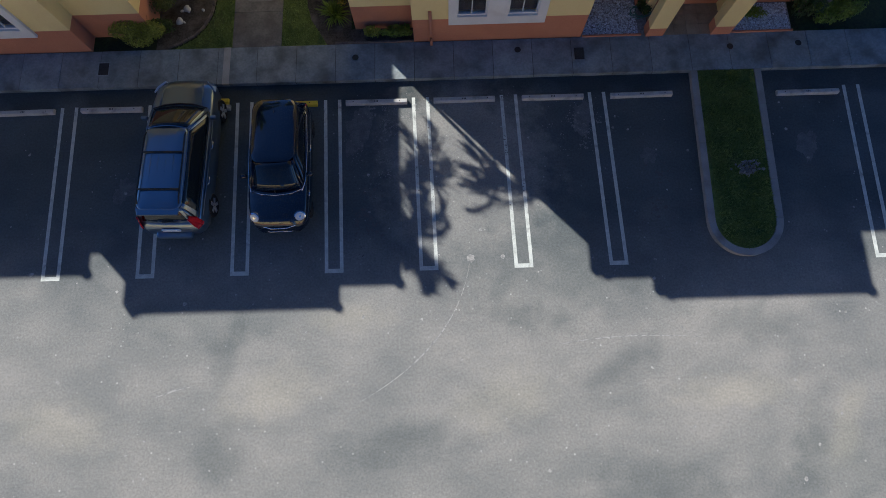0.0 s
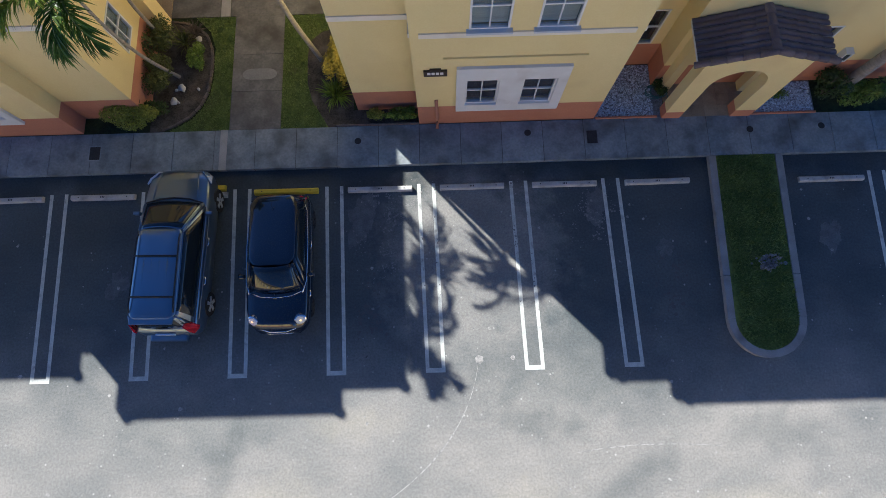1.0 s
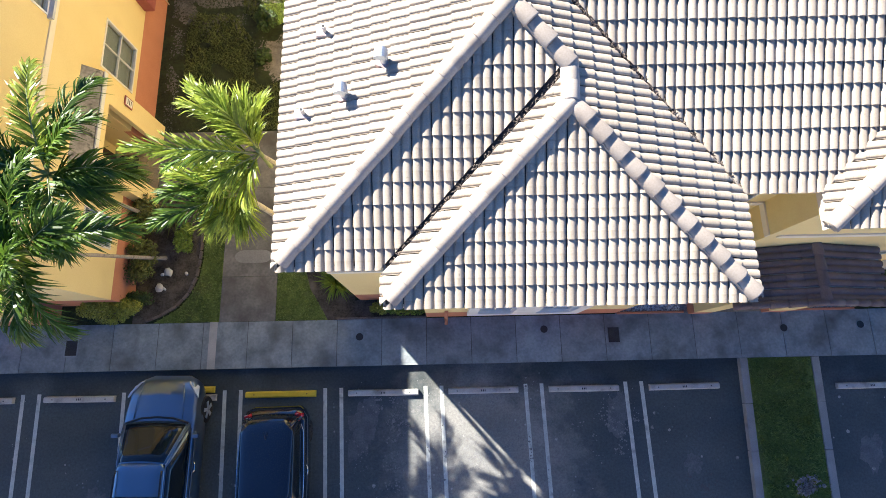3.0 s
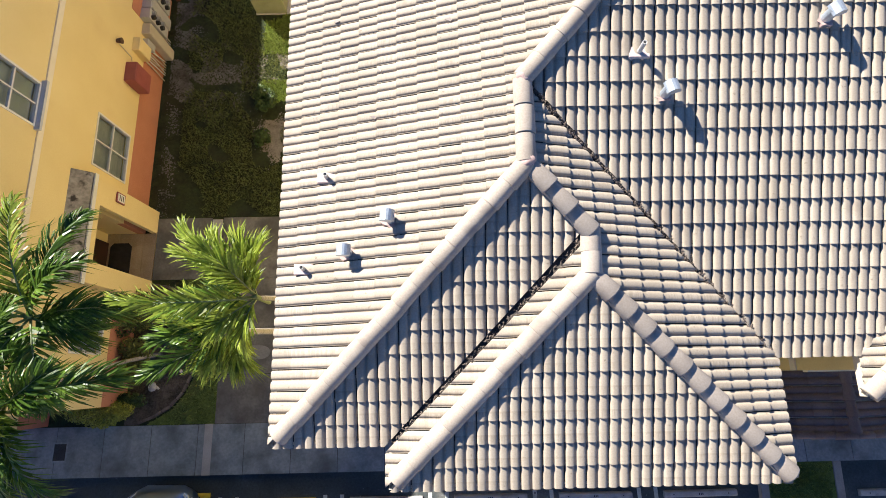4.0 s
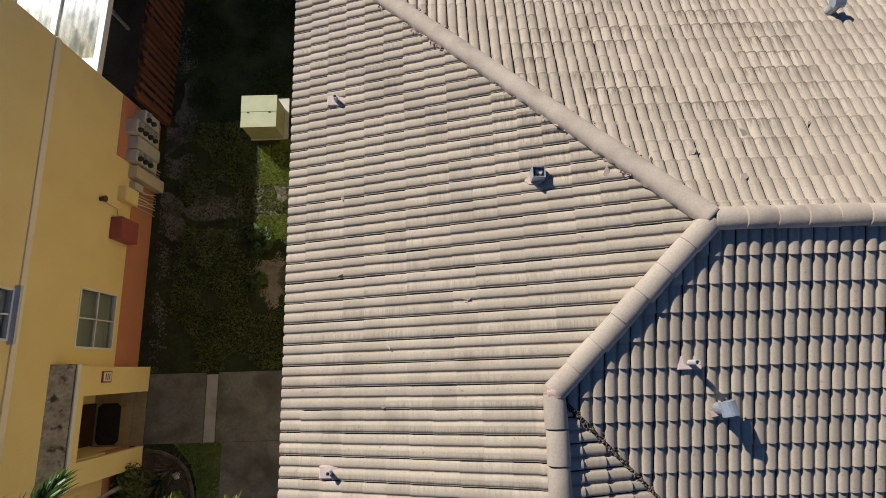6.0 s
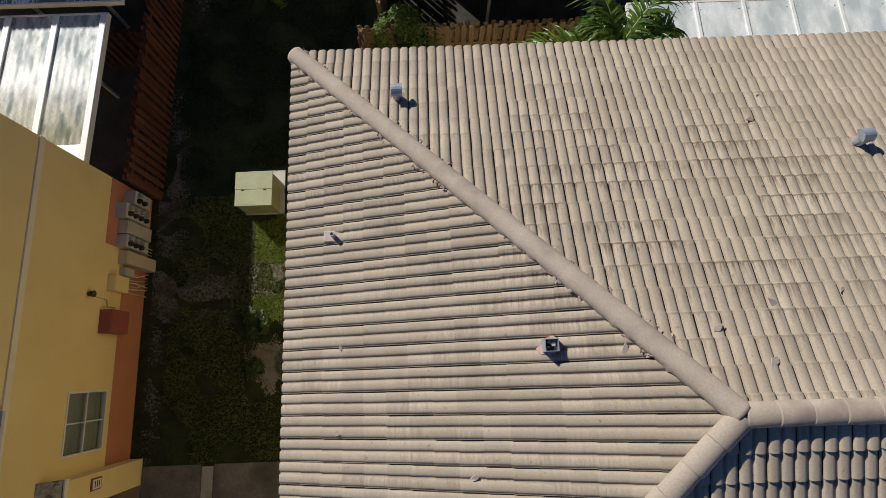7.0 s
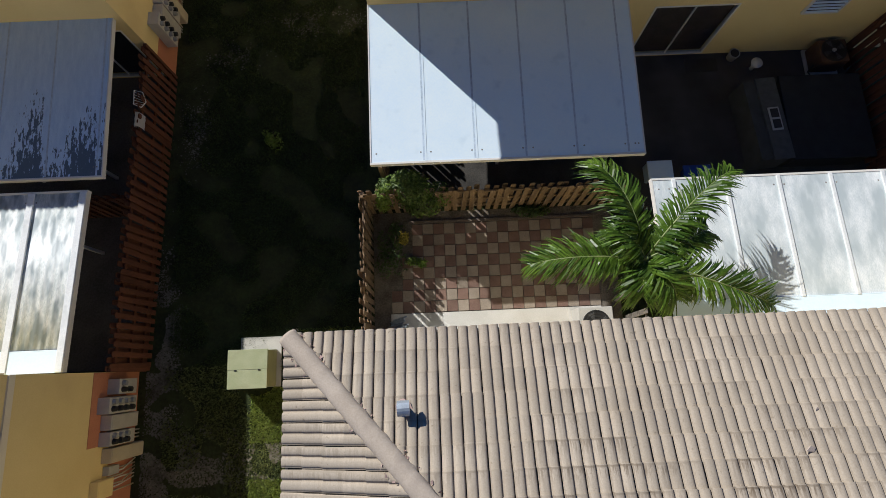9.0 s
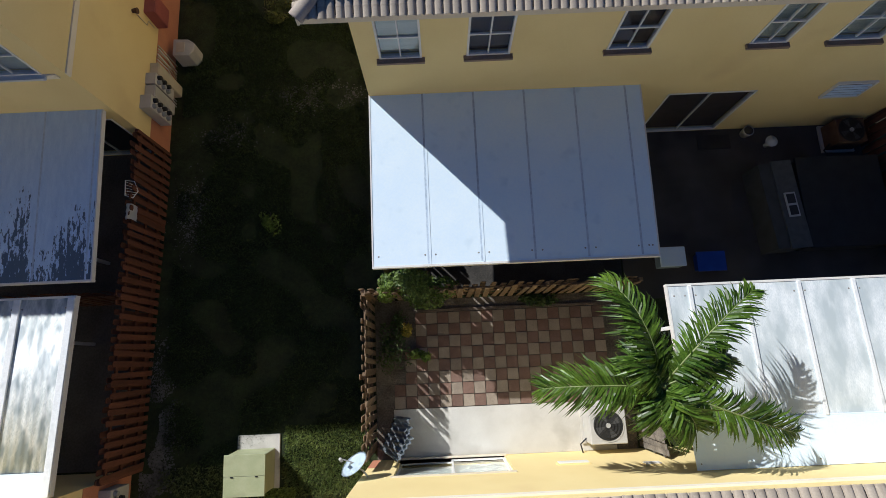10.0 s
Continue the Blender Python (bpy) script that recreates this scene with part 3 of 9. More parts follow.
def window(parent, f, axis, at, out, a, b, z0, z1, sill=True, bars=1, cross=True, blinds=None, sill_drop=0.065, sill_mat=None):
    """A sash window in an opening: frame, panes, sill. out: +1 or -1, the way outside along the axis, in plan coordinates."""
    def q(bm, s0, s1, d0, d1, u, v):
        if axis == "y":
            fbox(bm, f, s0, s1, at + out * d0, at + out * d1, u, v)
        else:
            fbox(bm, f, at + out * d0, at + out * d1, s0, s1, u, v)
    w = 0.045
    bm = B()
    q(bm, a, a + w, -0.09, 0.015, z0, z1)
    q(bm, b - w, b, -0.09, 0.015, z0, z1)
    q(bm, a + w, b - w, -0.09, 0.015, z0, z0 + w)
    q(bm, a + w, b - w, -0.09, 0.015, z1 - w, z1)
    for k in range(1, bars + 1):
        m = a + (b - a) * k / (bars + 1)
        q(bm, m - 0.014, m + 0.014, -0.06, -0.01, z0 + w, z1 - w)
    if cross:
        m = (z0 + z1) / 2
        q(bm, a + w, b - w, -0.062, -0.008, m - 0.02, m + 0.02)
    win = part("window", bm, TRIM, parent)
    bm = B()
    q(bm, a + w, b - w, -0.05, -0.042, z0 + w, z1 - w)
    part("pane", bm, GLASS, win).visible_shadow = False
    bm = B()
    q(bm, a + w, b - w, -0.14, -0.12, z0 + w, z1 - w)
    part("blind", bm, blinds or BLIND, win)
    if sill:
        bm = B()
        q(bm, a - 0.06, b + 0.06, 0.0, 0.12, z0 - sill_drop, z0)
        part("sill", bm, sill_mat or SILL, win)
    return win


BLIND = material("window_blind", (0.40, 0.41, 0.38), (0.56, 0.57, 0.53), 0.7, scale=0.8, fine=12, bump=0.0, stretch=(0.3, 0.3, 9))
BLIND_DARK = material("dark_curtain", (0.07, 0.05, 0.04), (0.15, 0.11, 0.09), 0.8, scale=3, fine=20)
SILL_BROWN = material("brown_sill", (0.20, 0.14, 0.10), (0.30, 0.22, 0.17), 0.8, scale=4, fine=40, bump=0.1)
SILL = material("sill_paint", (0.50, 0.53, 0.57), (0.62, 0.64, 0.67), 0.7, scale=4, fine=40, bump=0.05)
WALLS = [  # axis, at, thickness inward, from, to
    ("y", 7.66, 0.2, -2.26, -0.10), ("x", -0.30, 0.2, 7.16, 7.66), ("y", 7.16, 0.2, -0.10, 4.66), ("x", 4.86, -0.2, 7.16, 8.9),
    ("y", 8.9, 0.2, 4.66, 6.86), ("x", 6.66, 0.2, 8.2, 8.9), ("y", 8.2, 0.2, 6.86, 13.46), ("x", 13.66, -0.2, 8.2, 19.95),
    ("y", 19.95, -0.2, -2.06, 13.46), ("x", -2.26, 0.2, 7.86, 19.95)]
OUTLINE = [(-2.5, 7.32), (-0.79, 7.32), (-0.79, 6.7), (5.03, 6.7), (5.03, 8.46), (6.36, 8.46), (6.36, 7.84), (13.9, 7.84), (13.9, 20.31), (-2.5, 20.31)]


def building(mx, my, label, holes, west=-2.26, band=True):
    """holes: {wall number: [(from, to, z, Z)]}"""
    f = flips(mx, my)
    b = thing("apartment_building", label, "building", "apartment buildings", "structure")
    for k, (axis, at, thick, a0, a1) in enumerate(WALLS):
        at, a0 = (west if at == -2.26 else at), {-2.26: west, -2.06: west + 0.2}.get(a0, a0)
        for name, mat, z0, z1 in (("wall", STUCCO, 0.0, EAVE - 0.12),) if k == 8 else (("base_course", TERRACOTTA, 0.0, 1.17), ("wall", STUCCO, 1.17, EAVE - 0.12)):
            bm = B()
            wall_boxes(bm, f, axis, at, thick, a0, a1, z0, z1, holes.get(k, ()))
            part(name, bm, mat, b)
    # soffit and fascia under the eaves
    bm = B()
    o = [f(*p) for p in OUTLINE]
    if mx != my:
        o.reverse()
    prism(bm, o, EAVE - 0.14, EAVE - 0.085)
    part("soffit", bm, TRIM, b)
    bm = B()
    k = len(OUTLINE)
    for i in range(k):
        (x0, y0), (x1, y1) = OUTLINE[i], OUTLINE[(i + 1) % k]
        if y0 == y1:
            s = 1 if x1 > x0 else -1
            fbox(bm, f, x0, x1, y0 - 0.008 * s, y0 + 0.03 * s, EAVE - 0.16, EAVE + 0.004)
        else:
            s = -1 if y1 > y0 else 1
            fbox(bm, f, x0 - 0.008 * s, x0 + 0.03 * s, y0 + 0.03, y1 - 0.03, EAVE - 0.16, EAVE + 0.004)
    part("fascia", bm, FASCIA, b)
    # string course between the storeys
    bm = B()
    for axis, at, thick, a0, a1 in WALLS if band else []:
        at, a0 = (west if at == -2.26 else at), {-2.26: west, -2.06: west + 0.2}.get(a0, a0)
        s = -1 if thick > 0 else 1
        if axis == "y":
            fbox(bm, f, a0, a1, at, at + s * 0.035, 4.32, 4.47)
        else:
            fbox(bm, f, at, at + s * 0.035, a0, a1, 4.32, 4.47)
    if band:
        part("string_course", bm, CREAM_TRIM, b)
    else:
        bm.free()
    return b, f


# ---- roof tiles ----
ROLL, COURSE = 0.157, 0.343


def tile_profile(rolls=2):
    """Cross-section: broad rounded rolls, each with a narrow flat pan and a thin gap."""
    pts = []
    for r in range(rolls):
        c = (r + 0.5) * ROLL - 0.007
        for k in range(8):
            a = math.pi * (1 - k / 7)
            x, h = math.cos(a), math.sin(a)
            pts.append((c + 0.064 * (abs(x) ** 0.85) * (1 if x > 0 else -1), (0.002 if k < 7 else 0.010) + 0.039 * (h ** 0.66 if h > 1e-6 else 0.0)))
        # the first groove is shallow; the second is the side lap, a narrow bead with a gap beside it
        pts += [(c + 0.071, 0.008), (c + 0.0785, 0.006)] if r == 0 else [(c + 0.069, 0.013), (c + 0.077, 0.012), (c + 0.0785, 0.004)]
    return pts


PROFILE = tile_profile()


def tile_coords(lift=0.027):
    """Vertices (u, v, h) and faces of one double-roll tile: v runs up the slope, h off it. The lower end has a
    thick lip and an open underside."""
    k = len(PROFILE)
    v = [(u, -0.012, h + lift) for u, h in PROFILE] + [(u, COURSE + 0.02, h - 0.004) for u, h in PROFILE]
    v += [(u, -0.012, h + lift) for u, h in PROFILE] + [(u, -0.008, h + lift - 0.019) for u, h in PROFILE]
    f = []
    for i in range(k - 1):
        f.append((i, i + 1, k + i + 1, k + i))
        f.append((3 * k + i, 3 * k + i + 1, 2 * k + i + 1, 2 * k + i))
    return v, f


TILE_V, TILE_F = tile_coords()


def facet_frame(origin, along, slope):
    """Axes of a roof plane: along the eave, up the slope, off the plane; origin on the eave, in the world."""
    a = Vector((*along, 0)).normalized()
    inward = Vector((-a.y, a.x, 0))
    up = (inward + Vector((0, 0, slope))).normalized()
    return Vector((*origin, EAVE)), a, up, a.cross(up)


def clip_plan(bm, poly):
    """Cuts a mesh to a convex plan polygon, counter-clockwise."""
    k = len(poly)
    for i in range(k):
        p, q = Vector((*poly[i], 0)), Vector((*poly[(i + 1) % k], 0))
        d = q - p
        bmesh.ops.bisect_plane(bm, geom=list(bm.verts) + list(bm.edges) + list(bm.faces), plane_co=p, plane_no=Vector((d.y, -d.x, 0)), clear_outer=True)


def inside(poly, x, y, margin=0.0):
    k = len(poly)
    for i in range(k):
        (x0, y0), (x1, y1) = poly[i], poly[(i + 1) % k]
        n = math.hypot(x1 - x0, y1 - y0)
        if ((x1 - x0) * (y - y0) - (y1 - y0) * (x - x0)) / n < margin:
            return False
    return True


def roof_facet(roof, origin, along, slope, polys, single=None, mat=None, keep=None, name="tile_field", cut=None):
    """Lays courses of double-roll tiles on a roof plane over convex plan polygons (counter-clockwise, the eave
    to the right of 'along'). single: a plan rectangle in which whole tiles are objects of their own."""
    o, a, up, n = facet_frame(origin, along, slope)
    verts, faces, singles = [], [], []
    us, vs = [], []
    for poly in polys:
        for x, y in poly:
            d = Vector((x, y, 0)) - Vector((o.x, o.y, 0))
            us.append(d.dot(a))
            vs.append(d.dot(Vector((-a.y, a.x, 0))) / Vector((up.x, up.y, 0)).length)
    u0, u1 = math.floor(min(us) / (2 * ROLL)) - 1, math.ceil(max(us) / (2 * ROLL)) + 1
    v1 = math.ceil(max(vs) / COURSE) + 1
    for iv in range(-0, v1):
        for iu in range(u0, u1):
            jit_u, jit_v, jit_h = random.gauss(0, 0.002), random.gauss(0, 0.004), random.gauss(0, 0.0015)
            base = o + a * (iu * 2 * ROLL + jit_u) + up * (iv * COURSE - 0.03 + jit_v) + n * jit_h
            c = base + a * ROLL + up * COURSE / 2
            if not any(inside(p, c.x, c.y, -0.4) for p in polys):
                continue
            if keep and not (keep[0] < c.x < keep[1] and keep[2] < c.y < keep[3]):
                continue
            if single and single[0] < c.x < single[1] and single[2] < c.y < single[3] and any(inside(p, c.x, c.y, 0.27) for p in polys):
                singles.append(base)
                continue
            k = len(verts)
            verts += [base + a * u + up * v + n * h for u, v, h in TILE_V]
            faces += [tuple(k + i for i in f) for f in TILE_F]
    for poly, edge in zip(polys, cut or polys):
        me = bpy.data.meshes.new(name)
        me.from_pydata(verts, [], faces)
        bm = B()
        bm.from_mesh(me)
        bpy.data.meshes.remove(me)
        ext = [Vector(q) for q in edge]
        # let the eave edge run 5 cm out over the fascia
        inward = Vector((-a.y, a.x))
        ext = [q - inward * 0.06 if abs((q - Vector(origin)).dot(inward)) < 0.02 else q for q in ext]
        clip_plan(bm, [tuple(q) for q in ext])
        ob = part(name, bm, mat or TILE_MANY, roof, smooth=True)
        ob["kind"] = "stuff"
        bm = B()
        prism(bm, poly, lambda x, y: o.z - 0.06 + slope * (Vector((x, y)) - Vector(origin)).dot(inward), lambda x, y: o.z - 0.006 + slope * (Vector((x, y)) - Vector(origin)).dot(inward))
        part("underlay", bm, UNDERLAY, roof)
    if singles:
        bm = B()
        vv = [bm.verts.new(p) for p in TILE_V]
        for f in TILE_F:
            bm.faces.new([vv[i] for i in f])
        me = mesh_of("tile", bm, TILE_ONE, True)
        rot = Matrix((a, up, n)).transposed().to_4x4()
        for base in singles:
            t = new("tile", me)
            t.parent = roof
            t.matrix_basis = Matrix.Translation(base) @ rot


def cap_mesh(stepped):
    bm = B()
    rings = []
    for v, r, h in (((-0.02, 0.152, 0.03), (0.0, 0.156, 0.032), (0.40, 0.122, -0.01)) if stepped else ((-0.006, 0.142, 0.012), (0.004, 0.146, 0.014), (0.40, 0.140, 0.006))):
        rings.append([bm.verts.new((r * math.cos(math.pi * k / 8), v, h + 0.78 * r * math.sin(math.pi * k / 8) - 0.03)) for k in range(9)])
    for r0, r1 in zip(rings, rings[1:]):
        for k in range(8):
            bm.faces.new((r0[k], r0[k + 1], r1[k + 1], r1[k]))
    bm.faces.new(rings[0])
    return mesh_of("ridge_cap", bm, CAP, True)


CAP_MESH, CAP_SMOOTH = cap_mesh(True), cap_mesh(False)


def plastered_line(roof, p, q, seed):
    """A hip whose caps are bedded and painted over: one long half-round run with faint laps and ragged mortar at its foot."""
    p, q = Vector(p), Vector(q)
    d = (q - p).normalized()
    side = d.cross(Vector((0, 0, 1))).normalized()
    up = side.cross(d)
    length = (q - p).length
    n = int(length / 0.045)
    bm = B()
    rings = []
    for i in range(n + 1):
        v = length * i / n
        lap = 0.006 * (1 - (v / 0.40) % 1.0)
        ring = []
        for k in range(13):
            a = math.pi * k / 12
            rough = 1 + 0.035 * noise.noise(Vector((v * 3.0, a * 1.5, seed)))
            foot = 0.030 * noise.noise(Vector((v * 9.0, 5.0 if k > 6 else 0.0, seed))) if k in (0, 12) else 0.0
            r = (0.142 + lap) * rough + foot
            ring.append(bm.verts.new(p + d * v + side * (r * math.cos(a)) + up * (0.03 + 0.78 * (0.142 + lap) * rough * math.sin(a) - (0.02 if k in (0, 12) else 0.0))))
        rings.append(ring)
    for r0, r1 in zip(rings, rings[1:]):
        for k in range(12):
            bm.faces.new((r0[k], r0[k + 1], r1[k + 1], r1[k]))
    bm.faces.new(rings[0])
    bm.faces.new(rings[-1][::-1])
    part("hip_capping", bm, CAP, roof, "smooth painted hip capping", smooth=True)
    rnd = random.Random(seed)
    verts, faces = [], []
    for _ in range(int(length * 26)):
        v = length * rnd.random()
        if noise.noise(Vector((v * 1.3, seed, 0.0))) < -0.05:
            continue
        c = p + d * v + side * (rnd.choice((-1, -1, 1)) * rnd.uniform(0.125, 0.20)) + up * rnd.uniform(0.012, 0.045)
        r = rnd.uniform(0.010, 0.034)
        k = len(verts)
        verts += [c + Vector((rnd.uniform(-r, r) * 1.6, rnd.uniform(-r, r) * 1.6, rnd.uniform(-r, r) * 0.6)) for _ in range(4)]
        faces += [(k, k + 1, k + 2), (k, k + 2, k + 3), (k, k + 3, k + 1), (k + 1, k + 3, k + 2)]
    me = bpy.data.meshes.new("mortar_crumbs")
    me.from_pydata(verts, [], faces)
    me.materials.append(MORTAR)
    ob = new("mortar_crumbs", me)
    ob.parent = roof
    ob["kind"] = "stuff"



def ridge_line(roof, p, q, step=0.38, lift=0.045, stepped=False):
    """Overlapping half-round cap tiles from the low end p to the high end q (world points on the roof planes), on mortar."""
    p, q = Vector(p), Vector(q)
    d = (q - p).normalized()
    side = d.cross(Vector((0, 0, 1))).normalized()
    up = side.cross(d)
    rot = Matrix((side, d, up)).transposed().to_4x4()
    k = max(1, round((q - p).length / step))
    s = (q - p).length / k
    for i in range(k):
        c = new("ridge_cap", CAP_MESH if stepped else CAP_SMOOTH)
        c.parent = roof
        c.matrix_basis = Matrix.Translation(p + d * (i * s) + up * (lift + random.gauss(0, 0.003)) + side * random.gauss(0, 0.004)) @ rot @ pose(0, 0, 0, random.gauss(0, 0.5), 0, random.gauss(0, 0.8))
    bm = B()
    w = 0.125
    vs = [bm.verts.new(x + side * sx * w + up * h) for x in (p, q) for sx in (-1, 1) for h in (-0.06, lift + 0.02)]
    for f in ((0, 1, 3, 2), (4, 6, 7, 5), (0, 4, 5, 1), (2, 3, 7, 6), (1, 5, 7, 3), (0, 2, 6, 4)):
        bm.faces.new([vs[i] for i in f])
    part("mortar_bed", bm, CAP, roof)


C_, A_, B_, D_ = (-2.5, 7.32), (-0.79, 6.7), (5.03, 6.7), (-2.5, 20.31)
A0, A1, A2, R_, J_ = (1.22, 11.08), (2.08, 9.57), (1.22, 12.35), (3.13, 14.33), (2.1, 10.18)
R2, D2, E2, W2 = (8.27, 14.33), (13.9, 20.31), (10.13, 11.61), (10.2, 12.35)
Z0, Z1, Z2, ZR = EAVE + 1.35, EAVE + 1.005, EAVE + 1.37, EAVE + 2.075


def own_roof(b):
    roof = part("roof", (lambda m: (box(m, 1.0, 3.0, 9.0, 11.0, EAVE, EAVE + 0.3), m)[1])(B()), UNDERLAY, b)
    roof_facet(roof, (-2.5, 20.31), (0, -1), SLOPE_L, [[D_, (-2.5, 12.35), A2, R_], [(-2.5, 12.35), C_, A0, A2]], (-2.5, 0.2, 9.4, 13.0))
    roof_facet(roof, (13.9, 20.31), (-1, 0), SLOPE, [[D2, D_, R_, R2]], (-1.2, 2.4, 17.6, 20.0))
    roof_facet(roof, (1.22, 8.46), (1, 0), SLOPE, [[(5.03, 8.46), (6.36, 8.46), W2, R2, R_, A2]], (2.4, 5.4, 10.8, 13.2), cut=[[(5.06, 8.46), (6.33, 8.46), (10.17, 12.38), R2, R_, (1.23, 12.39)]])
    roof_facet(roof, (-2.5, 7.32), (1, 0), SLOPE, [[C_, (-0.79, 7.32), J_, A0]], cut=[[C_, (-0.86, 7.32), (2.06, 10.24), A0]])
    roof_facet(roof, (-0.79, 10.0), (0, -1), SLOPE, [[(-0.79, 7.32), A_, A1, J_]], cut=[[(-0.79, 7.18), A_, A1, (2.11, 10.12)]])
    roof_facet(roof, (-0.79, 6.7), (1, 0), SLOPE, [[A_, B_, A1]], (0.5, 3.6, 6.7, 8.4))
    roof_facet(roof, (5.03, 6.7), (0, 1), SLOPE, [[B_, (5.03, 8.46), (3.33, 10.18), J_, A1], [(3.33, 10.18), A2, A0, J_]], cut=[[B_, (5.03, 8.42), (3.30, 10.18), J_, A1], [(3.30, 10.18), (1.22, 12.32), A0, J_]])
    roof_facet(roof, (6.36, 12.0), (0, -1), SLOPE, [[(6.36, 8.46), (6.36, 7.84), E2, W2]])
    roof_facet(roof, (6.36, 7.84), (1, 0), SLOPE, [[(6.36, 7.84), (13.9, 7.84), E2]])
    roof_facet(roof, (13.9, 7.84), (0, 1), SLOPE_L, [[(13.9, 7.84), D2, R2, W2, E2]])
    ridge_line(roof, (C_[0] + 0.10, C_[1] + 0.103, EAVE + 0.036), (*A0, Z0))
    ridge_line(roof, (*J_, EAVE + 1.02), (*A0, Z0), stepped=True)
    ridge_line(roof, (*A0, Z0), (*A2, Z2))
    ridge_line(roof, (*A2, Z2), (*R_, ZR))
    plastered_line(roof, (*D_, EAVE), (*R_, ZR), 3)
    ridge_line(roof, (*R_, ZR), (*R2, ZR))
    ridge_line(roof, (A_[0] + 0.10, A_[1] + 0.10, EAVE + 0.035), (*A1, Z1))
    ridge_line(roof, (B_[0] - 0.09, B_[1] + 0.09, EAVE + 0.031), (*A1, Z1), stepped=True)
    ridge_line(roof, (*A1, Z1), (*J_, EAVE + 1.02))
    ridge_line(roof, (6.36, 7.84, EAVE), (*E2, EAVE + 1.33))
    ridge_line(roof, (13.9, 7.84, EAVE), (*E2, EAVE + 1.33))
    ridge_line(roof, (*D2, EAVE), (*R2, ZR))
    return roof


def plain_roof(b, f, flip):
    """The same roof on a mirrored building."""
    roof = part("roof", (lambda m: (fbox(m, f, 1.0, 3.0, 9.0, 11.0, EAVE, EAVE + 0.3), m)[1])(B()), UNDERLAY, b)
    planes = [((-2.5, 20.31), (0, -1), SLOPE_L, [D_, (-2.5, 12.35), A2, R_]), ((-2.5, 20.31), (0, -1), SLOPE_L, [(-2.5, 12.35), C_, A0, A2]), ((13.9, 20.31), (-1, 0), SLOPE, [D2, D_, R_, R2]), ((1.22, 8.46), (1, 0), SLOPE, [(5.03, 8.46), (6.36, 8.46), W2, R2, R_, A2]),
              ((-2.5, 7.32), (1, 0), SLOPE, [C_, (-0.79, 7.32), J_, A0]), ((-0.79, 10.0), (0, -1), SLOPE, [(-0.79, 7.32), A_, A1, J_]), ((-0.79, 6.7), (1, 0), SLOPE, [A_, B_, A1]),
              ((5.03, 6.7), (0, 1), SLOPE, [B_, (5.03, 8.46), (3.33, 10.18), J_, A1]), ((5.03, 6.7), (0, 1), SLOPE, [(3.33, 10.18), A2, A0, J_]), ((6.36, 12.0), (0, -1), SLOPE, [(6.36, 8.46), (6.36, 7.84), E2, W2]),
              ((6.36, 7.84), (1, 0), SLOPE, [(6.36, 7.84), (13.9, 7.84), E2]), ((13.9, 7.84), (0, 1), SLOPE_L, [(13.9, 7.84), D2, R2, W2, E2])]
    for origin, along, slope, poly in planes:
        o2, p2 = f(*origin), [f(*p) for p in poly]
        end = f(origin[0] + along[0], origin[1] + along[1])
        al = (end[0] - o2[0], end[1] - o2[1])
        if flip:
            p2.reverse()
            al = (-al[0], -al[1])
        roof_facet(roof, o2, al, slope, [p2])
    for p, q in (((*C_, EAVE), (*A0, Z0)), ((*D_, EAVE), (*R_, ZR)), ((*A_, EAVE), (*A1, Z1)), ((*B_, EAVE), (*A1, Z1)), ((*A0, Z0), (*A2, Z2)), ((*A2, Z2), (*R_, ZR)), ((*R_, ZR), (*R2, ZR)), ((*D2, EAVE), (*R2, ZR)), ((6.36, 7.84, EAVE), (*E2, EAVE + 1.33)), ((13.9, 7.84, EAVE), (*E2, EAVE + 1.33))):
        a, c = f(p[0], p[1]), f(q[0], q[1])
        ridge_line(roof, (*a, p[2]), (*c, q[2]))


FRONT = [(1.0, 1.86, 1.34, 2.60), (2.46, 3.32, 1.34, 2.60), (1.0, 1.88, 4.58, 6.0), (2.46, 3.34, 4.58, 6.0)]
RECESS, BESIDE = [(5.35, 6.36, 1.2, 2.66), (5.3, 6.26, 4.6, 5.95)], (9.62, 10.6, 1.42, 2.76)
own, keep_plan = building(0, 0, "yellow stucco two-storey building with hipped tile roof", {2: FRONT, 4: RECESS, 6: [BESIDE], 8: [(-1.4, 1.25, 0.3, 2.35)]}, west=-2.12)
for a, b_, z0, z1 in FRONT:
    window(own, keep_plan, "y", 7.16, -1, a, b_, z0, z1, sill=z0 > 3, blinds=BLIND if z0 > 3 else BLIND_DARK)
for a, b_, z0, z1 in RECESS:
    window(own, keep_plan, "y", 8.9, -1, a, b_, z0, z1, sill=False, blinds=BLIND_DARK if z0 < 3 else BLIND)
window(own, keep_plan, "y", 8.2, -1, *BESIDE, blinds=BLIND_DARK, sill_mat=TRIM)
own_roof(own)
LEFT_HOLES = {9: [(13.36, 14.74, 1.34, 2.72), (13.42, 14.42, 4.56, 5.9), (8.9, 9.75, 1.45, 2.6)], 2: FRONT}
PORCH_HOLE = (10.95, 12.32, 0.16, 2.70)
left, fl = building(1, 0, "yellow stucco two-storey building with terracotta base course", {2: FRONT, 9: LEFT_HOLES[9] + [PORCH_HOLE]})
plain_roof(left, fl, True)
BACK_HOLES = [(-1.26, -0.36, 4.52, 5.9), (0.58, 1.5, 4.52, 5.9), (3.55, 4.45, 4.52, 5.9), (6.6, 7.4, 4.52, 5.9), (8.3, 9.4, 4.52, 5.9), (5.75, 8.0, 0.2, 2.45)]
back, fb = building(0, 1, "yellow stucco building behind the back gardens", {8: BACK_HOLES}, west=-1.70, band=False)
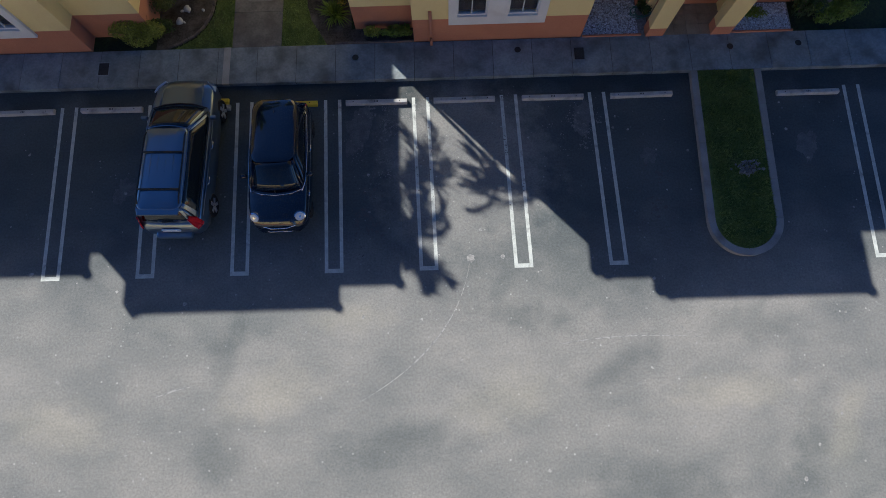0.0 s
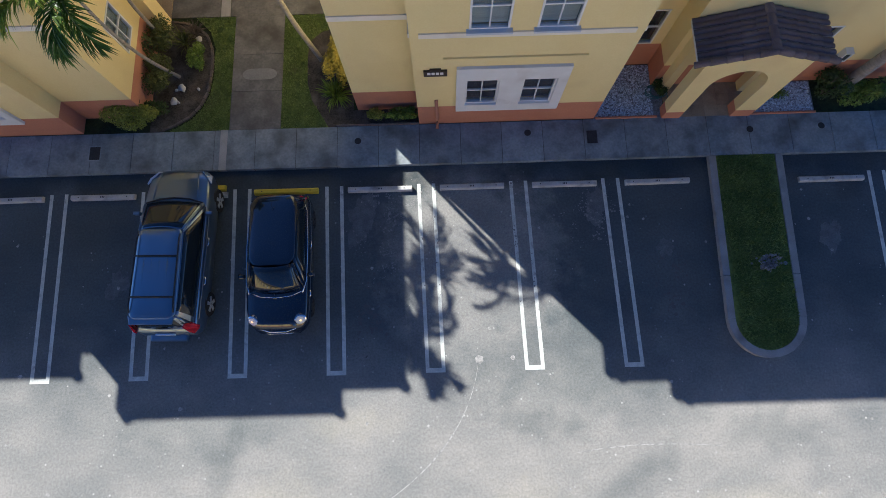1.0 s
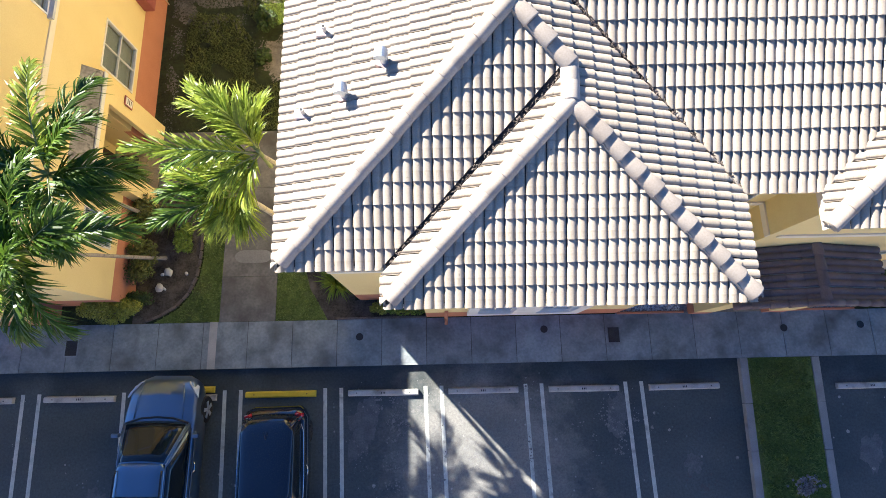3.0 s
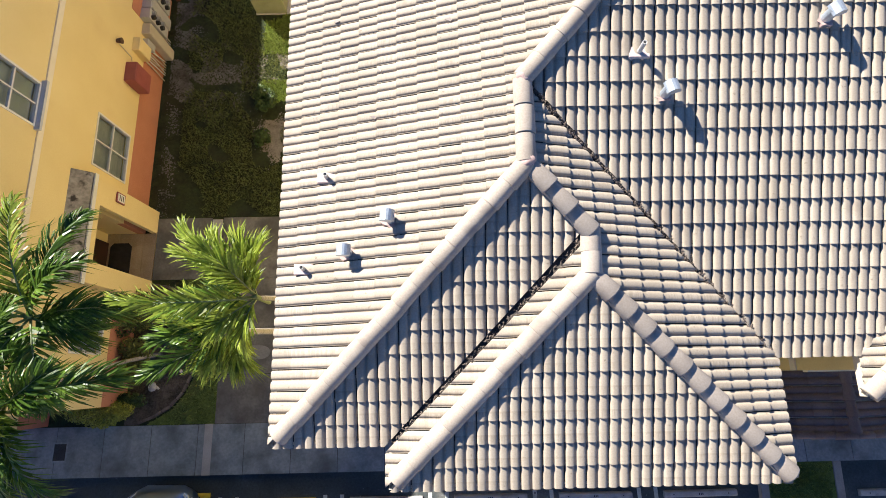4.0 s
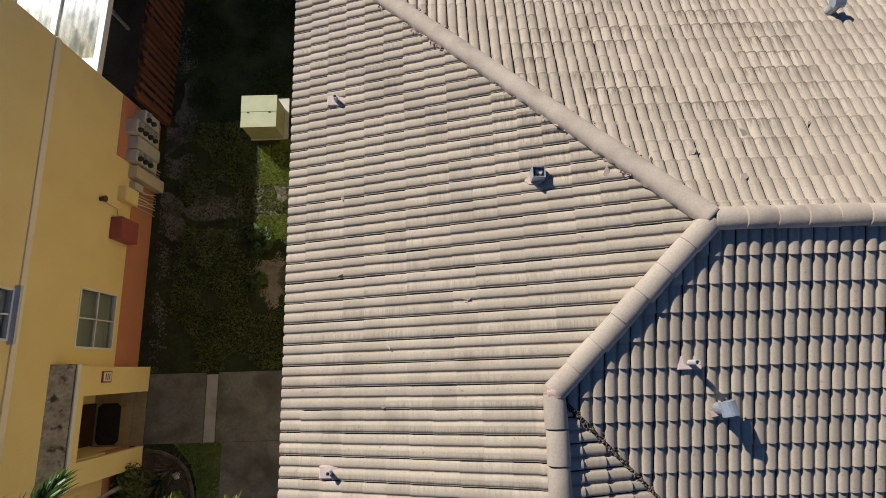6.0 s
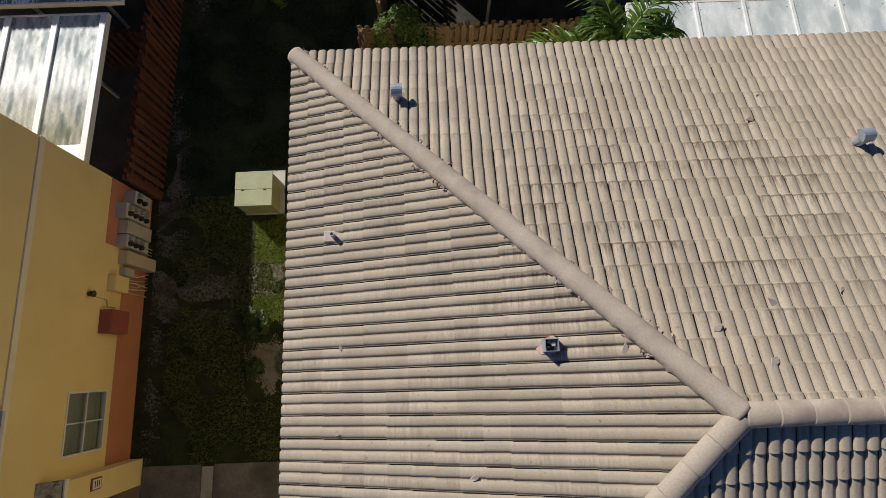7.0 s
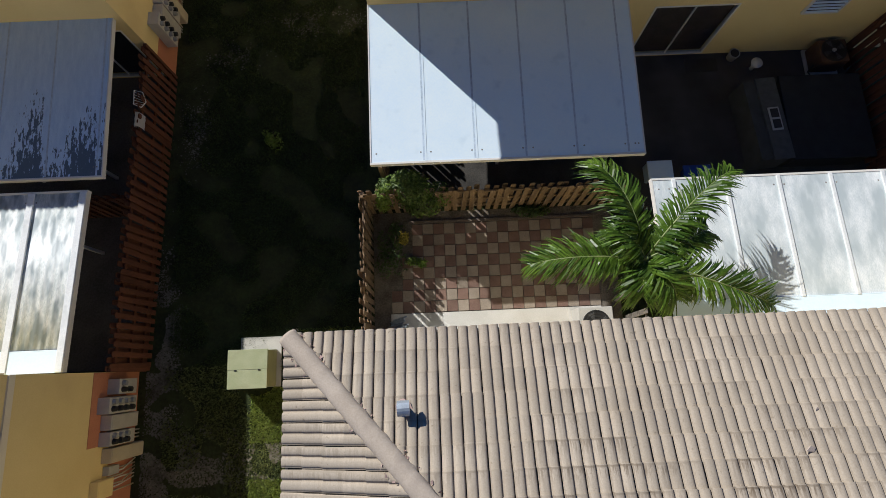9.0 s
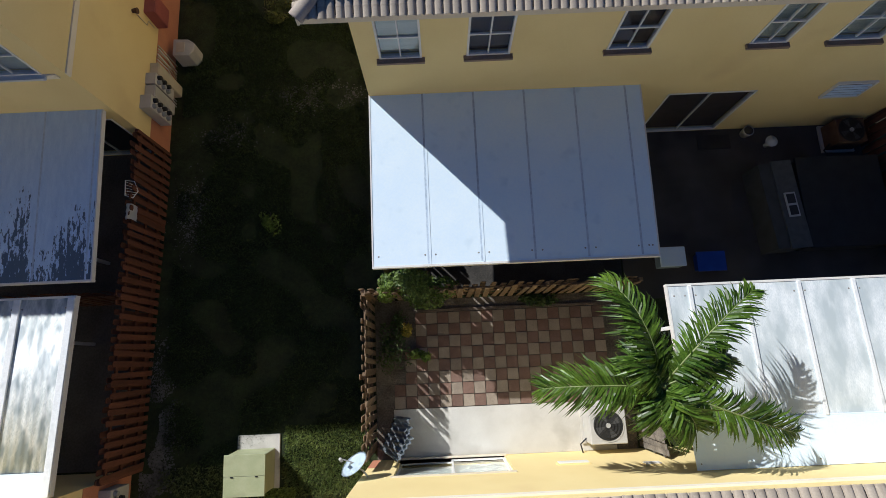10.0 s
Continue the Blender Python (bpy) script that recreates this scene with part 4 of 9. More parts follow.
plain_roof(back, fb, True)
farleft, ff = building(1, 1, "yellow stucco building beyond the lawn", {8: [(-2.19, -0.99, 4.48, 5.8), (-2.36, -0.3, 0.2, 2.38)]}, west=-2.66)
window(farleft, ff, "y", 19.95, 1, -2.19, -0.99, 4.48, 5.8)
window(farleft, ff, "y", 19.95, 1, -2.36, -0.3, 0.2, 2.38, sill=False, blinds=DARK, cross=False)
plain_roof(farleft, ff, False)
for k, (a, b_, z0, z1) in enumerate(BACK_HOLES):
    window(back, fb, "y", 19.95, 1, a, b_, z0, z1, sill=k < 5, blinds={1: BLIND_DARK, 2: BLIND_DARK, 5: BLIND_DARK}.get(k, BLIND), cross=k < 5, sill_mat=SILL_BROWN)
for a, b_, z0, z1 in LEFT_HOLES[9]:
    window(left, fl, "x", -2.26, -1, a, b_, z0, z1, sill=z0 > 3)
for a, b_, z0, z1 in FRONT:
    window(left, fl, "y", 7.16, -1, a, b_, z0, z1, sill=z0 > 3, blinds=BLIND if z0 > 3 else BLIND_DARK)

# ---- fittings of the front ----
def lawn_sheet(name, outline, z, mat, label, category):
    bm = B()
    prism(bm, outline, LAWN_Z - 0.05, z)
    return structure(name, bm, mat, label, category)


bm = B()
for a, b_, c, d, u, v in ((0.76, 1.0, 7.075, 7.16, 1.0, 3.13), (1.86, 2.46, 7.075, 7.16, 1.0, 3.13), (3.32, 3.58, 7.075, 7.16, 1.0, 3.13), (1.0, 1.86, 7.075, 7.16, 1.0, 1.34), (2.46, 3.32, 7.075, 7.16, 1.0, 1.34), (1.0, 1.86, 7.075, 7.16, 2.60, 3.13), (2.46, 3.32, 7.075, 7.16, 2.60, 3.13)):
    box(bm, a, b_, c, d, u, v)
part("window_surround", bm, TRIM, own)
bm = B()
for a, b_, c, d, u, v in ((0.76, 1.0, 7.075, 7.16, 1.0, 3.13), (1.86, 2.46, 7.075, 7.16, 1.0, 3.13), (3.32, 3.58, 7.075, 7.16, 1.0, 3.13), (1.0, 1.86, 7.075, 7.16, 1.0, 1.34), (2.46, 3.32, 7.075, 7.16, 1.0, 1.34), (1.0, 1.86, 7.075, 7.16, 2.60, 3.13), (2.46, 3.32, 7.075, 7.16, 2.60, 3.13)):
    fbox(bm, fl, a, b_, c, d, u, v)
part("window_surround", bm, TRIM, left)
bm = B()
prism(bm, [(0.44, 7.11), (3.84, 7.11), (3.84, 7.16), (0.44, 7.16)], 3.49, 3.53)
prism(bm, [(0.5, 7.13), (3.78, 7.13), (3.78, 7.16), (0.5, 7.16)], 3.42, 3.49)
part("cornice", bm, STUCCO, own)
bm = B()
tube(bm, [(0.23, 7.13, 1.55), (0.23, 7.11, 0.5), (0.23, 7.08, 0.32), (0.23, 6.95, 0.22)], 0.05, 10)
part("downpipe", bm, TERRACOTTA, own, smooth=True)
# the plaque: its number is left as bars
plaque = thing("wall_plaque", "dark plaque with pale bars on the yellow wall", "plaque", at=(0.24, 7.13, 2.92))
bm = B()
prism(bm, [(-0.29, -0.03), (0.29, -0.03), (0.29, 0.028), (-0.29, 0.028)], -0.11, 0.11)
prism(bm, [(-0.14, -0.025), (0.14, -0.025), (0.14, 0.028), (-0.14, 0.028)], 0.11, 0.17)
part("plate", bm, material("dark_plate", (0.03, 0.018, 0.012), (0.05, 0.03, 0.02), 0.5), plaque)
for k in range(4):
    bm = B()
    box(bm, -0.2 + 0.105 * k, -0.12 + 0.105 * k, -0.036, -0.03, -0.02, 0.075)
    part("bar", bm, TRIM, plaque)

# wheel stops
STOP_WHITE = material("wheel_stop_concrete", (0.38, 0.37, 0.35), (0.55, 0.54, 0.51), 0.9, scale=4, fine=50, bump=0.3, stain=(0.20, 0.19, 0.18), stain_scale=3)


def wheel_stop(x, y, mat, label, turn=0.0):
    t = thing("wheel_stop", label, "wheel stop", "wheel stops", at=(x, y, 0.004))
    t.rotation_euler.z = turn
    bm = B()
    prof = [(-0.085, 0.0), (0.085, 0.0), (0.075, 0.09), (0.05, 0.115), (-0.05, 0.115), (-0.075, 0.09)]
    lo = [bm.verts.new((-0.93, a, h)) for a, h in prof]
    hi = [bm.verts.new((0.93, a, h)) for a, h in prof]
    for i in range(6):
        bm.faces.new((lo[i], lo[(i + 1) % 6], hi[(i + 1) % 6], hi[i]))
    bm.faces.new(lo)
    bm.faces.new(hi)
    part("bar", bm, mat, t, bevel=0.008)
    for s in (-0.7, 0.7):
        bm = B()
        tube(bm, [(s, 0, 0.11), (s, 0, 0.119)], 0.016, 8)
        part("bolt", bm, DARK, t)
    if mat is STOP_WHITE:
        for k in range(3):
            bm = B()
            box(bm, -0.06 + 0.045 * k, -0.035 + 0.045 * k, -0.025, 0.025, 0.1145, 0.1165)
            part("stencil_bar", bm, DARK, t)


for k in (-5, -4, -3, -1, 0, 1, 2):
    wheel_stop((k + 0.5) * PITCH - 0.16 + (0.02 if k < 0 else 0), 5.17 + random.uniform(-0.02, 0.02), STOP_WHITE, "worn white concrete wheel stop at a stall", radians(random.uniform(-0.5, 0.5)))
wheel_stop(-4.2, 5.2, PAINT_YELLOW, "yellow painted wheel stop behind the black car")
wheel_stop(-6.9, 5.36, PAINT_YELLOW, "yellow painted wheel stop under the blue car")
wheel_stop(11.55, 5.10, STOP_WHITE, "worn white concrete wheel stop beside the island")

# the grassed island with its kerb
def island():
    def ring(r, x0, x1):
        pts = [(x0, KERB_Y - 0.005)]
        c, w = (x0 + x1) / 2, (x1 - x0) / 2
        for k in range(17):
            a = math.pi + math.pi * k / 16
            pts.append((c + w * math.cos(a), 1.16 + (w - (0.0)) * math.sin(a)))
        pts.append((x1, KERB_Y - 0.005))
        return pts
    t = thing("island_kerb", "grey concrete kerb round a grassed island", "kerb", kind="structure")
    o, i = ([(x - 0.025 * (KERB_Y - y), y) for x, y in ring(0, a, b_)] for a, b_ in ((8.09, 10.22), (8.29, 10.02)))
    # outline in one sense: down the left side, round the tip, up the right
    for k in range(len(o) - 1):
        bm = B()
        a, b_, c, d = o[k], o[k + 1], i[k + 1], i[k]
        n = 4 if k in (0, len(o) - 2) else 1
        for j in range(n):
            g = 0.006 if n > 1 else 0.0
            def mixp(p, q, s):
                return (p[0] + (q[0] - p[0]) * s, p[1] + (q[1] - p[1]) * s)
            s0, s1 = j / n + g / 4, (j + 1) / n - g / 4
            quad = [mixp(a, b_, s0), mixp(a, b_, s1), mixp(d, c, s1), mixp(d, c, s0)]
            prism(bm, quad, 0.0, 0.15)
        part("kerb_stone", bm, KERB, t)
    lawn_outline = [(p[0] + (0.01 if p[0] < 9.1 else -0.01), p[1]) for p in i]
    bm = B()
    prism(bm, lawn_outline, 0.0, 0.125)
    tagged(part("island_lawn", bm, GRASS_FRONT), "short green grass inside the kerbed island", "lawn", kind="structure")


KERB = material("kerb_concrete", (0.24, 0.235, 0.22), (0.36, 0.35, 0.33), 0.9, scale=2, fine=60, bump=0.2, stain=(0.16, 0.155, 0.15), stain_scale=1.5)
island()

# covers in the pavement
for x, y in ((-2.12, 6.66), (2.88, 6.76), (9.4, 6.66), (11.5, 6.71)):
    t = thing("drain_cover", "round dark drain cover in the concrete pavement", "drain cover", "drain covers", at=(x, y, WALK_Z))
    bm = B()
    tube(bm, [(0, 0, -0.02), (0, 0, 0.008)], 0.10, 20)
    part("lid", bm, DARK, t)
    bm = B()
    for k in range(20):
        a0, a1 = 6.2832 * k / 20, 6.2832 * (k + 1) / 20
        prism(bm, [(0.10 * math.cos(a0), 0.10 * math.sin(a0)), (0.115 * math.cos(a0), 0.115 * math.sin(a0)), (0.115 * math.cos(a1), 0.115 * math.sin(a1)), (0.10 * math.cos(a1), 0.10 * math.sin(a1))], -0.02, 0.011)
    part("rim", bm, CONCRETE, t)
for x, y in ((-9.87, 6.52), (4.76, 6.57)):
    t = thing("meter_cover", "rectangular dark utility cover in the pavement", "utility cover", "utility covers", at=(x, y, WALK_Z))
    bm = B()
    box(bm, -0.15, 0.15, -0.2, 0.2, -0.02, 0.008)
    part("lid", bm, material("cover_iron", (0.02, 0.02, 0.02), (0.05, 0.05, 0.05), 0.8), t)
    bm = B()
    for a in ((-0.19, -0.155, -0.24, 0.24), (0.155, 0.19, -0.24, 0.24), (-0.155, 0.155, -0.24, -0.205), (-0.155, 0.155, 0.205, 0.24)):
        box(bm, *a, -0.02, 0.011)
    part("rim", bm, CONCRETE, t)

# walks through the front lawn
WALK_WARM = material("warm_concrete", (0.135, 0.130, 0.118), (0.225, 0.215, 0.195), 0.9, scale=2.2, fine=16, bump=0.35, bump_scale=70, stain=(0.085, 0.080, 0.070), stain_scale=1.4, stain_at=(0.46, 0.72), spread=0.09)
garden_walk = thing("garden_walk", "grey stained concrete garden walk between the buildings", "walk", kind="structure")
for k, (y0, y1) in enumerate(((7.14, 8.38), (8.39, 9.62), (9.63, 10.97))):
    bm = B()
    box(bm, -5.95, -4.43, y0, y1, 0.05, 0.145 + 0.003 * k)
    part("slab", bm, WALK_WARM, garden_walk)
for x0, x1 in ((-7.98, -6.46), (-6.13, -4.44), (-4.43, -2.3)):
    bm = B()
    box(bm, x0, x1, 10.98, 12.75, 0.05, 0.147)
    part("slab", bm, WALK_WARM, garden_walk)
STRIP = material("patched_concrete", (0.34, 0.325, 0.30), (0.46, 0.44, 0.41), 0.9, scale=2.5, fine=50, bump=0.2, stain=(0.28, 0.27, 0.25), stain_scale=2)
bm = B()
box(bm, -6.44, -6.15, 10.98, 12.70, 0.05, 0.15)
part("drain_strip", bm, STRIP, garden_walk, "paler patched concrete strip")
bm = B()
box(bm, -6.19, -5.98, 5.886, 7.14, 0.02, WALK_Z + 0.006)
part("drain_strip", bm, STRIP, pavement, "paler patched concrete strip")
bm = B()
ov = []
for k in range(24):
    a = 6.2832 * k / 24
    ov.append((-5.12 + 0.52 * (abs(math.cos(a)) ** 0.5) * (1 if math.cos(a) > 0 else -1), 8.95 + 0.19 * math.sin(a)))
prism(bm, ov, 0.1, 0.152)
part("patch", bm, material("smooth_concrete", (0.20, 0.20, 0.19), (0.27, 0.27, 0.255), 0.9, scale=3, fine=30, bump=0.2), garden_walk, "rounded concrete patch")

# front grass between the walk and the beds, without the back lawn's darkening
FRONT_STRIPS = ([(-7.75, 7.14), (-5.955, 7.14), (-5.955, 10.975), (-7.2, 10.975), (-6.72, 10.45), (-6.54, 9.9), (-6.52, 8.9), (-6.6, 8.35), (-6.78, 7.92), (-7.08, 7.54), (-7.4, 7.34)], [(-4.425, 7.14), (-3.0, 7.14), (-3.2, 7.5), (-3.5, 8.0), (-3.66, 8.6), (-3.68, 9.2), (-3.66, 9.8), (-3.55, 10.1), (-3.26, 10.36), (-2.9, 10.44), (-2.3, 10.62), (-2.3, 10.975), (-4.425, 10.975)])
for o_ in FRONT_STRIPS:
    lawn_sheet("front_lawn", o_, LAWN_Z + 0.006, GRASS_FRONT, "short green grass strip beside the garden walk", "lawn")

# beds
MULCH = material("dark_mulch", (0.030, 0.025, 0.019), (0.125, 0.105, 0.082), 0.95, scale=3.5, fine=26, bump=1.0, bump_scale=35, stain=(0.16, 0.14, 0.11), stain_scale=1.6, stain_at=(0.56, 0.72), depth=0.04)
bed = lawn_sheet("planting_bed", [(-8.32, 7.14), (-7.95, 7.14), (-7.2, 7.5), (-6.72, 8.1), (-6.58, 8.9), (-6.6, 9.9), (-6.85, 10.45), (-7.4, 10.78), (-8.0, 10.9), (-8.32, 10.9)], LAWN_Z + 0.015, MULCH, "dark mulched planting bed beside the yellow wall", "planting bed")
EDGE = material("edging_stone", (0.10, 0.080, 0.065), (0.19, 0.155, 0.13), 0.9, scale=5, fine=40, bump=0.3, spread=0.15)
edge_pts = [(-7.95, 7.2), (-7.55, 7.35), (-7.15, 7.6), (-6.85, 7.95), (-6.66, 8.4), (-6.6, 8.9), (-6.58, 9.4), (-6.63, 9.85), (-6.8, 10.3), (-7.1, 10.6), (-7.5, 10.77), (-7.95, 10.85)]
for (x0, y0), (x1, y1) in zip(edge_pts, edge_pts[1:]):
    n_ = max(1, round(math.hypot(x1 - x0, y1 - y0) / 0.23))
    for k in range(n_):
        bm = B()
        box(bm, -0.105, 0.105, -0.036, 0.036, -0.03, 0.055)
        e = part("edging_brick", bm, EDGE, bed, bevel=0.008)
        s = (k + 0.5) / n_
        e.location = (x0 + (x1 - x0) * s, y0 + (y1 - y0) * s, LAWN_Z + random.uniform(-0.005, 0.01))
        e.rotation_euler.z = math.atan2(y1 - y0, x1 - x0) + random.uniform(-0.06, 0.06)
lawn_sheet("planting_strip", [(-3.0, 7.14), (-0.3, 7.14), (-0.3, 7.66), (-2.26, 7.66), (-2.26, 10.6), (-2.9, 10.42), (-3.26, 10.34), (-3.55, 10.09), (-3.66, 9.8), (-3.68, 9.2), (-3.66, 8.6), (-3.5, 8.0), (-3.2, 7.5)], LAWN_Z + 0.015, MULCH, "dark soil strip along the yellow wall", "planting bed")
bm = B()
box(bm, -2.75, -0.31, 7.135, 7.19, 0.05, 0.21)
structure("bed_edging", bm, EDGE, "low grey concrete edging along the pavement", "edging", bevel=0.01)
SAND = material("sandy_ground", (0.05, 0.049, 0.038), (0.19, 0.182, 0.150), 0.95, scale=2.0, fine=14, bump=0.6, bump_scale=30)

# gravel by the porch
GRAVEL = material("blue_grey_gravel", (0.42, 0.47, 0.53), (0.72, 0.77, 0.82), 0.85, scale=12, fine=60, bump=0.1, spread=0.35, island=True)


def gravel(name, x0, x1, y0, y1, n, label):
    verts, faces = [], []
    for _ in range(n):
        c = Vector((random.uniform(x0, x1), random.uniform(y0, y1), LAWN_Z + random.uniform(0.0, 0.02)))
        r = random.uniform(0.018, 0.042)
        k = len(verts)
        e = Euler((random.random() * 6, random.random() * 6, random.random() * 6))
        for p in ((1, 0, 0), (-1, 0, 0), (0, 1, 0), (0, -1, 0), (0, 0, 0.8), (0, 0, -0.8)):
            q = Vector(p) * r * random.uniform(0.7, 1.2)
            q.rotate(e)
            verts.append(c + q)
        faces += [tuple(k + i for i in f) for f in ((0, 2, 4), (2, 1, 4), (1, 3, 4), (3, 0, 4), (2, 0, 5), (1, 2, 5), (3, 1, 5), (0, 3, 5))]
    me = bpy.data.meshes.new(name)
    me.from_pydata(verts, [], faces)
    me.materials.append(GRAVEL)
    tagged(new(name, me), label, "gravel", kind="stuff")


lawn_sheet("gravel_bed", [(4.86, 7.14), (11.4, 7.14), (11.4, 8.19), (6.66, 8.19), (6.66, 8.88), (4.88, 8.88)], LAWN_Z + 0.01, material("gravel_base", (0.14, 0.148, 0.16), (0.36, 0.375, 0.40), 0.95, scale=18, fine=60, bump=0.6), "bluish grey gravel bed", "gravel bed")
gravel("gravel", 4.92, 6.64, 7.2, 8.85, 3000, "loose bluish grey gravel before the yellow wall")
gravel("gravel", 9.45, 11.35, 7.2, 8.15, 2600, "loose bluish grey gravel beside the porch")
bm = B()
for a, b_ in ((4.9, 6.72), (9.5, 11.4)):
    box(bm, a, b_, 7.12, 7.18, 0.05, 0.2)
structure("gravel_edging", bm, TERRACOTTA, "terracotta painted edging of the gravel", "edging", bevel=0.008)

# the porch: two arched piers, a front arch and a small tiled gable roof
def porch():
    t = thing("entrance_porch", "yellow stucco entrance porch with brown tiled gable roof", "porch", kind="structure")
    X0, X1, Y0, Y1, SPR, TOP = 6.85, 9.45, 7.09, 8.2, 1.9, 3.22
    r0, r1 = 7.38, 8.85
    c, rad = (r0 + r1) / 2, (r1 - r0) / 2
    for nm, mat, z0, z1 in (("pier_base", TERRACOTTA, 0.1, 0.52), ("pier", STUCCO, 0.52, SPR)):
        for a, b_ in ((X0, r0), (r1, X1)):
            bm = B()
            box(bm, a, b_, Y0, Y0 + 0.35, z0, z1)
            part(nm, bm, mat, t)
    bm = B()
    arc = [(c + rad * math.cos(math.pi * k / 20), SPR + rad * math.sin(math.pi * k / 20)) for k in range(21)]
    def top(x):
        return TOP + 0.28 * (min(x - X0, X1 - x))
    for k in range(20):
        (xa, za), (xb, zb) = arc[k], arc[k + 1]
        v = [bm.verts.new((x, y, z)) for y in (Y0, Y0 + 0.35) for x, z in ((xa, za), (xb, zb), (xb, top(xb)), (xa, top(xa)))]
        for f in ((0, 1, 2, 3), (7, 6, 5, 4), (0, 4, 5, 1), (3, 2, 6, 7)):
            bm.faces.new([v[i] for i in f])
    for a, b_ in ((X0, r0), (r1, X1)):
        v = [bm.verts.new((x, y, z)) for y in (Y0, Y0 + 0.35) for x, z in ((a, SPR), (b_, SPR), (b_, top(b_)), (a, top(a)))]
        for f in ((0, 1, 2, 3), (7, 6, 5, 4), (0, 4, 5, 1), (3, 2, 6, 7), (0, 3, 7, 4), (1, 5, 6, 2)):
            bm.faces.new([v[i] for i in f])
    part("front_arch", bm, STUCCO, t)
    for x in (X0, X1 - 0.25):
        bm = B()
        box(bm, x, x + 0.25, Y0 + 0.35, Y1, 2.55, TOP)
        part("side_beam", bm, STUCCO, t)
        bm = B()
        box(bm, x, x + 0.25, Y1 - 0.3, Y1, 0.1, 2.55)
        part("rear_pier", bm, STUCCO, t)
    bm = B()
    box(bm, X0 + 0.1, X1 - 0.1, Y0 + 0.02, Y1, 0.06, 0.145)
    floor = part("porch_floor", bm, UNDERLAY, t)
    for i in range(6):
        for j in range(3):
            bm = B()
            x, y = X0 + 0.11 + 0.397 * i, Y0 + 0.03 + 0.362 * j
            box(bm, x, x + 0.389, y, y + 0.354, 0.10, 0.157)
            part("floor_tile", bm, PORCH_TAN, floor)
    # roof: two small planes of brown tiles
    for s in (-1, 1):
        xe, xr = (X0 - 0.32, c) if s < 0 else (X1 + 0.32, c)
        z_e, z_r = TOP - 0.02, TOP + 0.46
        bm = B()
        y0, y1 = Y0 - 0.14, Y1
        v = [bm.verts.new(p) for p in ((xe, y0, z_e), (xr, y0, z_r), (xr, y1, z_r), (xe, y1, z_e), (xe, y0, z_e - 0.07), (xr, y0, z_r - 0.07), (xr, y1, z_r - 0.07), (xe, y1, z_e - 0.07))]
        for f in ((0, 1, 2, 3), (7, 6, 5, 4), (0, 4, 5, 1), (3, 2, 6, 7), (0, 3, 7, 4), (1, 5, 6, 2)):
            bm.faces.new([v[i] for i in f])
        deck = part("porch_roof", bm, TRIM, t)
        o = Vector((xe, y1 if s < 0 else y0, z_e))
        a = Vector((0, -1 if s < 0 else 1, 0))
        up = (Vector((xr, 0, z_r)) - Vector((xe, 0, z_e))).normalized()
        n = a.cross(up)
        k = round((y1 - y0) / (2 * ROLL))
        sc = (y1 - y0) / (k * 2 * ROLL)
        length = math.hypot(xr - xe, z_r - z_e)
        rows = round(length / COURSE)
        for iv in range(rows):
            for iu in range(k):
                bm = B()
                vv = [bm.verts.new(o + a * sc * (iu * 2 * ROLL + u) + up * ((iv + v_ / COURSE) * length / rows) + n * (h + 0.012)) for u, v_, h in TILE_V]
                for f in TILE_F:
                    bm.faces.new([vv[i] for i in f])
                part("tile", bm, PORCH_ONE, deck, smooth=True)
    for k in range(4):
        cpt = new("ridge_cap", CAP_BROWN)
        cpt.parent = deck
        cpt.matrix_basis = pose(c, Y0 - 0.12 + 0.33 * k, TOP + 0.485) @ Matrix.Diagonal((0.8, 1.0, 0.6, 1.0))
    for y in (Y0 - 0.16,):
        for s in (-1, 1):
            for k in range(5):
                f0, f1 = k / 5, (k + 1) / 5 + 0.02
                x0, x1 = (c + (X1 + 0.34 - c) * f1 * s), (c + (X1 + 0.34 - c) * f0 * s)
                z0, z1 = TOP + 0.50 - 0.47 * f1, TOP + 0.50 - 0.47 * f0
                bm = B()
                tube(bm, [(x0, y, z0), (x1, y, z1 + 0.01)], [0.085, 0.07], 10)
                part("rake_tile", bm, PORCH_ONE, deck, smooth=True)


METER_DARK = shiny("dark_lamp_glass", (0.06, 0.065, 0.07), 0.15)
PORCH_TAN = material("tan_floor_tile", (0.25, 0.21, 0.145), (0.35, 0.30, 0.215), 0.75, scale=3, fine=30, bump=0.1, spread=0.08, stain=(0.17, 0.14, 0.10), stain_scale=2)
PORCH_ONE = material("porch_tile_single", (0.12, 0.09, 0.085), (0.19, 0.15, 0.142), 0.85, scale=2, fine=45, bump=0.15, spread=0.12)
CAP_BROWN = CAP_MESH.copy()
CAP_BROWN.materials.clear()
CAP_BROWN.materials.append(PORCH_ONE)
porch()

lantern = thing("wall_lantern", "white boxy wall lantern with a dark pane", "wall lamp", at=(11.40, 8.2, 1.6))
for x in (-0.11, 0.085):
    bm = B()
    box(bm, x, x + 0.025, -0.20, 0.0, -0.2, 0.2)
    part("side", bm, TRIM, lantern, bevel=0.004)
for z in (-0.2, 0.165):
    bm = B()
    box(bm, -0.085, 0.085, -0.20, 0.0, z, z + 0.035)
    part("cap", bm, TRIM, lantern, bevel=0.004)
bm = B()
box(bm, -0.084, 0.084, -0.17, -0.002, -0.164, 0.164)
part("pane", bm, METER_DARK, lantern, "dark pane")

# ---- roof fittings ----
def z_roof(x, y, facet):
    return {"L": EAVE + SLOPE_L * (x + 2.5), "F": EAVE + SLOPE * (y - 8.46), "K": EAVE + SLOPE * (20.31 - y)}[facet]


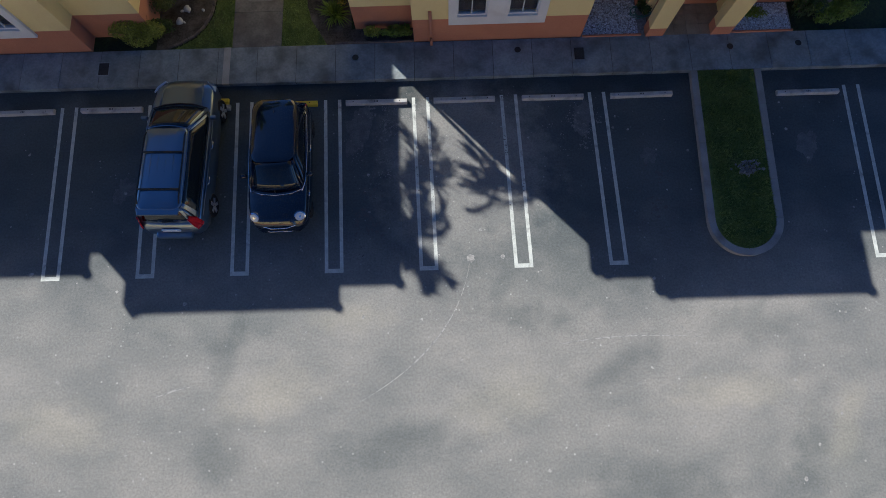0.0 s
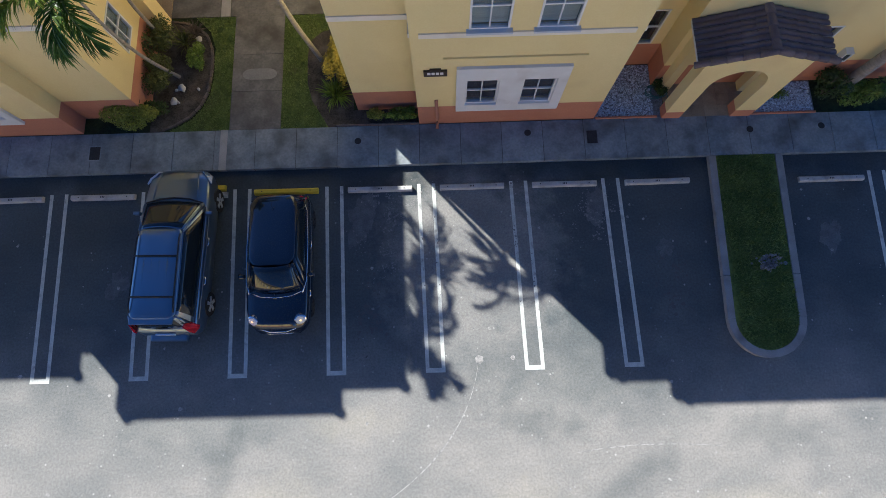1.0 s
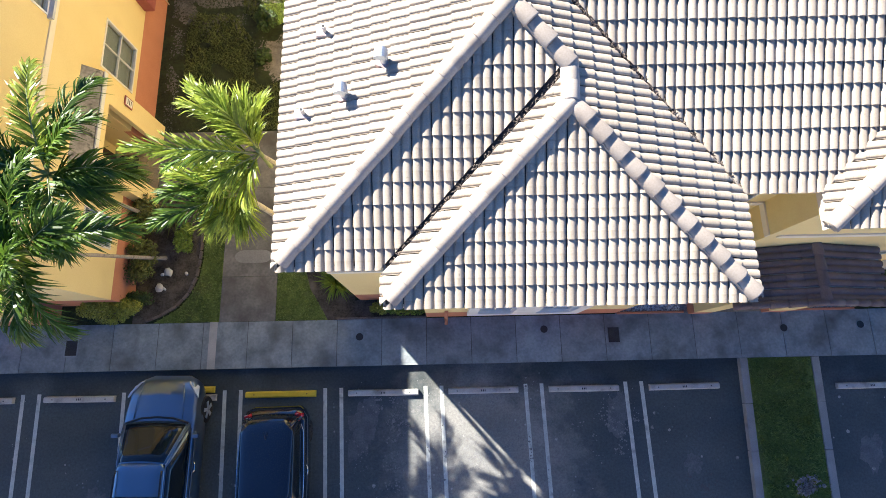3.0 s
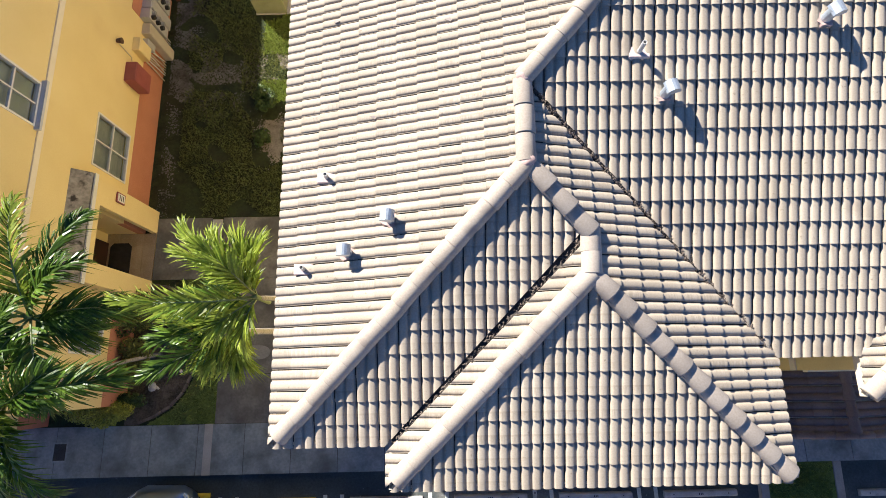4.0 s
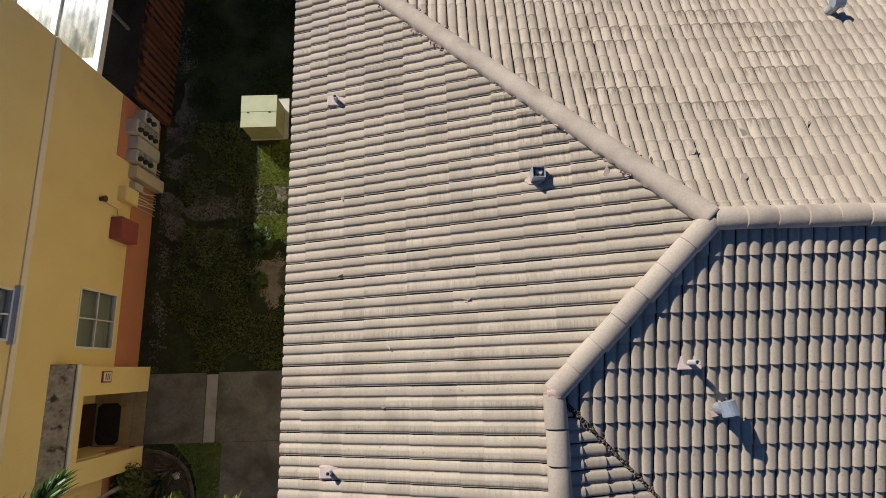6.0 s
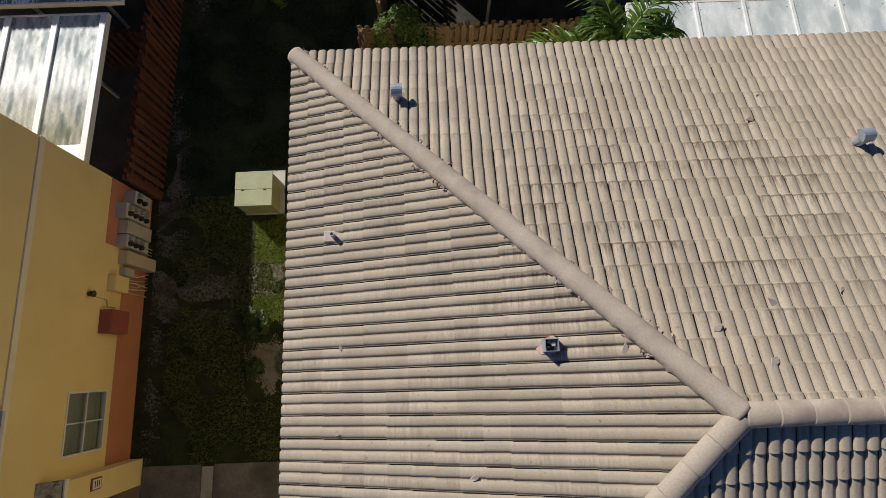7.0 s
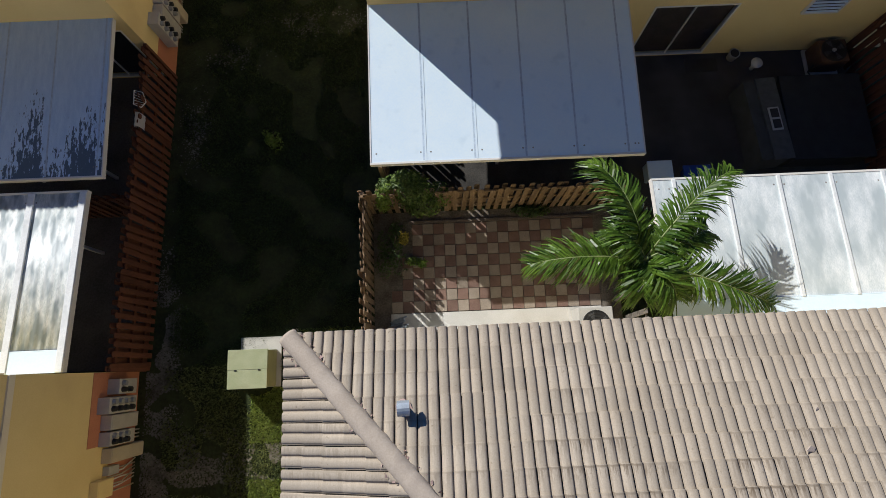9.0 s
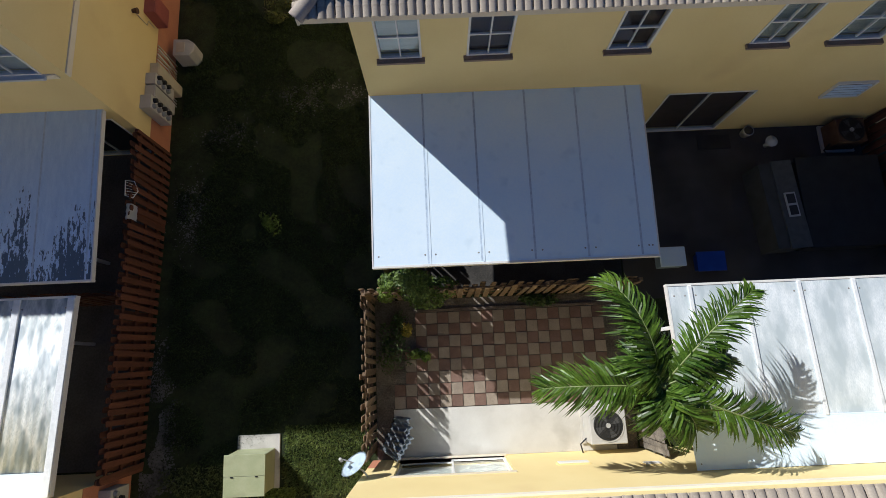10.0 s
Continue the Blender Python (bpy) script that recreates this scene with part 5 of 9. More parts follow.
def hood_vent(x, y, facet, face):
    """A bent sheet-metal exhaust hood: face is the way its mouth points, in degrees from +x."""
    z = z_roof(x, y, facet)
    t = thing("roof_vent", "bent galvanised exhaust hood on the tiled roof", "roof vent", "roof vents", at=(x, y, z))
    t.rotation_euler.z = radians(face)
    t.scale = (0.72,) * 3 if facet == "L" and y > 14 else (0.86,) * 3
    bm = B()
    tube(bm, [(0, 0, -0.05), (0, 0, 0.30)], 0.085, 14)
    part("pipe", bm, GALV, t, smooth=False)
    bm = B()
    arc = []
    for k in range(9):
        a = math.pi * (0.95 - 0.95 * k / 8)
        arc.append((0.04 + 0.125 * math.cos(a), 0.25 + 0.13 * math.sin(a)))
    outer = [[bm.verts.new((px, w, pz)) for w in (-0.10, 0.10)] for px, pz in arc]
    inner = [[bm.verts.new((0.04 + (px - 0.04) * 0.93, w * 0.95, 0.25 + (pz - 0.25) * 0.93)) for w in (-0.10, 0.10)] for px, pz in arc]
    for i in range(8):
        bm.faces.new((outer[i][0], outer[i + 1][0], outer[i + 1][1], outer[i][1]))
        bm.faces.new((inner[i][1], inner[i + 1][1], inner[i + 1][0], inner[i][0]))
        for w in (0, 1):
            bm.faces.new((outer[i][w], inner[i][w], inner[i + 1][w], outer[i + 1][w]))
    for w in (-0.098, 0.098):
        cen = bm.verts.new((0.04, w, 0.22))
        ring = [bm.verts.new((px, w, pz)) for px, pz in arc]
        for i in range(8):
            bm.faces.new((cen, ring[i], ring[i + 1]))
    part("hood", bm, GALV, t, "pale bluish metal hood")
    bm = B()
    ring = []
    for k in range(16):
        a = 6.2832 * k / 16
        r = random.uniform(0.12, 0.19)
        ring.append((r * math.cos(a), r * 0.85 * math.sin(a)))
    prism(bm, ring, -0.06, lambda x, y: 0.06 + 0.03 * noise.noise(Vector((x * 9, y * 9, t.location.x))))
    part("mortar_collar", bm, MORTAR, t, "pinkish mortar", bevel=0.006)


def pipe_vent(x, y, facet, h=0.2):
    z = z_roof(x, y, facet)
    t = thing("vent_pipe", "short grey plumbing vent pipe on the tiled roof", "vent pipe", "vent pipes", at=(x, y, z))
    bm = B()
    rings = []
    for r, zz in ((0.034, -0.05), (0.034, h), (0.024, h), (0.024, h - 0.1)):
        rings.append([bm.verts.new((r * math.cos(6.2832 * k / 14), r * math.sin(6.2832 * k / 14), zz)) for k in range(14)])
    for a, b_ in zip(rings, rings[1:]):
        for k in range(14):
            bm.faces.new((a[k], a[(k + 1) % 14], b_[(k + 1) % 14], b_[k]))
    bm.faces.new(rings[-1])
    part("pipe", bm, GREY_BOX, t)
    bm = B()
    box(bm, -0.15, 0.15, -0.085, 0.085, -0.05, 0.058)
    part("flashing", bm, FLASH, t, "pale pinkish mortar flashing", bevel=0.012)


FLASH = material("pale_flashing", (0.54, 0.42, 0.37), (0.66, 0.54, 0.49), 0.9, scale=8, fine=50, bump=0.3)
for x, y, fc, ang in ((-0.72, 10.5, "L", 175), (-1.38, 10.06, "L", 178), (3.26, 12.1, "F", 12), (5.52, 13.05, "F", 18), (-0.72, 19.2, "K", 92), (6.10, 17.98, "K", 95)):
    hood_vent(x, y, fc, ang)


def open_vent(x, y, facet):
    """An uncapped sheet-metal flue in a rough pad of pink mortar."""
    z = z_roof(x, y, facet)
    t = thing("open_flue", "uncapped metal flue in a rough pink mortar pad", "roof vent", at=(x, y, z))
    t.scale = (0.78, 0.78, 0.9)
    bm = B()
    ring = [(0.20 * math.cos(6.2832 * k / 20) * random.uniform(0.8, 1.15), 0.16 * math.sin(6.2832 * k / 20) * random.uniform(0.8, 1.15)) for k in range(20)]
    prism(bm, ring, -0.08, lambda px, py: 0.075 + SLOPE_L * px + 0.03 * noise.noise(Vector((px * 12, py * 12, 2.0))))
    part("mortar_pad", bm, MORTAR, t, "pinkish rough mortar")
    bm = B()
    for a in ((-0.11, 0.11, -0.10, -0.088), (-0.11, 0.11, 0.088, 0.10), (-0.11, -0.098, -0.088, 0.088), (0.098, 0.11, -0.088, 0.088)):
        box(bm, *a, -0.05, 0.26)
    part("flue_wall", bm, GALV, t, "dull bent sheet metal")
    bm = B()
    box(bm, -0.097, 0.097, -0.087, 0.087, 0.0, 0.10)
    part("inside", bm, DARK, t)
    for k in range(5):
        bm = B()
        r = random.uniform(0.02, 0.04)
        c = (random.uniform(-0.06, 0.06), random.uniform(-0.05, 0.05), 0.12)
        prism(bm, [(c[0] + r * math.cos(6.2832 * j / 6), c[1] + r * math.sin(6.2832 * j / 6)) for j in range(6)], 0.10, 0.13 + 0.02 * k)
        part("rubble", bm, GREY_BOX, t)


open_vent(1.2, 15.18, "L")
for x, y, fc in ((-1.76, 11.32, "L"), (-2.1, 9.88, "L"), (2.88, 12.66, "F"), (-1.75, 16.98, "L")):
    pipe_vent(x, y, fc, 0.28 if fc == "F" else 0.2)
# a garden hose dropped in loops on the gravel
rnd_h = random.Random(41)
bm = B()
loops = []
for k in range(64):
    a = 6.2832 * k / 15
    r = 0.24 + 0.05 * math.sin(0.7 * k) + rnd_h.uniform(-0.02, 0.02)
    loops.append((6.68 + r * 1.2 * math.cos(a) + 0.003 * k, 7.94 + r * math.sin(a) * 0.8, 0.175 + 0.0012 * k))
loops += [(7.05 + 0.02 * k, 7.95 - 0.06 * k, 0.19) for k in range(1, 6)]
tube(bm, loops, 0.013, 6)
tagged(part("garden_hose", bm, material("hose_green", (0.05, 0.16, 0.15), (0.08, 0.22, 0.21), 0.5), smooth=True), "teal garden hose lying in loops on the gravel", "hose")
# loose bits: lifted tile flakes
FLAKE = material("tile_flake", (0.40, 0.33, 0.27), (0.52, 0.44, 0.37), 0.9, spread=0.15)
for x, y, fc, s in ((4.68, 18.5, "K", 0.075), (3.64, 14.88, "K", 0.085), (2.05, 15.1, "L", 0.08), (4.81, 15.72, "K", 0.045), (4.42, 17.29, "K", 0.035), (4.98, 18.99, "K", 0.03), (3.15, 15.3, "K", 0.07), (-1.66, 14.1, "L", 0.06), (-1.0, 12.2, "L", 0.05), (0.2, 13.6, "L", 0.06), (-1.62, 15.3, "L", 0.05), (2.6, 14.9, "K", 0.08), (3.9, 15.6, "K", 0.07), (-0.9, 13.0, "L", 0.05)):
    bm = B()
    z = z_roof(x, y, fc)
    prism(bm, [(-s, -0.35 * s), (0.6 * s, -0.5 * s), (s, 0.2 * s), (0.1 * s, 0.55 * s)], 0.0, 0.012 + 0.05 * s)
    ob = tagged(part("tile_flake", bm, FLAKE), "broken flake of tan roof tile lying on the roof", "tile flake", "tile flakes")
    ob.matrix_basis = pose(x, y, z + 0.058, 0, 12, random.uniform(0, 360))

# leaf litter and mortar crumbs caught in the roof valleys
LITTER = material("valley_litter", (0.06, 0.048, 0.036), (0.24, 0.19, 0.15), 0.95, scale=14, fine=60, bump=0.3, spread=0.4, island=True)


def valley_litter(label, p, q, n_, seed):
    rnd = random.Random(seed)
    p, q = Vector(p), Vector(q)
    side = (q - p).cross(Vector((0, 0, 1))).normalized()
    verts, faces = [], []
    for _ in range(n_):
        c = p + (q - p) * rnd.random() + side * rnd.gauss(0, 0.022) + Vector((0, 0, rnd.uniform(0.0, 0.035)))
        a, L, w = rnd.gauss(math.atan2(q.y - p.y, q.x - p.x), 0.9), rnd.uniform(0.012, 0.05), rnd.uniform(0.006, 0.016)
        u, v = Vector((math.cos(a), math.sin(a), rnd.gauss(0, 0.2))) * L, Vector((-math.sin(a), math.cos(a), 0)) * w
        k = len(verts)
        verts += [c - u, c - v, c + u, c + v, c + Vector((0, 0, rnd.uniform(0.006, 0.02)))]
        faces += [(k, k + 1, k + 4), (k + 1, k + 2, k + 4), (k + 2, k + 3, k + 4), (k + 3, k, k + 4)]
    me = bpy.data.meshes.new("valley_litter")
    me.from_pydata(verts, [], faces)
    me.materials.append(LITTER)
    tagged(new("valley_litter", me), label, "leaf litter", kind="stuff")


valley_litter("dry leaf litter and crumbs along the roof valley", (5.0, 8.5, EAVE + 0.03), (1.3, 12.3, EAVE + 1.36), 1500, 51)
valley_litter("dry leaf litter and crumbs in the small valley", (-0.75, 7.3, EAVE + 0.03), (2.07, 10.15, EAVE + 1.0), 260, 52)
# pink mortar where the caps meet
for px, py, pz in ((*A0, Z0), (*A2, Z2)):
    bm = B()
    bmesh.ops.create_icosphere(bm, subdivisions=3, radius=0.105)
    for v in bm.verts:
        v.co *= 1 + 0.35 * noise.noise(v.co * 14 + Vector((px, py, 0)))
        v.co.z *= 0.55
    ob = tagged(part("mortar_dab", bm, MORTAR, smooth=True), "pinkish mortar dab at a joint of ridge caps", "mortar", "mortar dabs")
    ob.location = (px, py, pz + 0.085)

# bare sandy ground worn through the lawn: crumbs and scraps thick in the middle, thin at the rim
def bare_ground(label, areas, mat, seed):
    rnd = random.Random(seed)
    verts, faces = [], []
    for cx, cy, rx, ry, n_ in areas:
        for _ in range(int(2.4 * n_)):
            x, y = cx + rx * max(-2.2, min(2.2, rnd.gauss(0, 0.55))), cy + ry * max(-2.2, min(2.2, rnd.gauss(0, 0.55)))
            if x < -8.12 or noise.noise(Vector((x * 1.7, y * 1.7, 1.0))) < -0.15:
                continue
            r, a0, z = abs(rnd.gauss(0, 0.015)) + 0.007, rnd.uniform(0, 6.28), LAWN_Z + rnd.uniform(0.003, 0.012)
            k = len(verts)
            verts += [(x + r * rnd.uniform(0.4, 1.2) * math.cos(a0 + 1.0472 * j), y + r * rnd.uniform(0.4, 1.2) * math.sin(a0 + 1.0472 * j), z + rnd.uniform(0, 0.004)) for j in range(6)]
            faces.append(tuple(range(k, k + 6)))
    me = bpy.data.meshes.new("bare_ground")
    me.from_pydata(verts, [], faces)
    me.materials.append(mat)
    tagged(new("bare_ground", me), label, "bare soil", kind="stuff")


SAND_PALE = material("pale_sand", (0.15, 0.13, 0.10), (0.32, 0.29, 0.24), 0.95, scale=5.0, fine=30, bump=0.5, bump_scale=40)
bare_ground("mottled sandy ground worn through the lawn", [(-7.75, 20.2, 0.4, 2.2, 2600), (-7.7, 17.4, 0.5, 1.0, 1000), (-6.8, 17.3, 1.3, 1.0, 1900), (-7.9, 14.6, 0.2, 1.8, 300), (-3.6, 30.3, 1.3, 0.35, 600), (-6.2, 29.2, 0.8, 0.4, 200), (-7.2, 26.8, 0.4, 1.0, 300)], SAND, 41)
bare_ground("pale dry bare patch beside the house", [(-4.85, 17.55, 0.38, 0.36, 1300), (-4.85, 15.35, 0.38, 0.45, 1300), (-4.75, 14.8, 0.2, 0.3, 300)], SAND_PALE, 42)

# ---- fences ----
def picket_mesh(h, mat, w=0.135):
    bm = B()
    pts = [(-w / 2, 0), (w / 2, 0), (w / 2, h - 0.035), (w / 2 - 0.03, h), (-w / 2 + 0.03, h), (-w / 2, h - 0.035)]
    lo = [bm.verts.new((x, -0.009, z)) for x, z in pts]
    hi = [bm.verts.new((x, 0.009, z)) for x, z in pts]
    for i in range(6):
        bm.faces.new((lo[i], lo[(i + 1) % 6], hi[(i + 1) % 6], hi[i]))
    bm.faces.new(lo[::-1])
    bm.faces.new(hi)
    return mesh_of("picket", bm, mat)


def fence(p, q, h, mat, label, step=0.115, z=0.12, gap=()):
    """A shadow-box fence: pickets by turns on both sides of three rails."""
    t = thing("wooden_fence", label, "fence", "garden fences")
    p, q = Vector((*p, z)), Vector((*q, z))
    d = (q - p).normalized()
    n = Vector((-d.y, d.x, 0))
    length = (q - p).length
    ang = math.atan2(d.y, d.x)
    for hz in (0.3, h / 2, h - 0.25):
        bm = B()
        box(bm, 0, length, -0.018, 0.018, hz - 0.045, hz + 0.045)
        r = part("rail", bm, mat, t)
        r.matrix_basis = Matrix.Translation(p) @ pose(0, 0, 0, 0, 0, math.degrees(ang))
    k = int(length / 2.4) + 1
    for i in range(k + 1):
        bm = B()
        box(bm, -0.045, 0.045, -0.045, 0.045, 0, h - 0.04)
        r = part("post", bm, mat, t)
        r.matrix_basis = Matrix.Translation(p + d * (length * i / k) - n * 0.0) @ pose(0, 0, 0, 0, 0, math.degrees(ang))
    me = picket_mesh(h, mat)
    m = int(length / step)
    for i in range(m + 1):
        s = -1 if i % 2 else 1
        c = new("picket", me)
        c.parent = t
        c.matrix_basis = Matrix.Translation(p + d * (i * step) + n * s * 0.056 + Vector((0, 0, random.uniform(-0.02, 0.015)))) @ pose(0, 0, 0, random.gauss(0, 0.7), random.gauss(0, 1.1), math.degrees(ang) + random.gauss(0, 1.5))


fence((-2.09, 24.12), (4.72, 24.12), 1.74, WOOD, "brown wooden shadow-box fence behind the tiled patio")
fence((-2.07, 20.25), (-2.07, 24.05), 1.74, WOOD, "brown wooden shadow-box fence beside the lawn")
fence((-8.10, 20.0), (-7.92, 28.6), 1.74, WOOD_RED, "reddish stained wooden fence along the lawn")

# ---- patio roofs on posts ----
def patio_roof(x0, x1, y0, y1, z0, z1, mat, label, seam, step, posts, corrugated=False, wide=0.05):
    """A sheet-metal lean-to: z0 at y0, z1 at y1."""
    t = thing("patio_roof", label, "patio roof", "patio roofs")
    def z(y):
        return z0 + (z1 - z0) * (y - y0) / (y1 - y0)
    x, k = x0, 0
    edges = [x0]
    s = seam
    while s < x1:
        edges.append(s)
        s += step
    edges.append(x1)
    for a, b_ in zip(edges, edges[1:]):
        bm = B()
        if corrugated:
            # waves 17 cm apart, running down the slope
            k = max(8, round((b_ - a) / 0.0215))
            xs = [a + (b_ - a) * i / k for i in range(k + 1)]
            g = [[bm.verts.new((x, y, z(y) - 0.004 + 0.004 * math.cos(6.2832 * x / 0.17) - d)) for y in (y0, y1)] for d in (0.0, 0.006) for x in xs]
            for i in range(k):
                u, v = i, k + 1 + i
                bm.faces.new((g[u][0], g[u + 1][0], g[u + 1][1], g[u][1]))
                bm.faces.new((g[v][1], g[v + 1][1], g[v + 1][0], g[v][0]))
                for e in (0, 1):
                    bm.faces.new((g[u][e], g[v][e], g[v + 1][e], g[u + 1][e]))
            for i in (0, k):
                bm.faces.new((g[i][0], g[i][1], g[k + 1 + i][1], g[k + 1 + i][0]))
        else:
            prism(bm, [(a, y0), (b_, y0), (b_, y1), (a, y1)], lambda x, y: z(y) - 0.05, lambda x, y: z(y))
        part("sheet", bm, mat, t, smooth=corrugated)
    for e in edges[1:-1]:
        bm = B()
        prism(bm, [(e - wide, y0 + 0.01), (e + wide, y0 + 0.01), (e + wide, y1), (e - wide, y1)], lambda x, y: z(y) + 0.0005, lambda x, y: z(y) + (0.045 if wide > 0.03 else 0.008))
        seam_ = part("seam", bm, RIB_WHITE if wide > 0.03 else mat, t, bevel=0.012 if wide > 0.03 else 0.0)
        for o, w in ((-0.045, 0.024),) if wide < 0.03 else ():
            bm = B()
            prism(bm, [(e + o - w, y0 + 0.02), (e + o + w, y0 + 0.02), (e + o + w, y1), (e + o - w, y1)], lambda x, y: z(y) + 0.0003, lambda x, y: z(y) + 0.002)
            part("dirt_line", bm, SEAM_DIRT, seam_, "dark dirt along the seam")
    low = y0 if z0 < z1 else y1
    sgn = 1 if low == y0 else -1
    for e in edges:
        for off in (-0.12, 0.12):
            if x0 < e + off < x1:
                bm = B()
                yy = low + sgn * 0.22
                tube(bm, [(e + off, yy, z(yy)), (e + off, yy, z(yy) + 0.008)], [0.022, 0.012], 8)
                part("screw", bm, SCREW, t)
    bm = B()
    box(bm, x0 - 0.03, x1 + 0.03, low - sgn * 0.05, low - sgn * 0.001, z(low) - 0.13, z(low) + 0.012)
    part("gutter", bm, TRIM, t)
    for e, o in ((x0, -0.03), (x1, 0.03)):
        bm = B()
        prism(bm, [(min(e, e + o), y0), (max(e, e + o), y0), (max(e, e + o), y1), (min(e, e + o), y1)], lambda x, y: z(y) - 0.12, lambda x, y: z(y) + 0.012)
        part("edge_trim", bm, TRIM, t)
    for px in posts:
        bm = B()
        box(bm, px - 0.04, px + 0.04, low + sgn * 0.86, low + sgn * 0.94, 0.12, z(low + sgn * 0.9) - 0.052)
        part("post", bm, TRIM, t)
    return t


SEAM_DIRT = material("seam_dirt", (0.36, 0.44, 0.54), (0.62, 0.72, 0.84), 0.7, scale=1.2, fine=18, bump=0.0, stretch=(1, 0.6, 1))
RIB_WHITE = material("weathered_white_rib", (0.70, 0.72, 0.72), (0.84, 0.86, 0.86), 0.45, scale=3, fine=24, bump=0.05, stain=(0.55, 0.58, 0.58), stain_scale=3)
SCREW = material("stained_screw", (0.16, 0.15, 0.14), (0.35, 0.34, 0.32), 0.6)
patio_roof(-1.68, 4.82, 24.53, 28.69, 2.80, 2.97, METAL_WHITE, "smooth white sheet-metal patio roof on the yellow wall", -0.38, 1.22, (-1.6, 1.6, 4.74), wide=0.02)
patio_roof(4.87, 12.2, 20.9, 23.77, 3.0, 2.88, METAL_WORN, "stained whitish sheet-metal patio roof with raised ribs", 5.35, 1.22, (4.95, 8.5, 12.0), wide=0.045)
patio_roof(-14.0, -8.16, 24.55, 28.69, 2.68, 2.87, METAL_STREAK, "white sheet-metal patio roof streaked with dark mildew", -13.12, 1.22, (-9.4, -11.5), wide=0.02)
patio_roof(-14.0, -8.46, 19.97, 24.14, 2.88, 2.69, material("corrugated_sheet", (0.50, 0.55, 0.54), (0.88, 0.90, 0.88), 0.5, scale=1.8, fine=12, bump=0.05, stretch=(3.2, 1.1, 1), stain=(0.30, 0.35, 0.37), stain_scale=1.5, stain_at=(0.47, 0.62)), "weathered white corrugated patio roof over a fenced yard", -13.4, 1.22, (-9.6, -11.5), corrugated=True, wide=0.08)
def flashing(label, x0, x1, y0, y1, z0, fall, panels):
    """A flat white sheet against the wall: lapped panels, a folded edge and screws."""
    t = thing("roof_flashing", label, "flashing", "roof flashings")
    step = (x1 - x0) / panels
    for k in range(panels):
        a, b_ = x0 + k * step + 0.003, x0 + (k + 1) * step - 0.003
        bm = B()
        prism(bm, [(a, y0), (b_, y0), (b_, y1), (a, y1)], lambda x, y: z0 - 0.02 - fall * (y - y0), lambda x, y: z0 - fall * (y - y0))
        part("panel", bm, METAL_WHITE, t)
        bm = B()
        tube(bm, [(a + 0.1, y0 + 0.12, z0 - 0.03), (a + 0.1, y0 + 0.12, z0 - fall * 0.12 + 0.008)], 0.016, 8)
        part("screw", bm, SCREW, t)
    bm = B()
    tube(bm, [(x0, y1, z0 - fall * (y1 - y0) - 0.008), (x1, y1, z0 - fall * (y1 - y0) - 0.008)], 0.014, 6)
    part("folded_edge", bm, METAL_WHITE, t)


flashing("plain white metal flashing sheet against the wall", 4.87, 12.2, 19.96, 20.92, 3.14, 0.12, 3)
flashing("white metal flashing at the head of the weathered roof", -14.0, -8.46, 19.97, 20.45, 2.903, 0.0456, 4)

# ---- the tiled patio ----
bm = B()
box(bm, -2.0, 4.75, 19.95, 24.05, LAWN_Z - 0.03, LAWN_Z + 0.012)
structure("patio_base", bm, SOIL, "dark soil margin round the patio", "soil")
slab = B()
box(slab, -1.55, 4.2, 19.952, 21.18, 0.1, 0.155)
structure("patio_slab", slab, PALE_CONCRETE, "pale worn concrete slab behind the house", "concrete slab", bevel=0.01)
tiles = thing("patio_paving", "chequered paving of brown and buff tiles", "paving", kind="structure")
PAVE_BROWN = material("brown_paver", (0.145, 0.088, 0.064), (0.205, 0.130, 0.098), 0.85, scale=4, fine=40, bump=0.2, spread=0.14)
PAVE_BUFF = material("buff_paver", (0.25, 0.205, 0.155), (0.335, 0.28, 0.215), 0.85, scale=4, fine=40, bump=0.2, spread=0.12)
NX, NY = 19, 8
px, py = 5.72 / NX, 2.49 / NY
for i in range(NX):
    for j in range(NY):
        x0, y0 = -1.52 + i * px, 21.195 + j * py
        if i < 1 and j > 1:
            continue
        if i < 2 and j > 4:
            continue
        bm = B()
        box(bm, 0.008, px - 0.008, 0.008, py - 0.008, 0, 0.045)
        p = part("paver", bm, PAVE_BROWN if (i + j) % 2 else PAVE_BUFF, tiles)
        p.location = (x0, y0, 0.115 + random.uniform(-0.002, 0.003))
        p.rotation_euler = (random.gauss(0, 0.004), random.gauss(0, 0.004), random.gauss(0, 0.008))
bm = B()
box(bm, -1.0, 4.2, 23.70, 23.78, 0.1, 0.2)
structure("patio_kerb", bm, EDGE, "low brick edging at the end of the paving", "edging", bevel=0.01)

# sliding window in the back wall
CREAM_FRAME = material("cream_frame", (0.58, 0.52, 0.40), (0.68, 0.62, 0.49), 0.6, scale=3, fine=40, bump=0.05)


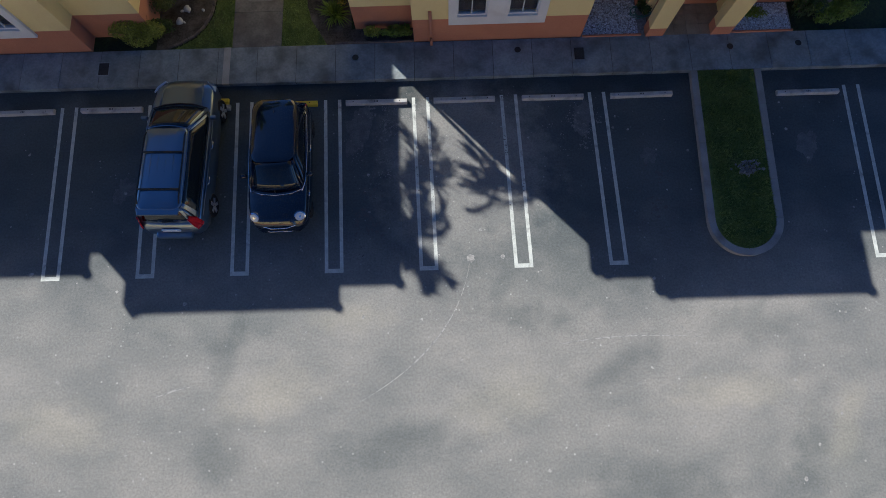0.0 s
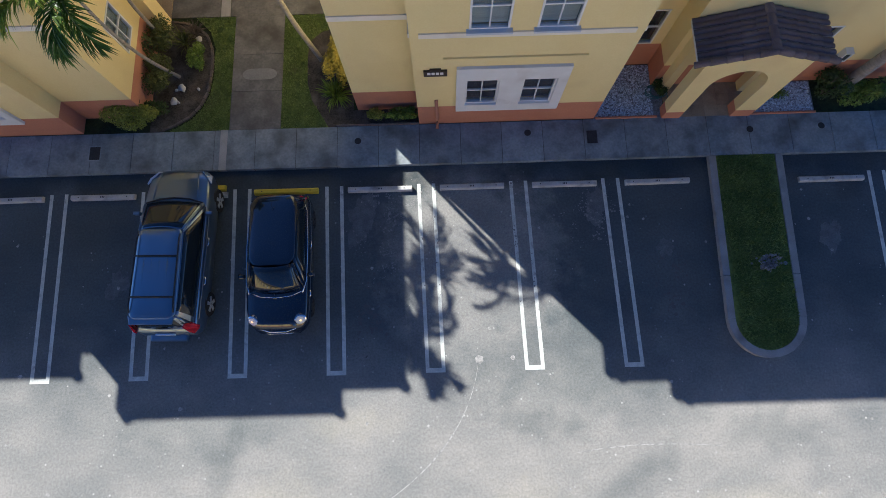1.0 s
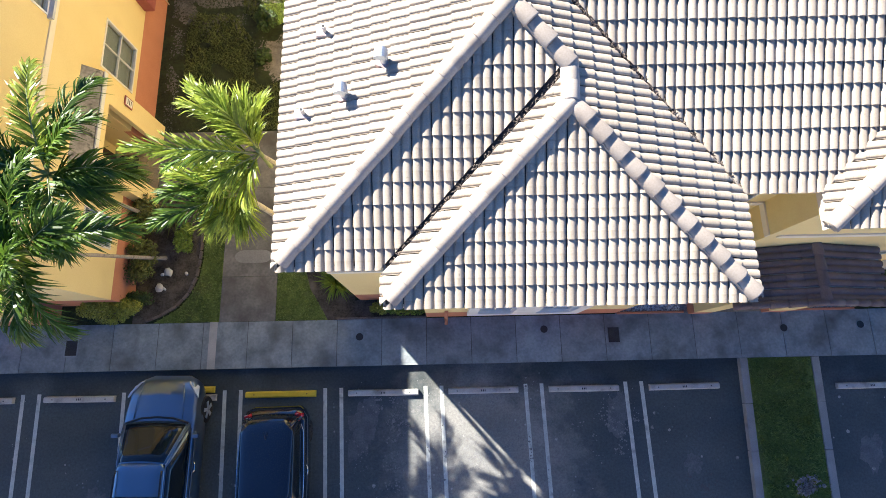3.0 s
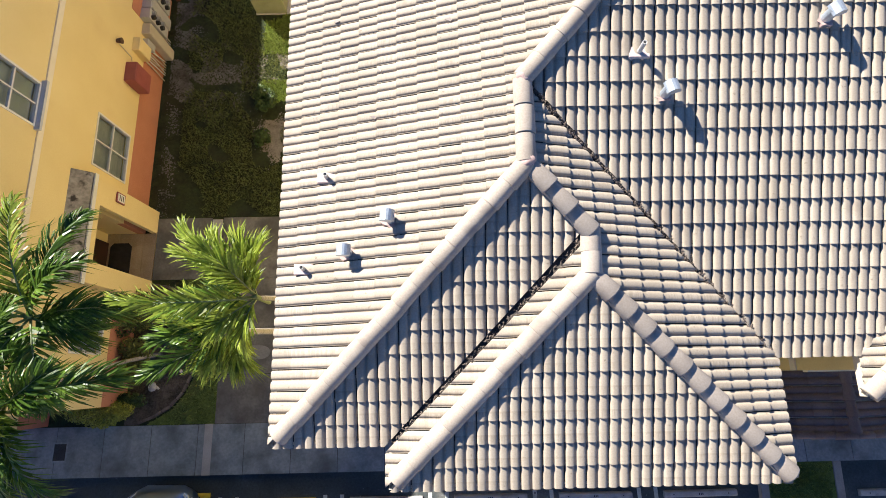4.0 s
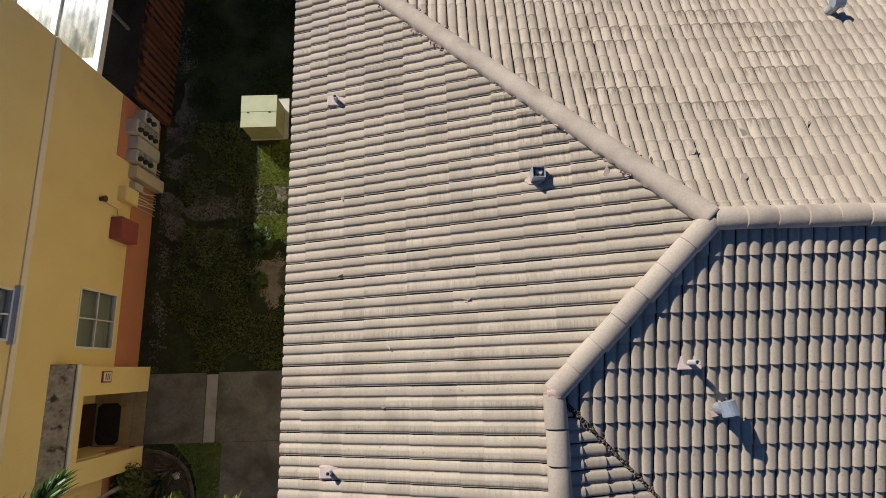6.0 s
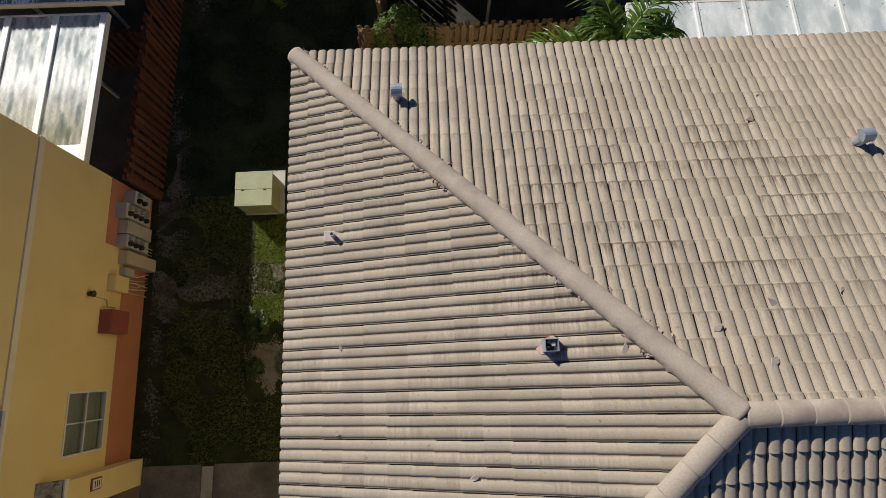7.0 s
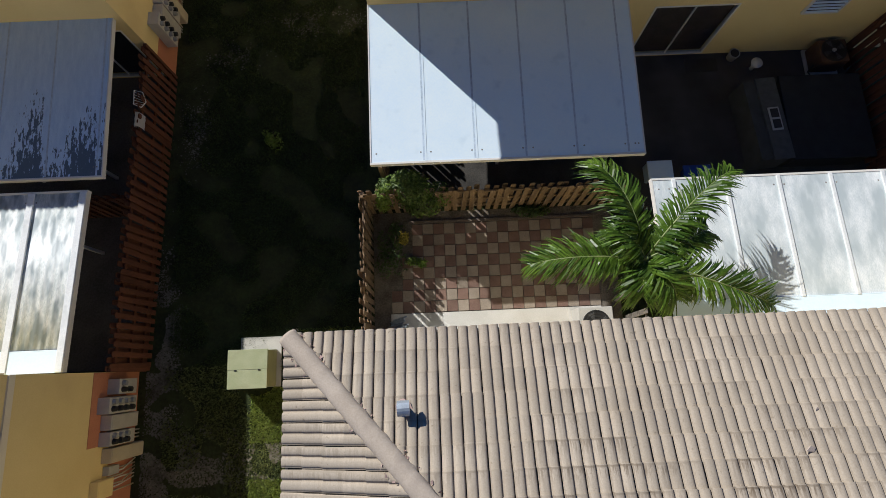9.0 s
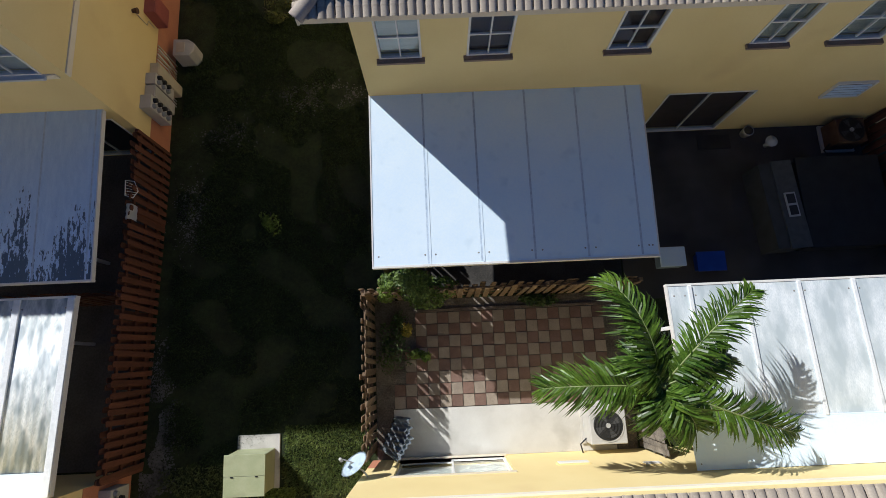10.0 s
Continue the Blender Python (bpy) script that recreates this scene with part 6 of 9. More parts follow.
def slider():
    t = thing("sliding_door", "white framed sliding glass door in the sunlit wall", "door", kind="structure")
    for k, (a, b_, o) in enumerate(((-1.4, -0.05, 0.0), (-0.1, 1.25, 0.045))):
        bm = B()
        for c in ((a, a + 0.05, 0.3, 2.35), (b_ - 0.05, b_, 0.3, 2.35), (a + 0.05, b_ - 0.05, 0.3, 0.38), (a + 0.05, b_ - 0.05, 2.28, 2.35)):
            box(bm, c[0], c[1], 19.83 + o, 19.87 + o, c[2], c[3])
        fr = part("sash", bm, TRIM, t)
        bm = B()
        box(bm, a + 0.05, b_ - 0.05, 19.845 + o, 19.853 + o, 0.38, 2.28)
        part("pane", bm, GLASS, fr).visible_shadow = False
    bm = B()
    box(bm, -1.45, 1.30, 19.95, 19.985, 2.35, 2.40)
    box(bm, -1.45, 1.30, 19.8, 20.0, 0.24, 0.3)
    part("frame", bm, CREAM_FRAME, t)
    bm = B()
    box(bm, -1.4, 1.25, 19.76, 19.765, 0.3, 2.35)
    part("curtain", bm, BLIND, t)


slider()
for a, b_, z0 in ((2.3, 3.05, 1.6), (4.1, 4.5, 2.1)):
    t = thing("wall_vent", "small cream louvred vent in the sunlit wall", "vent", "wall vents", at=(a, 19.95, z0))
    bm = B()
    box(bm, 0, b_ - a, 0, 0.03, 0, 0.28)
    part("frame", bm, STUCCO, t)
    for k in range(4):
        bm = B()
        box(bm, 0.03, b_ - a - 0.03, 0.03, 0.05, 0.03 + 0.06 * k, 0.06 + 0.06 * k)
        part("slat", bm, TRIM, t)

# the condenser
def condenser(x0, x1, y0, y1, z0, h, label, enamel=None):
    t = thing("air_conditioner", label, "air conditioner", "air conditioners", at=((x0 + x1) / 2, (y0 + y1) / 2, z0))
    w, d = (x1 - x0) / 2, (y1 - y0) / 2
    bm = B()
    box(bm, -w, w, -d, d, 0.05, h)
    part("casing", bm, enamel or GREY_BOX, t, bevel=0.02)
    bm = B()
    tube(bm, [(0.0, 0.0, h), (0.0, 0.0, h + 0.004)], 0.36, 32)
    part("fan_well", bm, DARK, t)
    for k in range(4):
        bm = B()
        a = 1.5708 * k + 0.4
        prism(bm, [(0.05 * math.cos(a), 0.05 * math.sin(a)), (0.31 * math.cos(a - 0.25), 0.31 * math.sin(a - 0.25)), (0.32 * math.cos(a + 0.3), 0.32 * math.sin(a + 0.3))], h + 0.006, h + 0.012)
        part("blade", bm, material("fan_blade", (0.05, 0.05, 0.05), (0.09, 0.09, 0.09), 0.5) if not bpy.data.materials.get("fan_blade") else bpy.data.materials["fan_blade"], t)
    bm = B()
    tube(bm, [(0, 0, h), (0, 0, h + 0.03)], 0.06, 14)
    part("hub", bm, GREY_BOX, t)
    for r in (0.12, 0.2, 0.28, 0.355):
        bm = B()
        pts = [(r * math.cos(6.2832 * k / 28), r * math.sin(6.2832 * k / 28), h + 0.035) for k in range(29)]
        tube(bm, pts, 0.005, 5, cap=False)
        part("guard_ring", bm, DARK, t)
    for a in range(8):
        bm = B()
        c, s = math.cos(0.7854 * a), math.sin(0.7854 * a)
        tube(bm, [(0.05 * c, 0.05 * s, h + 0.037), (0.37 * c, 0.37 * s, h + 0.02)], 0.004, 5)
        part("guard_wire", bm, DARK, t)
    bm = B()
    box(bm, -w - 0.06, w + 0.06, -d - 0.06, d + 0.06, -0.04, 0.05)
    part("pad", bm, PALE_CONCRETE, t)
    bm = B()
    tube(bm, [(-w, -d + 0.1, 0.3), (-w - 0.14, -d - 0.05, 0.2), (-w - 0.1, -d - 0.28, 0.25)], 0.02, 8)
    part("line_set", bm, DARK, t, smooth=True)


condenser(3.35, 4.25, 20.2, 21.08, 0.16, 0.75, "grey air-conditioner condenser with round fan guard on the slab")

# weathered board panel between the two back gardens
panel = thing("board_panel", "weathered grey-brown panel of upright fence boards", "fence panel", at=(4.80, 19.98, LAWN_Z))
for k in range(6):
    bm = B()
    box(bm, -0.012, 0.012, -0.066, 0.066, 0.02 + random.uniform(0, 0.03), 1.74 + random.uniform(-0.03, 0.03))
    b_ = part("board", bm, WOOD_GREY, panel, bevel=0.004)
    b_.location = (random.uniform(-0.006, 0.006), 0.09 + 0.148 * k, 0)
    b_.rotation_euler = (random.gauss(0, 0.012), random.gauss(0, 0.01), 0)
for z in (0.3, 0.9, 1.5):
    bm = B()
    box(bm, 0.016, 0.05, 0.0, 0.92, z - 0.04, z + 0.04)
    part("rail", bm, WOOD_GREY, panel)

# satellite dish on the back corner
dish = thing("satellite_dish", "white oval satellite dish on a bent arm", "satellite dish", at=(-1.95, 19.97, 2.35))
bm = B()
rings = []
for k in range(7):
    r = 0.33 * k / 6
    rings.append([bm.verts.new((0.8 * r * math.cos(6.2832 * j / 24), r * math.sin(6.2832 * j / 24), 0.5 * r * r)) for j in range(24)] if k else [bm.verts.new((0, 0, 0))])
for k in range(6):
    for j in range(24):
        if k == 0:
            bm.faces.new((rings[0][0], rings[1][j], rings[1][(j + 1) % 24]))
        else:
            bm.faces.new((rings[k][j], rings[k + 1][j], rings[k + 1][(j + 1) % 24], rings[k][(j + 1) % 24]))
bmesh.ops.solidify(bm, geom=list(bm.faces), thickness=0.012)
d = part("reflector", bm, METAL_WHITE, dish, smooth=True)
d.matrix_basis = pose(-0.24, 0.28, 0.12, 0, 0, -25) @ pose(0, 0, 0, -28, -50, 0)
bm = B()
tube(bm, [(0, 0, -0.1), (-0.1, 0.12, -0.1), (-0.2, 0.24, 0.08)], 0.022, 8)
part("mast", bm, GREY_BOX, dish)
bm = B()
tube(bm, [(-0.24, 0.30, 0.0), (-0.5, 0.42, 0.14), (-0.55, 0.44, 0.24)], 0.014, 8)
part("feed_arm", bm, GREY_BOX, dish)
bm = B()
tube(bm, [(-0.55, 0.44, 0.2), (-0.50, 0.42, 0.3)], 0.035, 10)
part("receiver", bm, GREY_BOX, dish)

# leaning corrugated scraps by the fence
scrap = thing("corrugated_sheet", "bluish corrugated metal sheets leaning at the fence", "metal sheet", at=(-1.72, 20.22, 0.14))
for k in range(3):
    bm = B()
    n_ = 22
    lo = [bm.verts.new((0.66 * i / n_, 0.025 * math.sin(i * 1.4), 0)) for i in range(n_ + 1)]
    hi = [bm.verts.new((0.66 * i / n_, 0.025 * math.sin(i * 1.4), 1.35 - 0.1 * k)) for i in range(n_ + 1)]
    for i in range(n_):
        bm.faces.new((lo[i], lo[i + 1], hi[i + 1], hi[i]))
    bmesh.ops.solidify(bm, geom=list(bm.faces), thickness=0.004)
    s = part("sheet", bm, GALV, scrap)
    s.matrix_basis = pose(-0.22 + 0.08 * k, 0.0 + 0.10 * k, 0, 24, 10, 55 + 8 * k)

# green utility cabinet
cab = thing("utility_cabinet", "pale green metal utility cabinet on a concrete pad", "utility cabinet", at=(-5.12, 19.9, LAWN_Z))
bm = B()
box(bm, -0.50, 0.60, -0.50, 0.82, -0.04, 0.04)
part("pad", bm, PALE_CONCRETE, cab, bevel=0.01)
bm = B()
v = [bm.verts.new(p) for p in ((-0.48, -0.47, 0.04), (0.48, -0.47, 0.04), (0.48, 0.48, 0.04), (-0.48, 0.48, 0.04), (-0.485, -0.47, 0.84), (0.485, -0.47, 0.84), (0.485, 0.44, 0.85), (-0.485, 0.44, 0.85))]
for f in ((3, 2, 1, 0), (4, 5, 6, 7), (0, 1, 5, 4), (1, 2, 6, 5), (2, 3, 7, 6), (3, 0, 4, 7)):
    bm.faces.new([v[i] for i in f])
part("body", bm, GREEN_PAINT, cab, bevel=0.02)
bm = B()
v = [bm.verts.new(p) for p in ((-0.505, -0.03, 0.852), (0.505, -0.03, 0.852), (0.505, 0.47, 0.858), (-0.505, 0.47, 0.858), (-0.505, -0.03, 0.878), (0.505, -0.03, 0.878), (0.505, 0.47, 0.884), (-0.505, 0.47, 0.884))]
for f in ((3, 2, 1, 0), (4, 5, 6, 7), (0, 1, 5, 4), (1, 2, 6, 5), (2, 3, 7, 6), (3, 0, 4, 7)):
    bm.faces.new([v[i] for i in f])
part("lid", bm, GREEN_PAINT, cab, bevel=0.006)
bm = B()
box(bm, -0.50, 0.50, -0.5, -0.036, 0.851, 0.872)
part("front_lid", bm, GREEN_PAINT, cab, bevel=0.006)
for s in (-0.3, 0.3):
    bm = B()
    box(bm, s - 0.03, s + 0.03, -0.06, -0.035, 0.872, 0.888)
    part("hinge", bm, DARK, cab)

# ---- electric meters and boxes on the left wall, and on its mirror image beyond ----
def meter_bank(f, own_wall, full=True, wx=-2.262):
    def out(bm, y0, y1, d, z0, z1, d0=0.0):
        fbox(bm, f, wx - d0, wx - d, y0, y1, z0, z1)
    if full:
        bm = B()
        out(bm, 18.25, 19.94, 0.012, 1.17, 2.0)
        part("base_panel", bm, TERRACOTTA, own_wall)
    for y0, y1, z0, z1, d, rows in ((19.42, 19.78, 0.72, 1.45, 0.30, 2), (18.98, 19.36, 0.68, 1.78, 0.30, 4), (18.24, 18.56, 0.62, 1.62, 0.28, 3)):
        if rows == 2 and not full:
            continue
        t = thing("meter_bank", "grey metal cabinet with round electric meters on the wall", "meter cabinet", "meter cabinets")
        bm = B()
        out(bm, y0, y1, d, z0, z1)
        part("cabinet", bm, GREY_BOX, t, bevel=0.01)
        for k in range(rows):
            for j in (0.30, 0.72):
                if rows == 2 and j > 0.5 and k:
                    continue
                zc, yc = z1 - 0.14 - 0.24 * k, y0 + (y1 - y0) * j
                a, b_ = f(wx - d, yc), f(wx - d - 0.09, yc)
                bm = B()
                tube(bm, [(a[0], a[1], zc), (b_[0], b_[1], zc)], [0.068, 0.06], 14)
                part("meter", bm, DARK if j < 0.5 else METER_GLASS, t)
    for y0, y1, z0, z1, d, mat, lab in ((18.60, 18.95, 0.5, 1.6, 0.27, GREY_BOX, "plain grey metal switch cabinet on the wall"), (17.84, 18.18, 0.05, 1.45, 0.24, CREAM_BOX, "cream metal utility cabinet on the wall"), (17.55, 17.76, 0.95, 1.35, 0.16, GREY_BOX, "small grey junction box on the wall"), (17.1, 17.5, 1.2, 1.78, 0.2, STUCCO, "box painted the yellow of the wall"), (16.06, 16.62, 1.22, 1.95, 0.30, RED_BOX, "maroon metal box on the yellow wall")):
        if not full and y1 < 17.8 and mat is not RED_BOX:
            continue
        t = thing("wall_box", lab, "utility box", "wall boxes")
        bm = B()
        out(bm, y0, y1, d, z0, z1)
        part("body", bm, mat, t, bevel=0.012)
        bm = B()
        out(bm, y0 + 0.02, y1 - 0.02, d + 0.012, z0 + 0.03, z1 - 0.03, d0=d + 0.001)
        part("cover", bm, mat, t, bevel=0.004)
    t = thing("conduit_run", "pale pipes and cables running down the wall", "conduit")
    for k in range(7):
        y = 17.15 + 0.085 * k
        a = [f(wx - 0.05, y), f(wx - 0.06 - 0.02 * (k % 3), y + 0.03 * (k % 2)), f(wx - 0.05, y + 0.1 * (k % 3))]
        bm = B()
        tube(bm, [(*a[0], 1.2), (*a[1], 0.7), (*a[2], 0.1)], 0.018, 6)
        part("pipe", bm, TRIM if k % 2 else CREAM_BOX, t, smooth=True)
    for k in range(3):
        y = 18.3 + 0.09 * k
        a = f(wx - 0.1, y)
        bm = B()
        tube(bm, [(*a, 0.7), (*a, 0.1)], 0.02, 6)
        part("pipe", bm, GREY_BOX, t, smooth=True)
    t = thing("wall_lamp", "small dark bulkhead lamp with a cable on the wall", "wall lamp")
    a, b_ = f(wx, 16.93), f(wx - 0.14, 16.93)
    bm = B()
    tube(bm, [(*a, 2.42), (*b_, 2.42)], [0.05, 0.08], 12)
    part("lamp_head", bm, RUST, t)
    c0, c1, c2 = f(wx - 0.015, 16.9), f(wx - 0.015, 16.88), f(wx - 0.015, 16.72)
    bm = B()
    tube(bm, [(*c0, 2.35), (*c1, 1.75), (*c2, 1.7), (*c2, 1.4)], 0.012, 6)
    part("cable", bm, CREAM_BOX, t)


METER_GLASS = shiny("meter_glass", (0.35, 0.36, 0.36), 0.1)
CREAM_BOX = material("cream_enamel", (0.50, 0.44, 0.32), (0.60, 0.54, 0.41), 0.6, scale=4, fine=40, bump=0.05)
RUST = material("rusty_metal", (0.07, 0.035, 0.02), (0.16, 0.09, 0.05), 0.8)
meter_bank(fl, left)
meter_bank(ff, farleft, False, -2.662)
pedestal = thing("utility_pedestal", "pale six-sided utility pedestal with a tan cover", "utility pedestal", at=(-7.42, 31.72, LAWN_Z))
bm = B()
prism(bm, [(-0.30, -0.26), (0.16, -0.26), (0.30, -0.10), (0.30, 0.14), (0.12, 0.26), (-0.30, 0.26)], -0.03, lambda x, y: 0.62 - 0.22 * max(0.0, x))
part("cabinet", bm, GREY_BOX, pedestal, bevel=0.02)
bm = B()
box(bm, -0.20, 0.04, -0.17, 0.14, 0.605, 0.635)
part("cover", bm, CREAM_BOX, pedestal, "tan cover plate", bevel=0.006)

# side entrance of the left building
LEDGE = material("mildewed_ledge", (0.20, 0.185, 0.16), (0.42, 0.39, 0.34), 0.9, scale=4, fine=14, bump=0.3, stain=(0.05, 0.045, 0.04), stain_scale=5.0, stain_at=(0.56, 0.68))
se = thing("side_porch", "yellow side porch with a weathered flat top", "porch", kind="structure")
bm = B()
wall_boxes(bm, fl, "x", -2.60, 0.14, 10.45, 12.95, 0.0, 3.0, [(10.95, 12.32, 0.16, 2.70)])
part("front_wall", bm, STUCCO, se)
for y in (10.45, 12.83):
    bm = B()
    fbox(bm, fl, -2.46, -2.262, y, y + 0.12, 0.0, 3.0)
    part("side_wall", bm, STUCCO, se)
bm = B()
lo, hi = fl(-2.58, 10.4), fl(-2.262, 13.0)
prism(bm, [(hi[0], lo[1]), (lo[0], lo[1]), (lo[0], hi[1]), (hi[0], hi[1])], lambda x, y: 3.36 - 0.95 * (x - hi[0]) - 0.06, lambda x, y: 3.36 - 0.95 * (x - hi[0]))
part("sloped_top", bm, LEDGE, se, "mildewed grey sloping ledge")
bm = B()
fbox(bm, fl, -2.635, -2.602, 10.4, 13.0, 2.92, 3.04)
part("coping", bm, TRIM, se)
bm = B()
fbox(bm, fl, -1.30, -1.245, 11.0, 12.05, 0.175, 2.25)
part("door", bm, material("dark_brown_door", (0.03, 0.015, 0.01), (0.06, 0.03, 0.02), 0.5), se, "dark brown door")
bm = B()
fbox(bm, fl, -1.24, -1.10, 10.80, 12.47, 0.0, 2.85)
part("back_wall", bm, STUCCO, se)
for y0, y1 in ((10.80, 10.95), (12.32, 12.47)):
    bm = B()
    fbox(bm, fl, -2.055, -1.242, y0, y1, 0.0, 2.85)
    part("side_wall", bm, STUCCO, se)
bm = B()
fbox(bm, fl, -2.055, -1.242, 10.952, 12.318, 2.70, 2.85)
part("recess_ceiling", bm, STUCCO, se)
PORCH_TILE = material("porch_floor_tile", (0.30, 0.24, 0.16), (0.42, 0.34, 0.24), 0.7, scale=3, fine=30, bump=0.1, spread=0.08)
for i in range(4):
    for j in range(4):
        bm = B()
        x0, y0 = -2.60 + 0.339 * i, 10.955 + 0.341 * j
        fbox(bm, fl, x0, x0 + 0.333, y0, y0 + 0.335, 0.05, 0.172)
        part("floor_tile", bm, PORCH_TILE, se)
mat_ = thing("door_mat", "black door mat with cut corners before the door", "door mat", at=(*fl(-1.66, 11.52), 0.172))
bm = B()
prism(bm, [(-0.30, -0.42), (-0.20, -0.52), (0.20, -0.52), (0.30, -0.42), (0.30, 0.42), (0.20, 0.52), (-0.20, 0.52), (-0.30, 0.42)], 0.0, 0.018)
part("mat_top", bm, material("black_mat", (0.012, 0.012, 0.014), (0.03, 0.03, 0.034), 0.95, scale=8, fine=80, bump=0.6), mat_, bevel=0.004)

# things hung on the red fence
hang = thing("wire_rack", "white wire rack hanging on the stained fence", "rack", at=(-7.9, 27.0, 1.86))
bm = B()
tube(bm, [(0, -0.22, -0.1), (-0.12, -0.2, 0.05), (-0.14, 0.2, 0.05), (0, 0.22, -0.1), (0.03, 0.0, -0.24), (0, -0.22, -0.1)], 0.014, 6)
part("loop", bm, TRIM, hang)
for k in range(5):
    bm = B()
    y = -0.16 + 0.08 * k
    tube(bm, [(-0.13, y, 0.05), (0.02, y * 0.7, -0.18)], 0.006, 5)
    part("wire", bm, TRIM, hang)
cloth = thing("hung_cloth", "whitish cloth hung over the stained fence", "cloth", at=(-7.96, 26.4, 1.84))
bm = B()
g = [[bm.verts.new((-0.11 + 0.22 * i / 8, -0.2 + 0.4 * j / 8 + 0.02 * math.sin(i * 1.3), 0.07 * math.cos((i - 4) * 0.5) + 0.012 * math.sin(j * 1.9) - 0.05 * abs(i - 4))) for j in range(9)] for i in range(9)]
for i in range(8):
    for j in range(8):
        bm.faces.new((g[i][j], g[i + 1][j], g[i + 1][j + 1], g[i][j + 1]))
bmesh.ops.solidify(bm, geom=list(bm.faces), thickness=0.012)
part("cloth", bm, TRIM, cloth, smooth=True)

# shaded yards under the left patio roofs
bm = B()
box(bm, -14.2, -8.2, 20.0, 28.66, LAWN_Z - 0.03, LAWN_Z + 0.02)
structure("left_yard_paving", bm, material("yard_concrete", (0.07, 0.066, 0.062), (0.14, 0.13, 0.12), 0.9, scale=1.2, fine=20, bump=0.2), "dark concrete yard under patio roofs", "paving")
fence((-14.2, 24.34), (-8.25, 24.34), 1.6, WOOD_RED, "reddish stained wooden fence between the covered yards")

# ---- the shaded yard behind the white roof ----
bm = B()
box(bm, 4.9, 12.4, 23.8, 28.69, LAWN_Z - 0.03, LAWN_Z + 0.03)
# concrete colour lowered to stand in for the yard's deep shade
structure("yard_paving", bm, material("shade_darkened_concrete", (0.035, 0.033, 0.031), (0.085, 0.08, 0.075), 0.9, scale=1.2, fine=40, bump=0.2, stain=(0.05, 0.047, 0.043), stain_scale=0.8), "stained concrete yard, coloured dark as in deep shade", "paving")
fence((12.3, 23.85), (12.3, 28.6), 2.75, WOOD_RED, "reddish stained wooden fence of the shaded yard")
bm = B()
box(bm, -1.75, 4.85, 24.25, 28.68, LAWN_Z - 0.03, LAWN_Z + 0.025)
# near-black colour paints in the shade beneath the white roof
structure("covered_paving", bm, material("shaded_paving", (0.03, 0.028, 0.025), (0.075, 0.07, 0.062), 0.95, scale=2, fine=30, bump=0.4), "concrete under the white patio roof, coloured dark as in shade", "paving")
# unseen fence, added to keep low sun off the covered paving
fence((-1.56, 24.75), (-1.56, 28.6), 1.95, WOOD, "unseen brown wooden fence added under the white roof to block sun")
bar = thing("outdoor_counter", "grey outdoor kitchen counter with a small grill", "counter", at=(9.12, 26.08, LAWN_Z + 0.03))
bm = B()
box(bm, -0.42, 0.40, -1.18, 1.18, 0, 0.80)
part("base", bm, material("counter_render", (0.045, 0.048, 0.046), (0.075, 0.08, 0.077), 0.9), bar)
bm = B()
box(bm, -0.10, 0.46, -1.22, 1.22, 0.80, 0.86)
part("worktop", bm, material("dark_worktop", (0.055, 0.060, 0.058), (0.10, 0.105, 0.10), 0.6, scale=6), bar, bevel=0.012)
bm = B()
box(bm, 0.02, 0.32, -0.38, 0.30, 0.862, 0.90)
part("grill", bm, GREY_BOX, bar, bevel=0.01)
for k in range(2):
    bm = B()
    box(bm, 0.06, 0.28, -0.33 + 0.32 * k, -0.07 + 0.32 * k, 0.901, 0.906)
    part("grate", bm, DARK, bar)
bar.rotation_euler.z = radians(4)
sofa = thing("storage_box", "large dark grey storage box in the shaded yard", "storage box", at=(10.85, 26.15, LAWN_Z + 0.03))
bm = B()
box(bm, -1.10, 1.10, -1.22, 1.22, 0, 0.66)
part("body", bm, DARK, sofa, bevel=0.03)
bm = B()
box(bm, -1.15, 1.15, -1.27, 1.27, 0.665, 0.74)
part("lid", bm, material("dark_lid", (0.014, 0.016, 0.018), (0.028, 0.031, 0.033), 0.8), sofa, bevel=0.02)
cool = thing("cooler", "pale blue and white cooler box in the yard", "cooler", at=(6.12, 24.86, LAWN_Z + 0.03))
bm = B()
box(bm, -0.33, 0.33, -0.25, 0.25, 0, 0.38)
part("body", bm, material("cooler_blue", (0.22, 0.30, 0.38), (0.28, 0.36, 0.44), 0.4), cool, bevel=0.03)
bm = B()
box(bm, -0.35, 0.35, -0.27, 0.27, 0.385, 0.46)
part("lid", bm, METAL_WHITE, cool, bevel=0.025)
tote = thing("blue_tote", "blue plastic tote beside the cooler", "plastic tote", at=(7.17, 24.70, LAWN_Z + 0.03))
bm = B()
v = box(bm, -0.36, 0.36, -0.24, 0.24, 0, 0.36)
for q in v[:4]:
    q.co.x *= 0.85
    q.co.y *= 0.85
part("tub", bm, material("blue_plastic", (0.01, 0.03, 0.22), (0.02, 0.05, 0.32), 0.35), tote, bevel=0.02)
bm = B()
box(bm, -0.39, 0.39, -0.27, 0.27, 0.362, 0.40)
part("lid", bm, material("blue_plastic_lid", (0.012, 0.04, 0.26), (0.02, 0.06, 0.36), 0.35), tote, bevel=0.012)
pot = thing("white_ornament", "small white scalloped garden ornament on the ground", "ornament", at=(9.44, 28.10, LAWN_Z + 0.03))
bm = B()
tube(bm, [(0, 0, 0), (0, 0, 0.1), (0, 0, 0.3), (0, 0, 0.34)], [0.06, 0.05, 0.16, 0.17], 12)
part("bowl", bm, TRIM, pot, smooth=True)
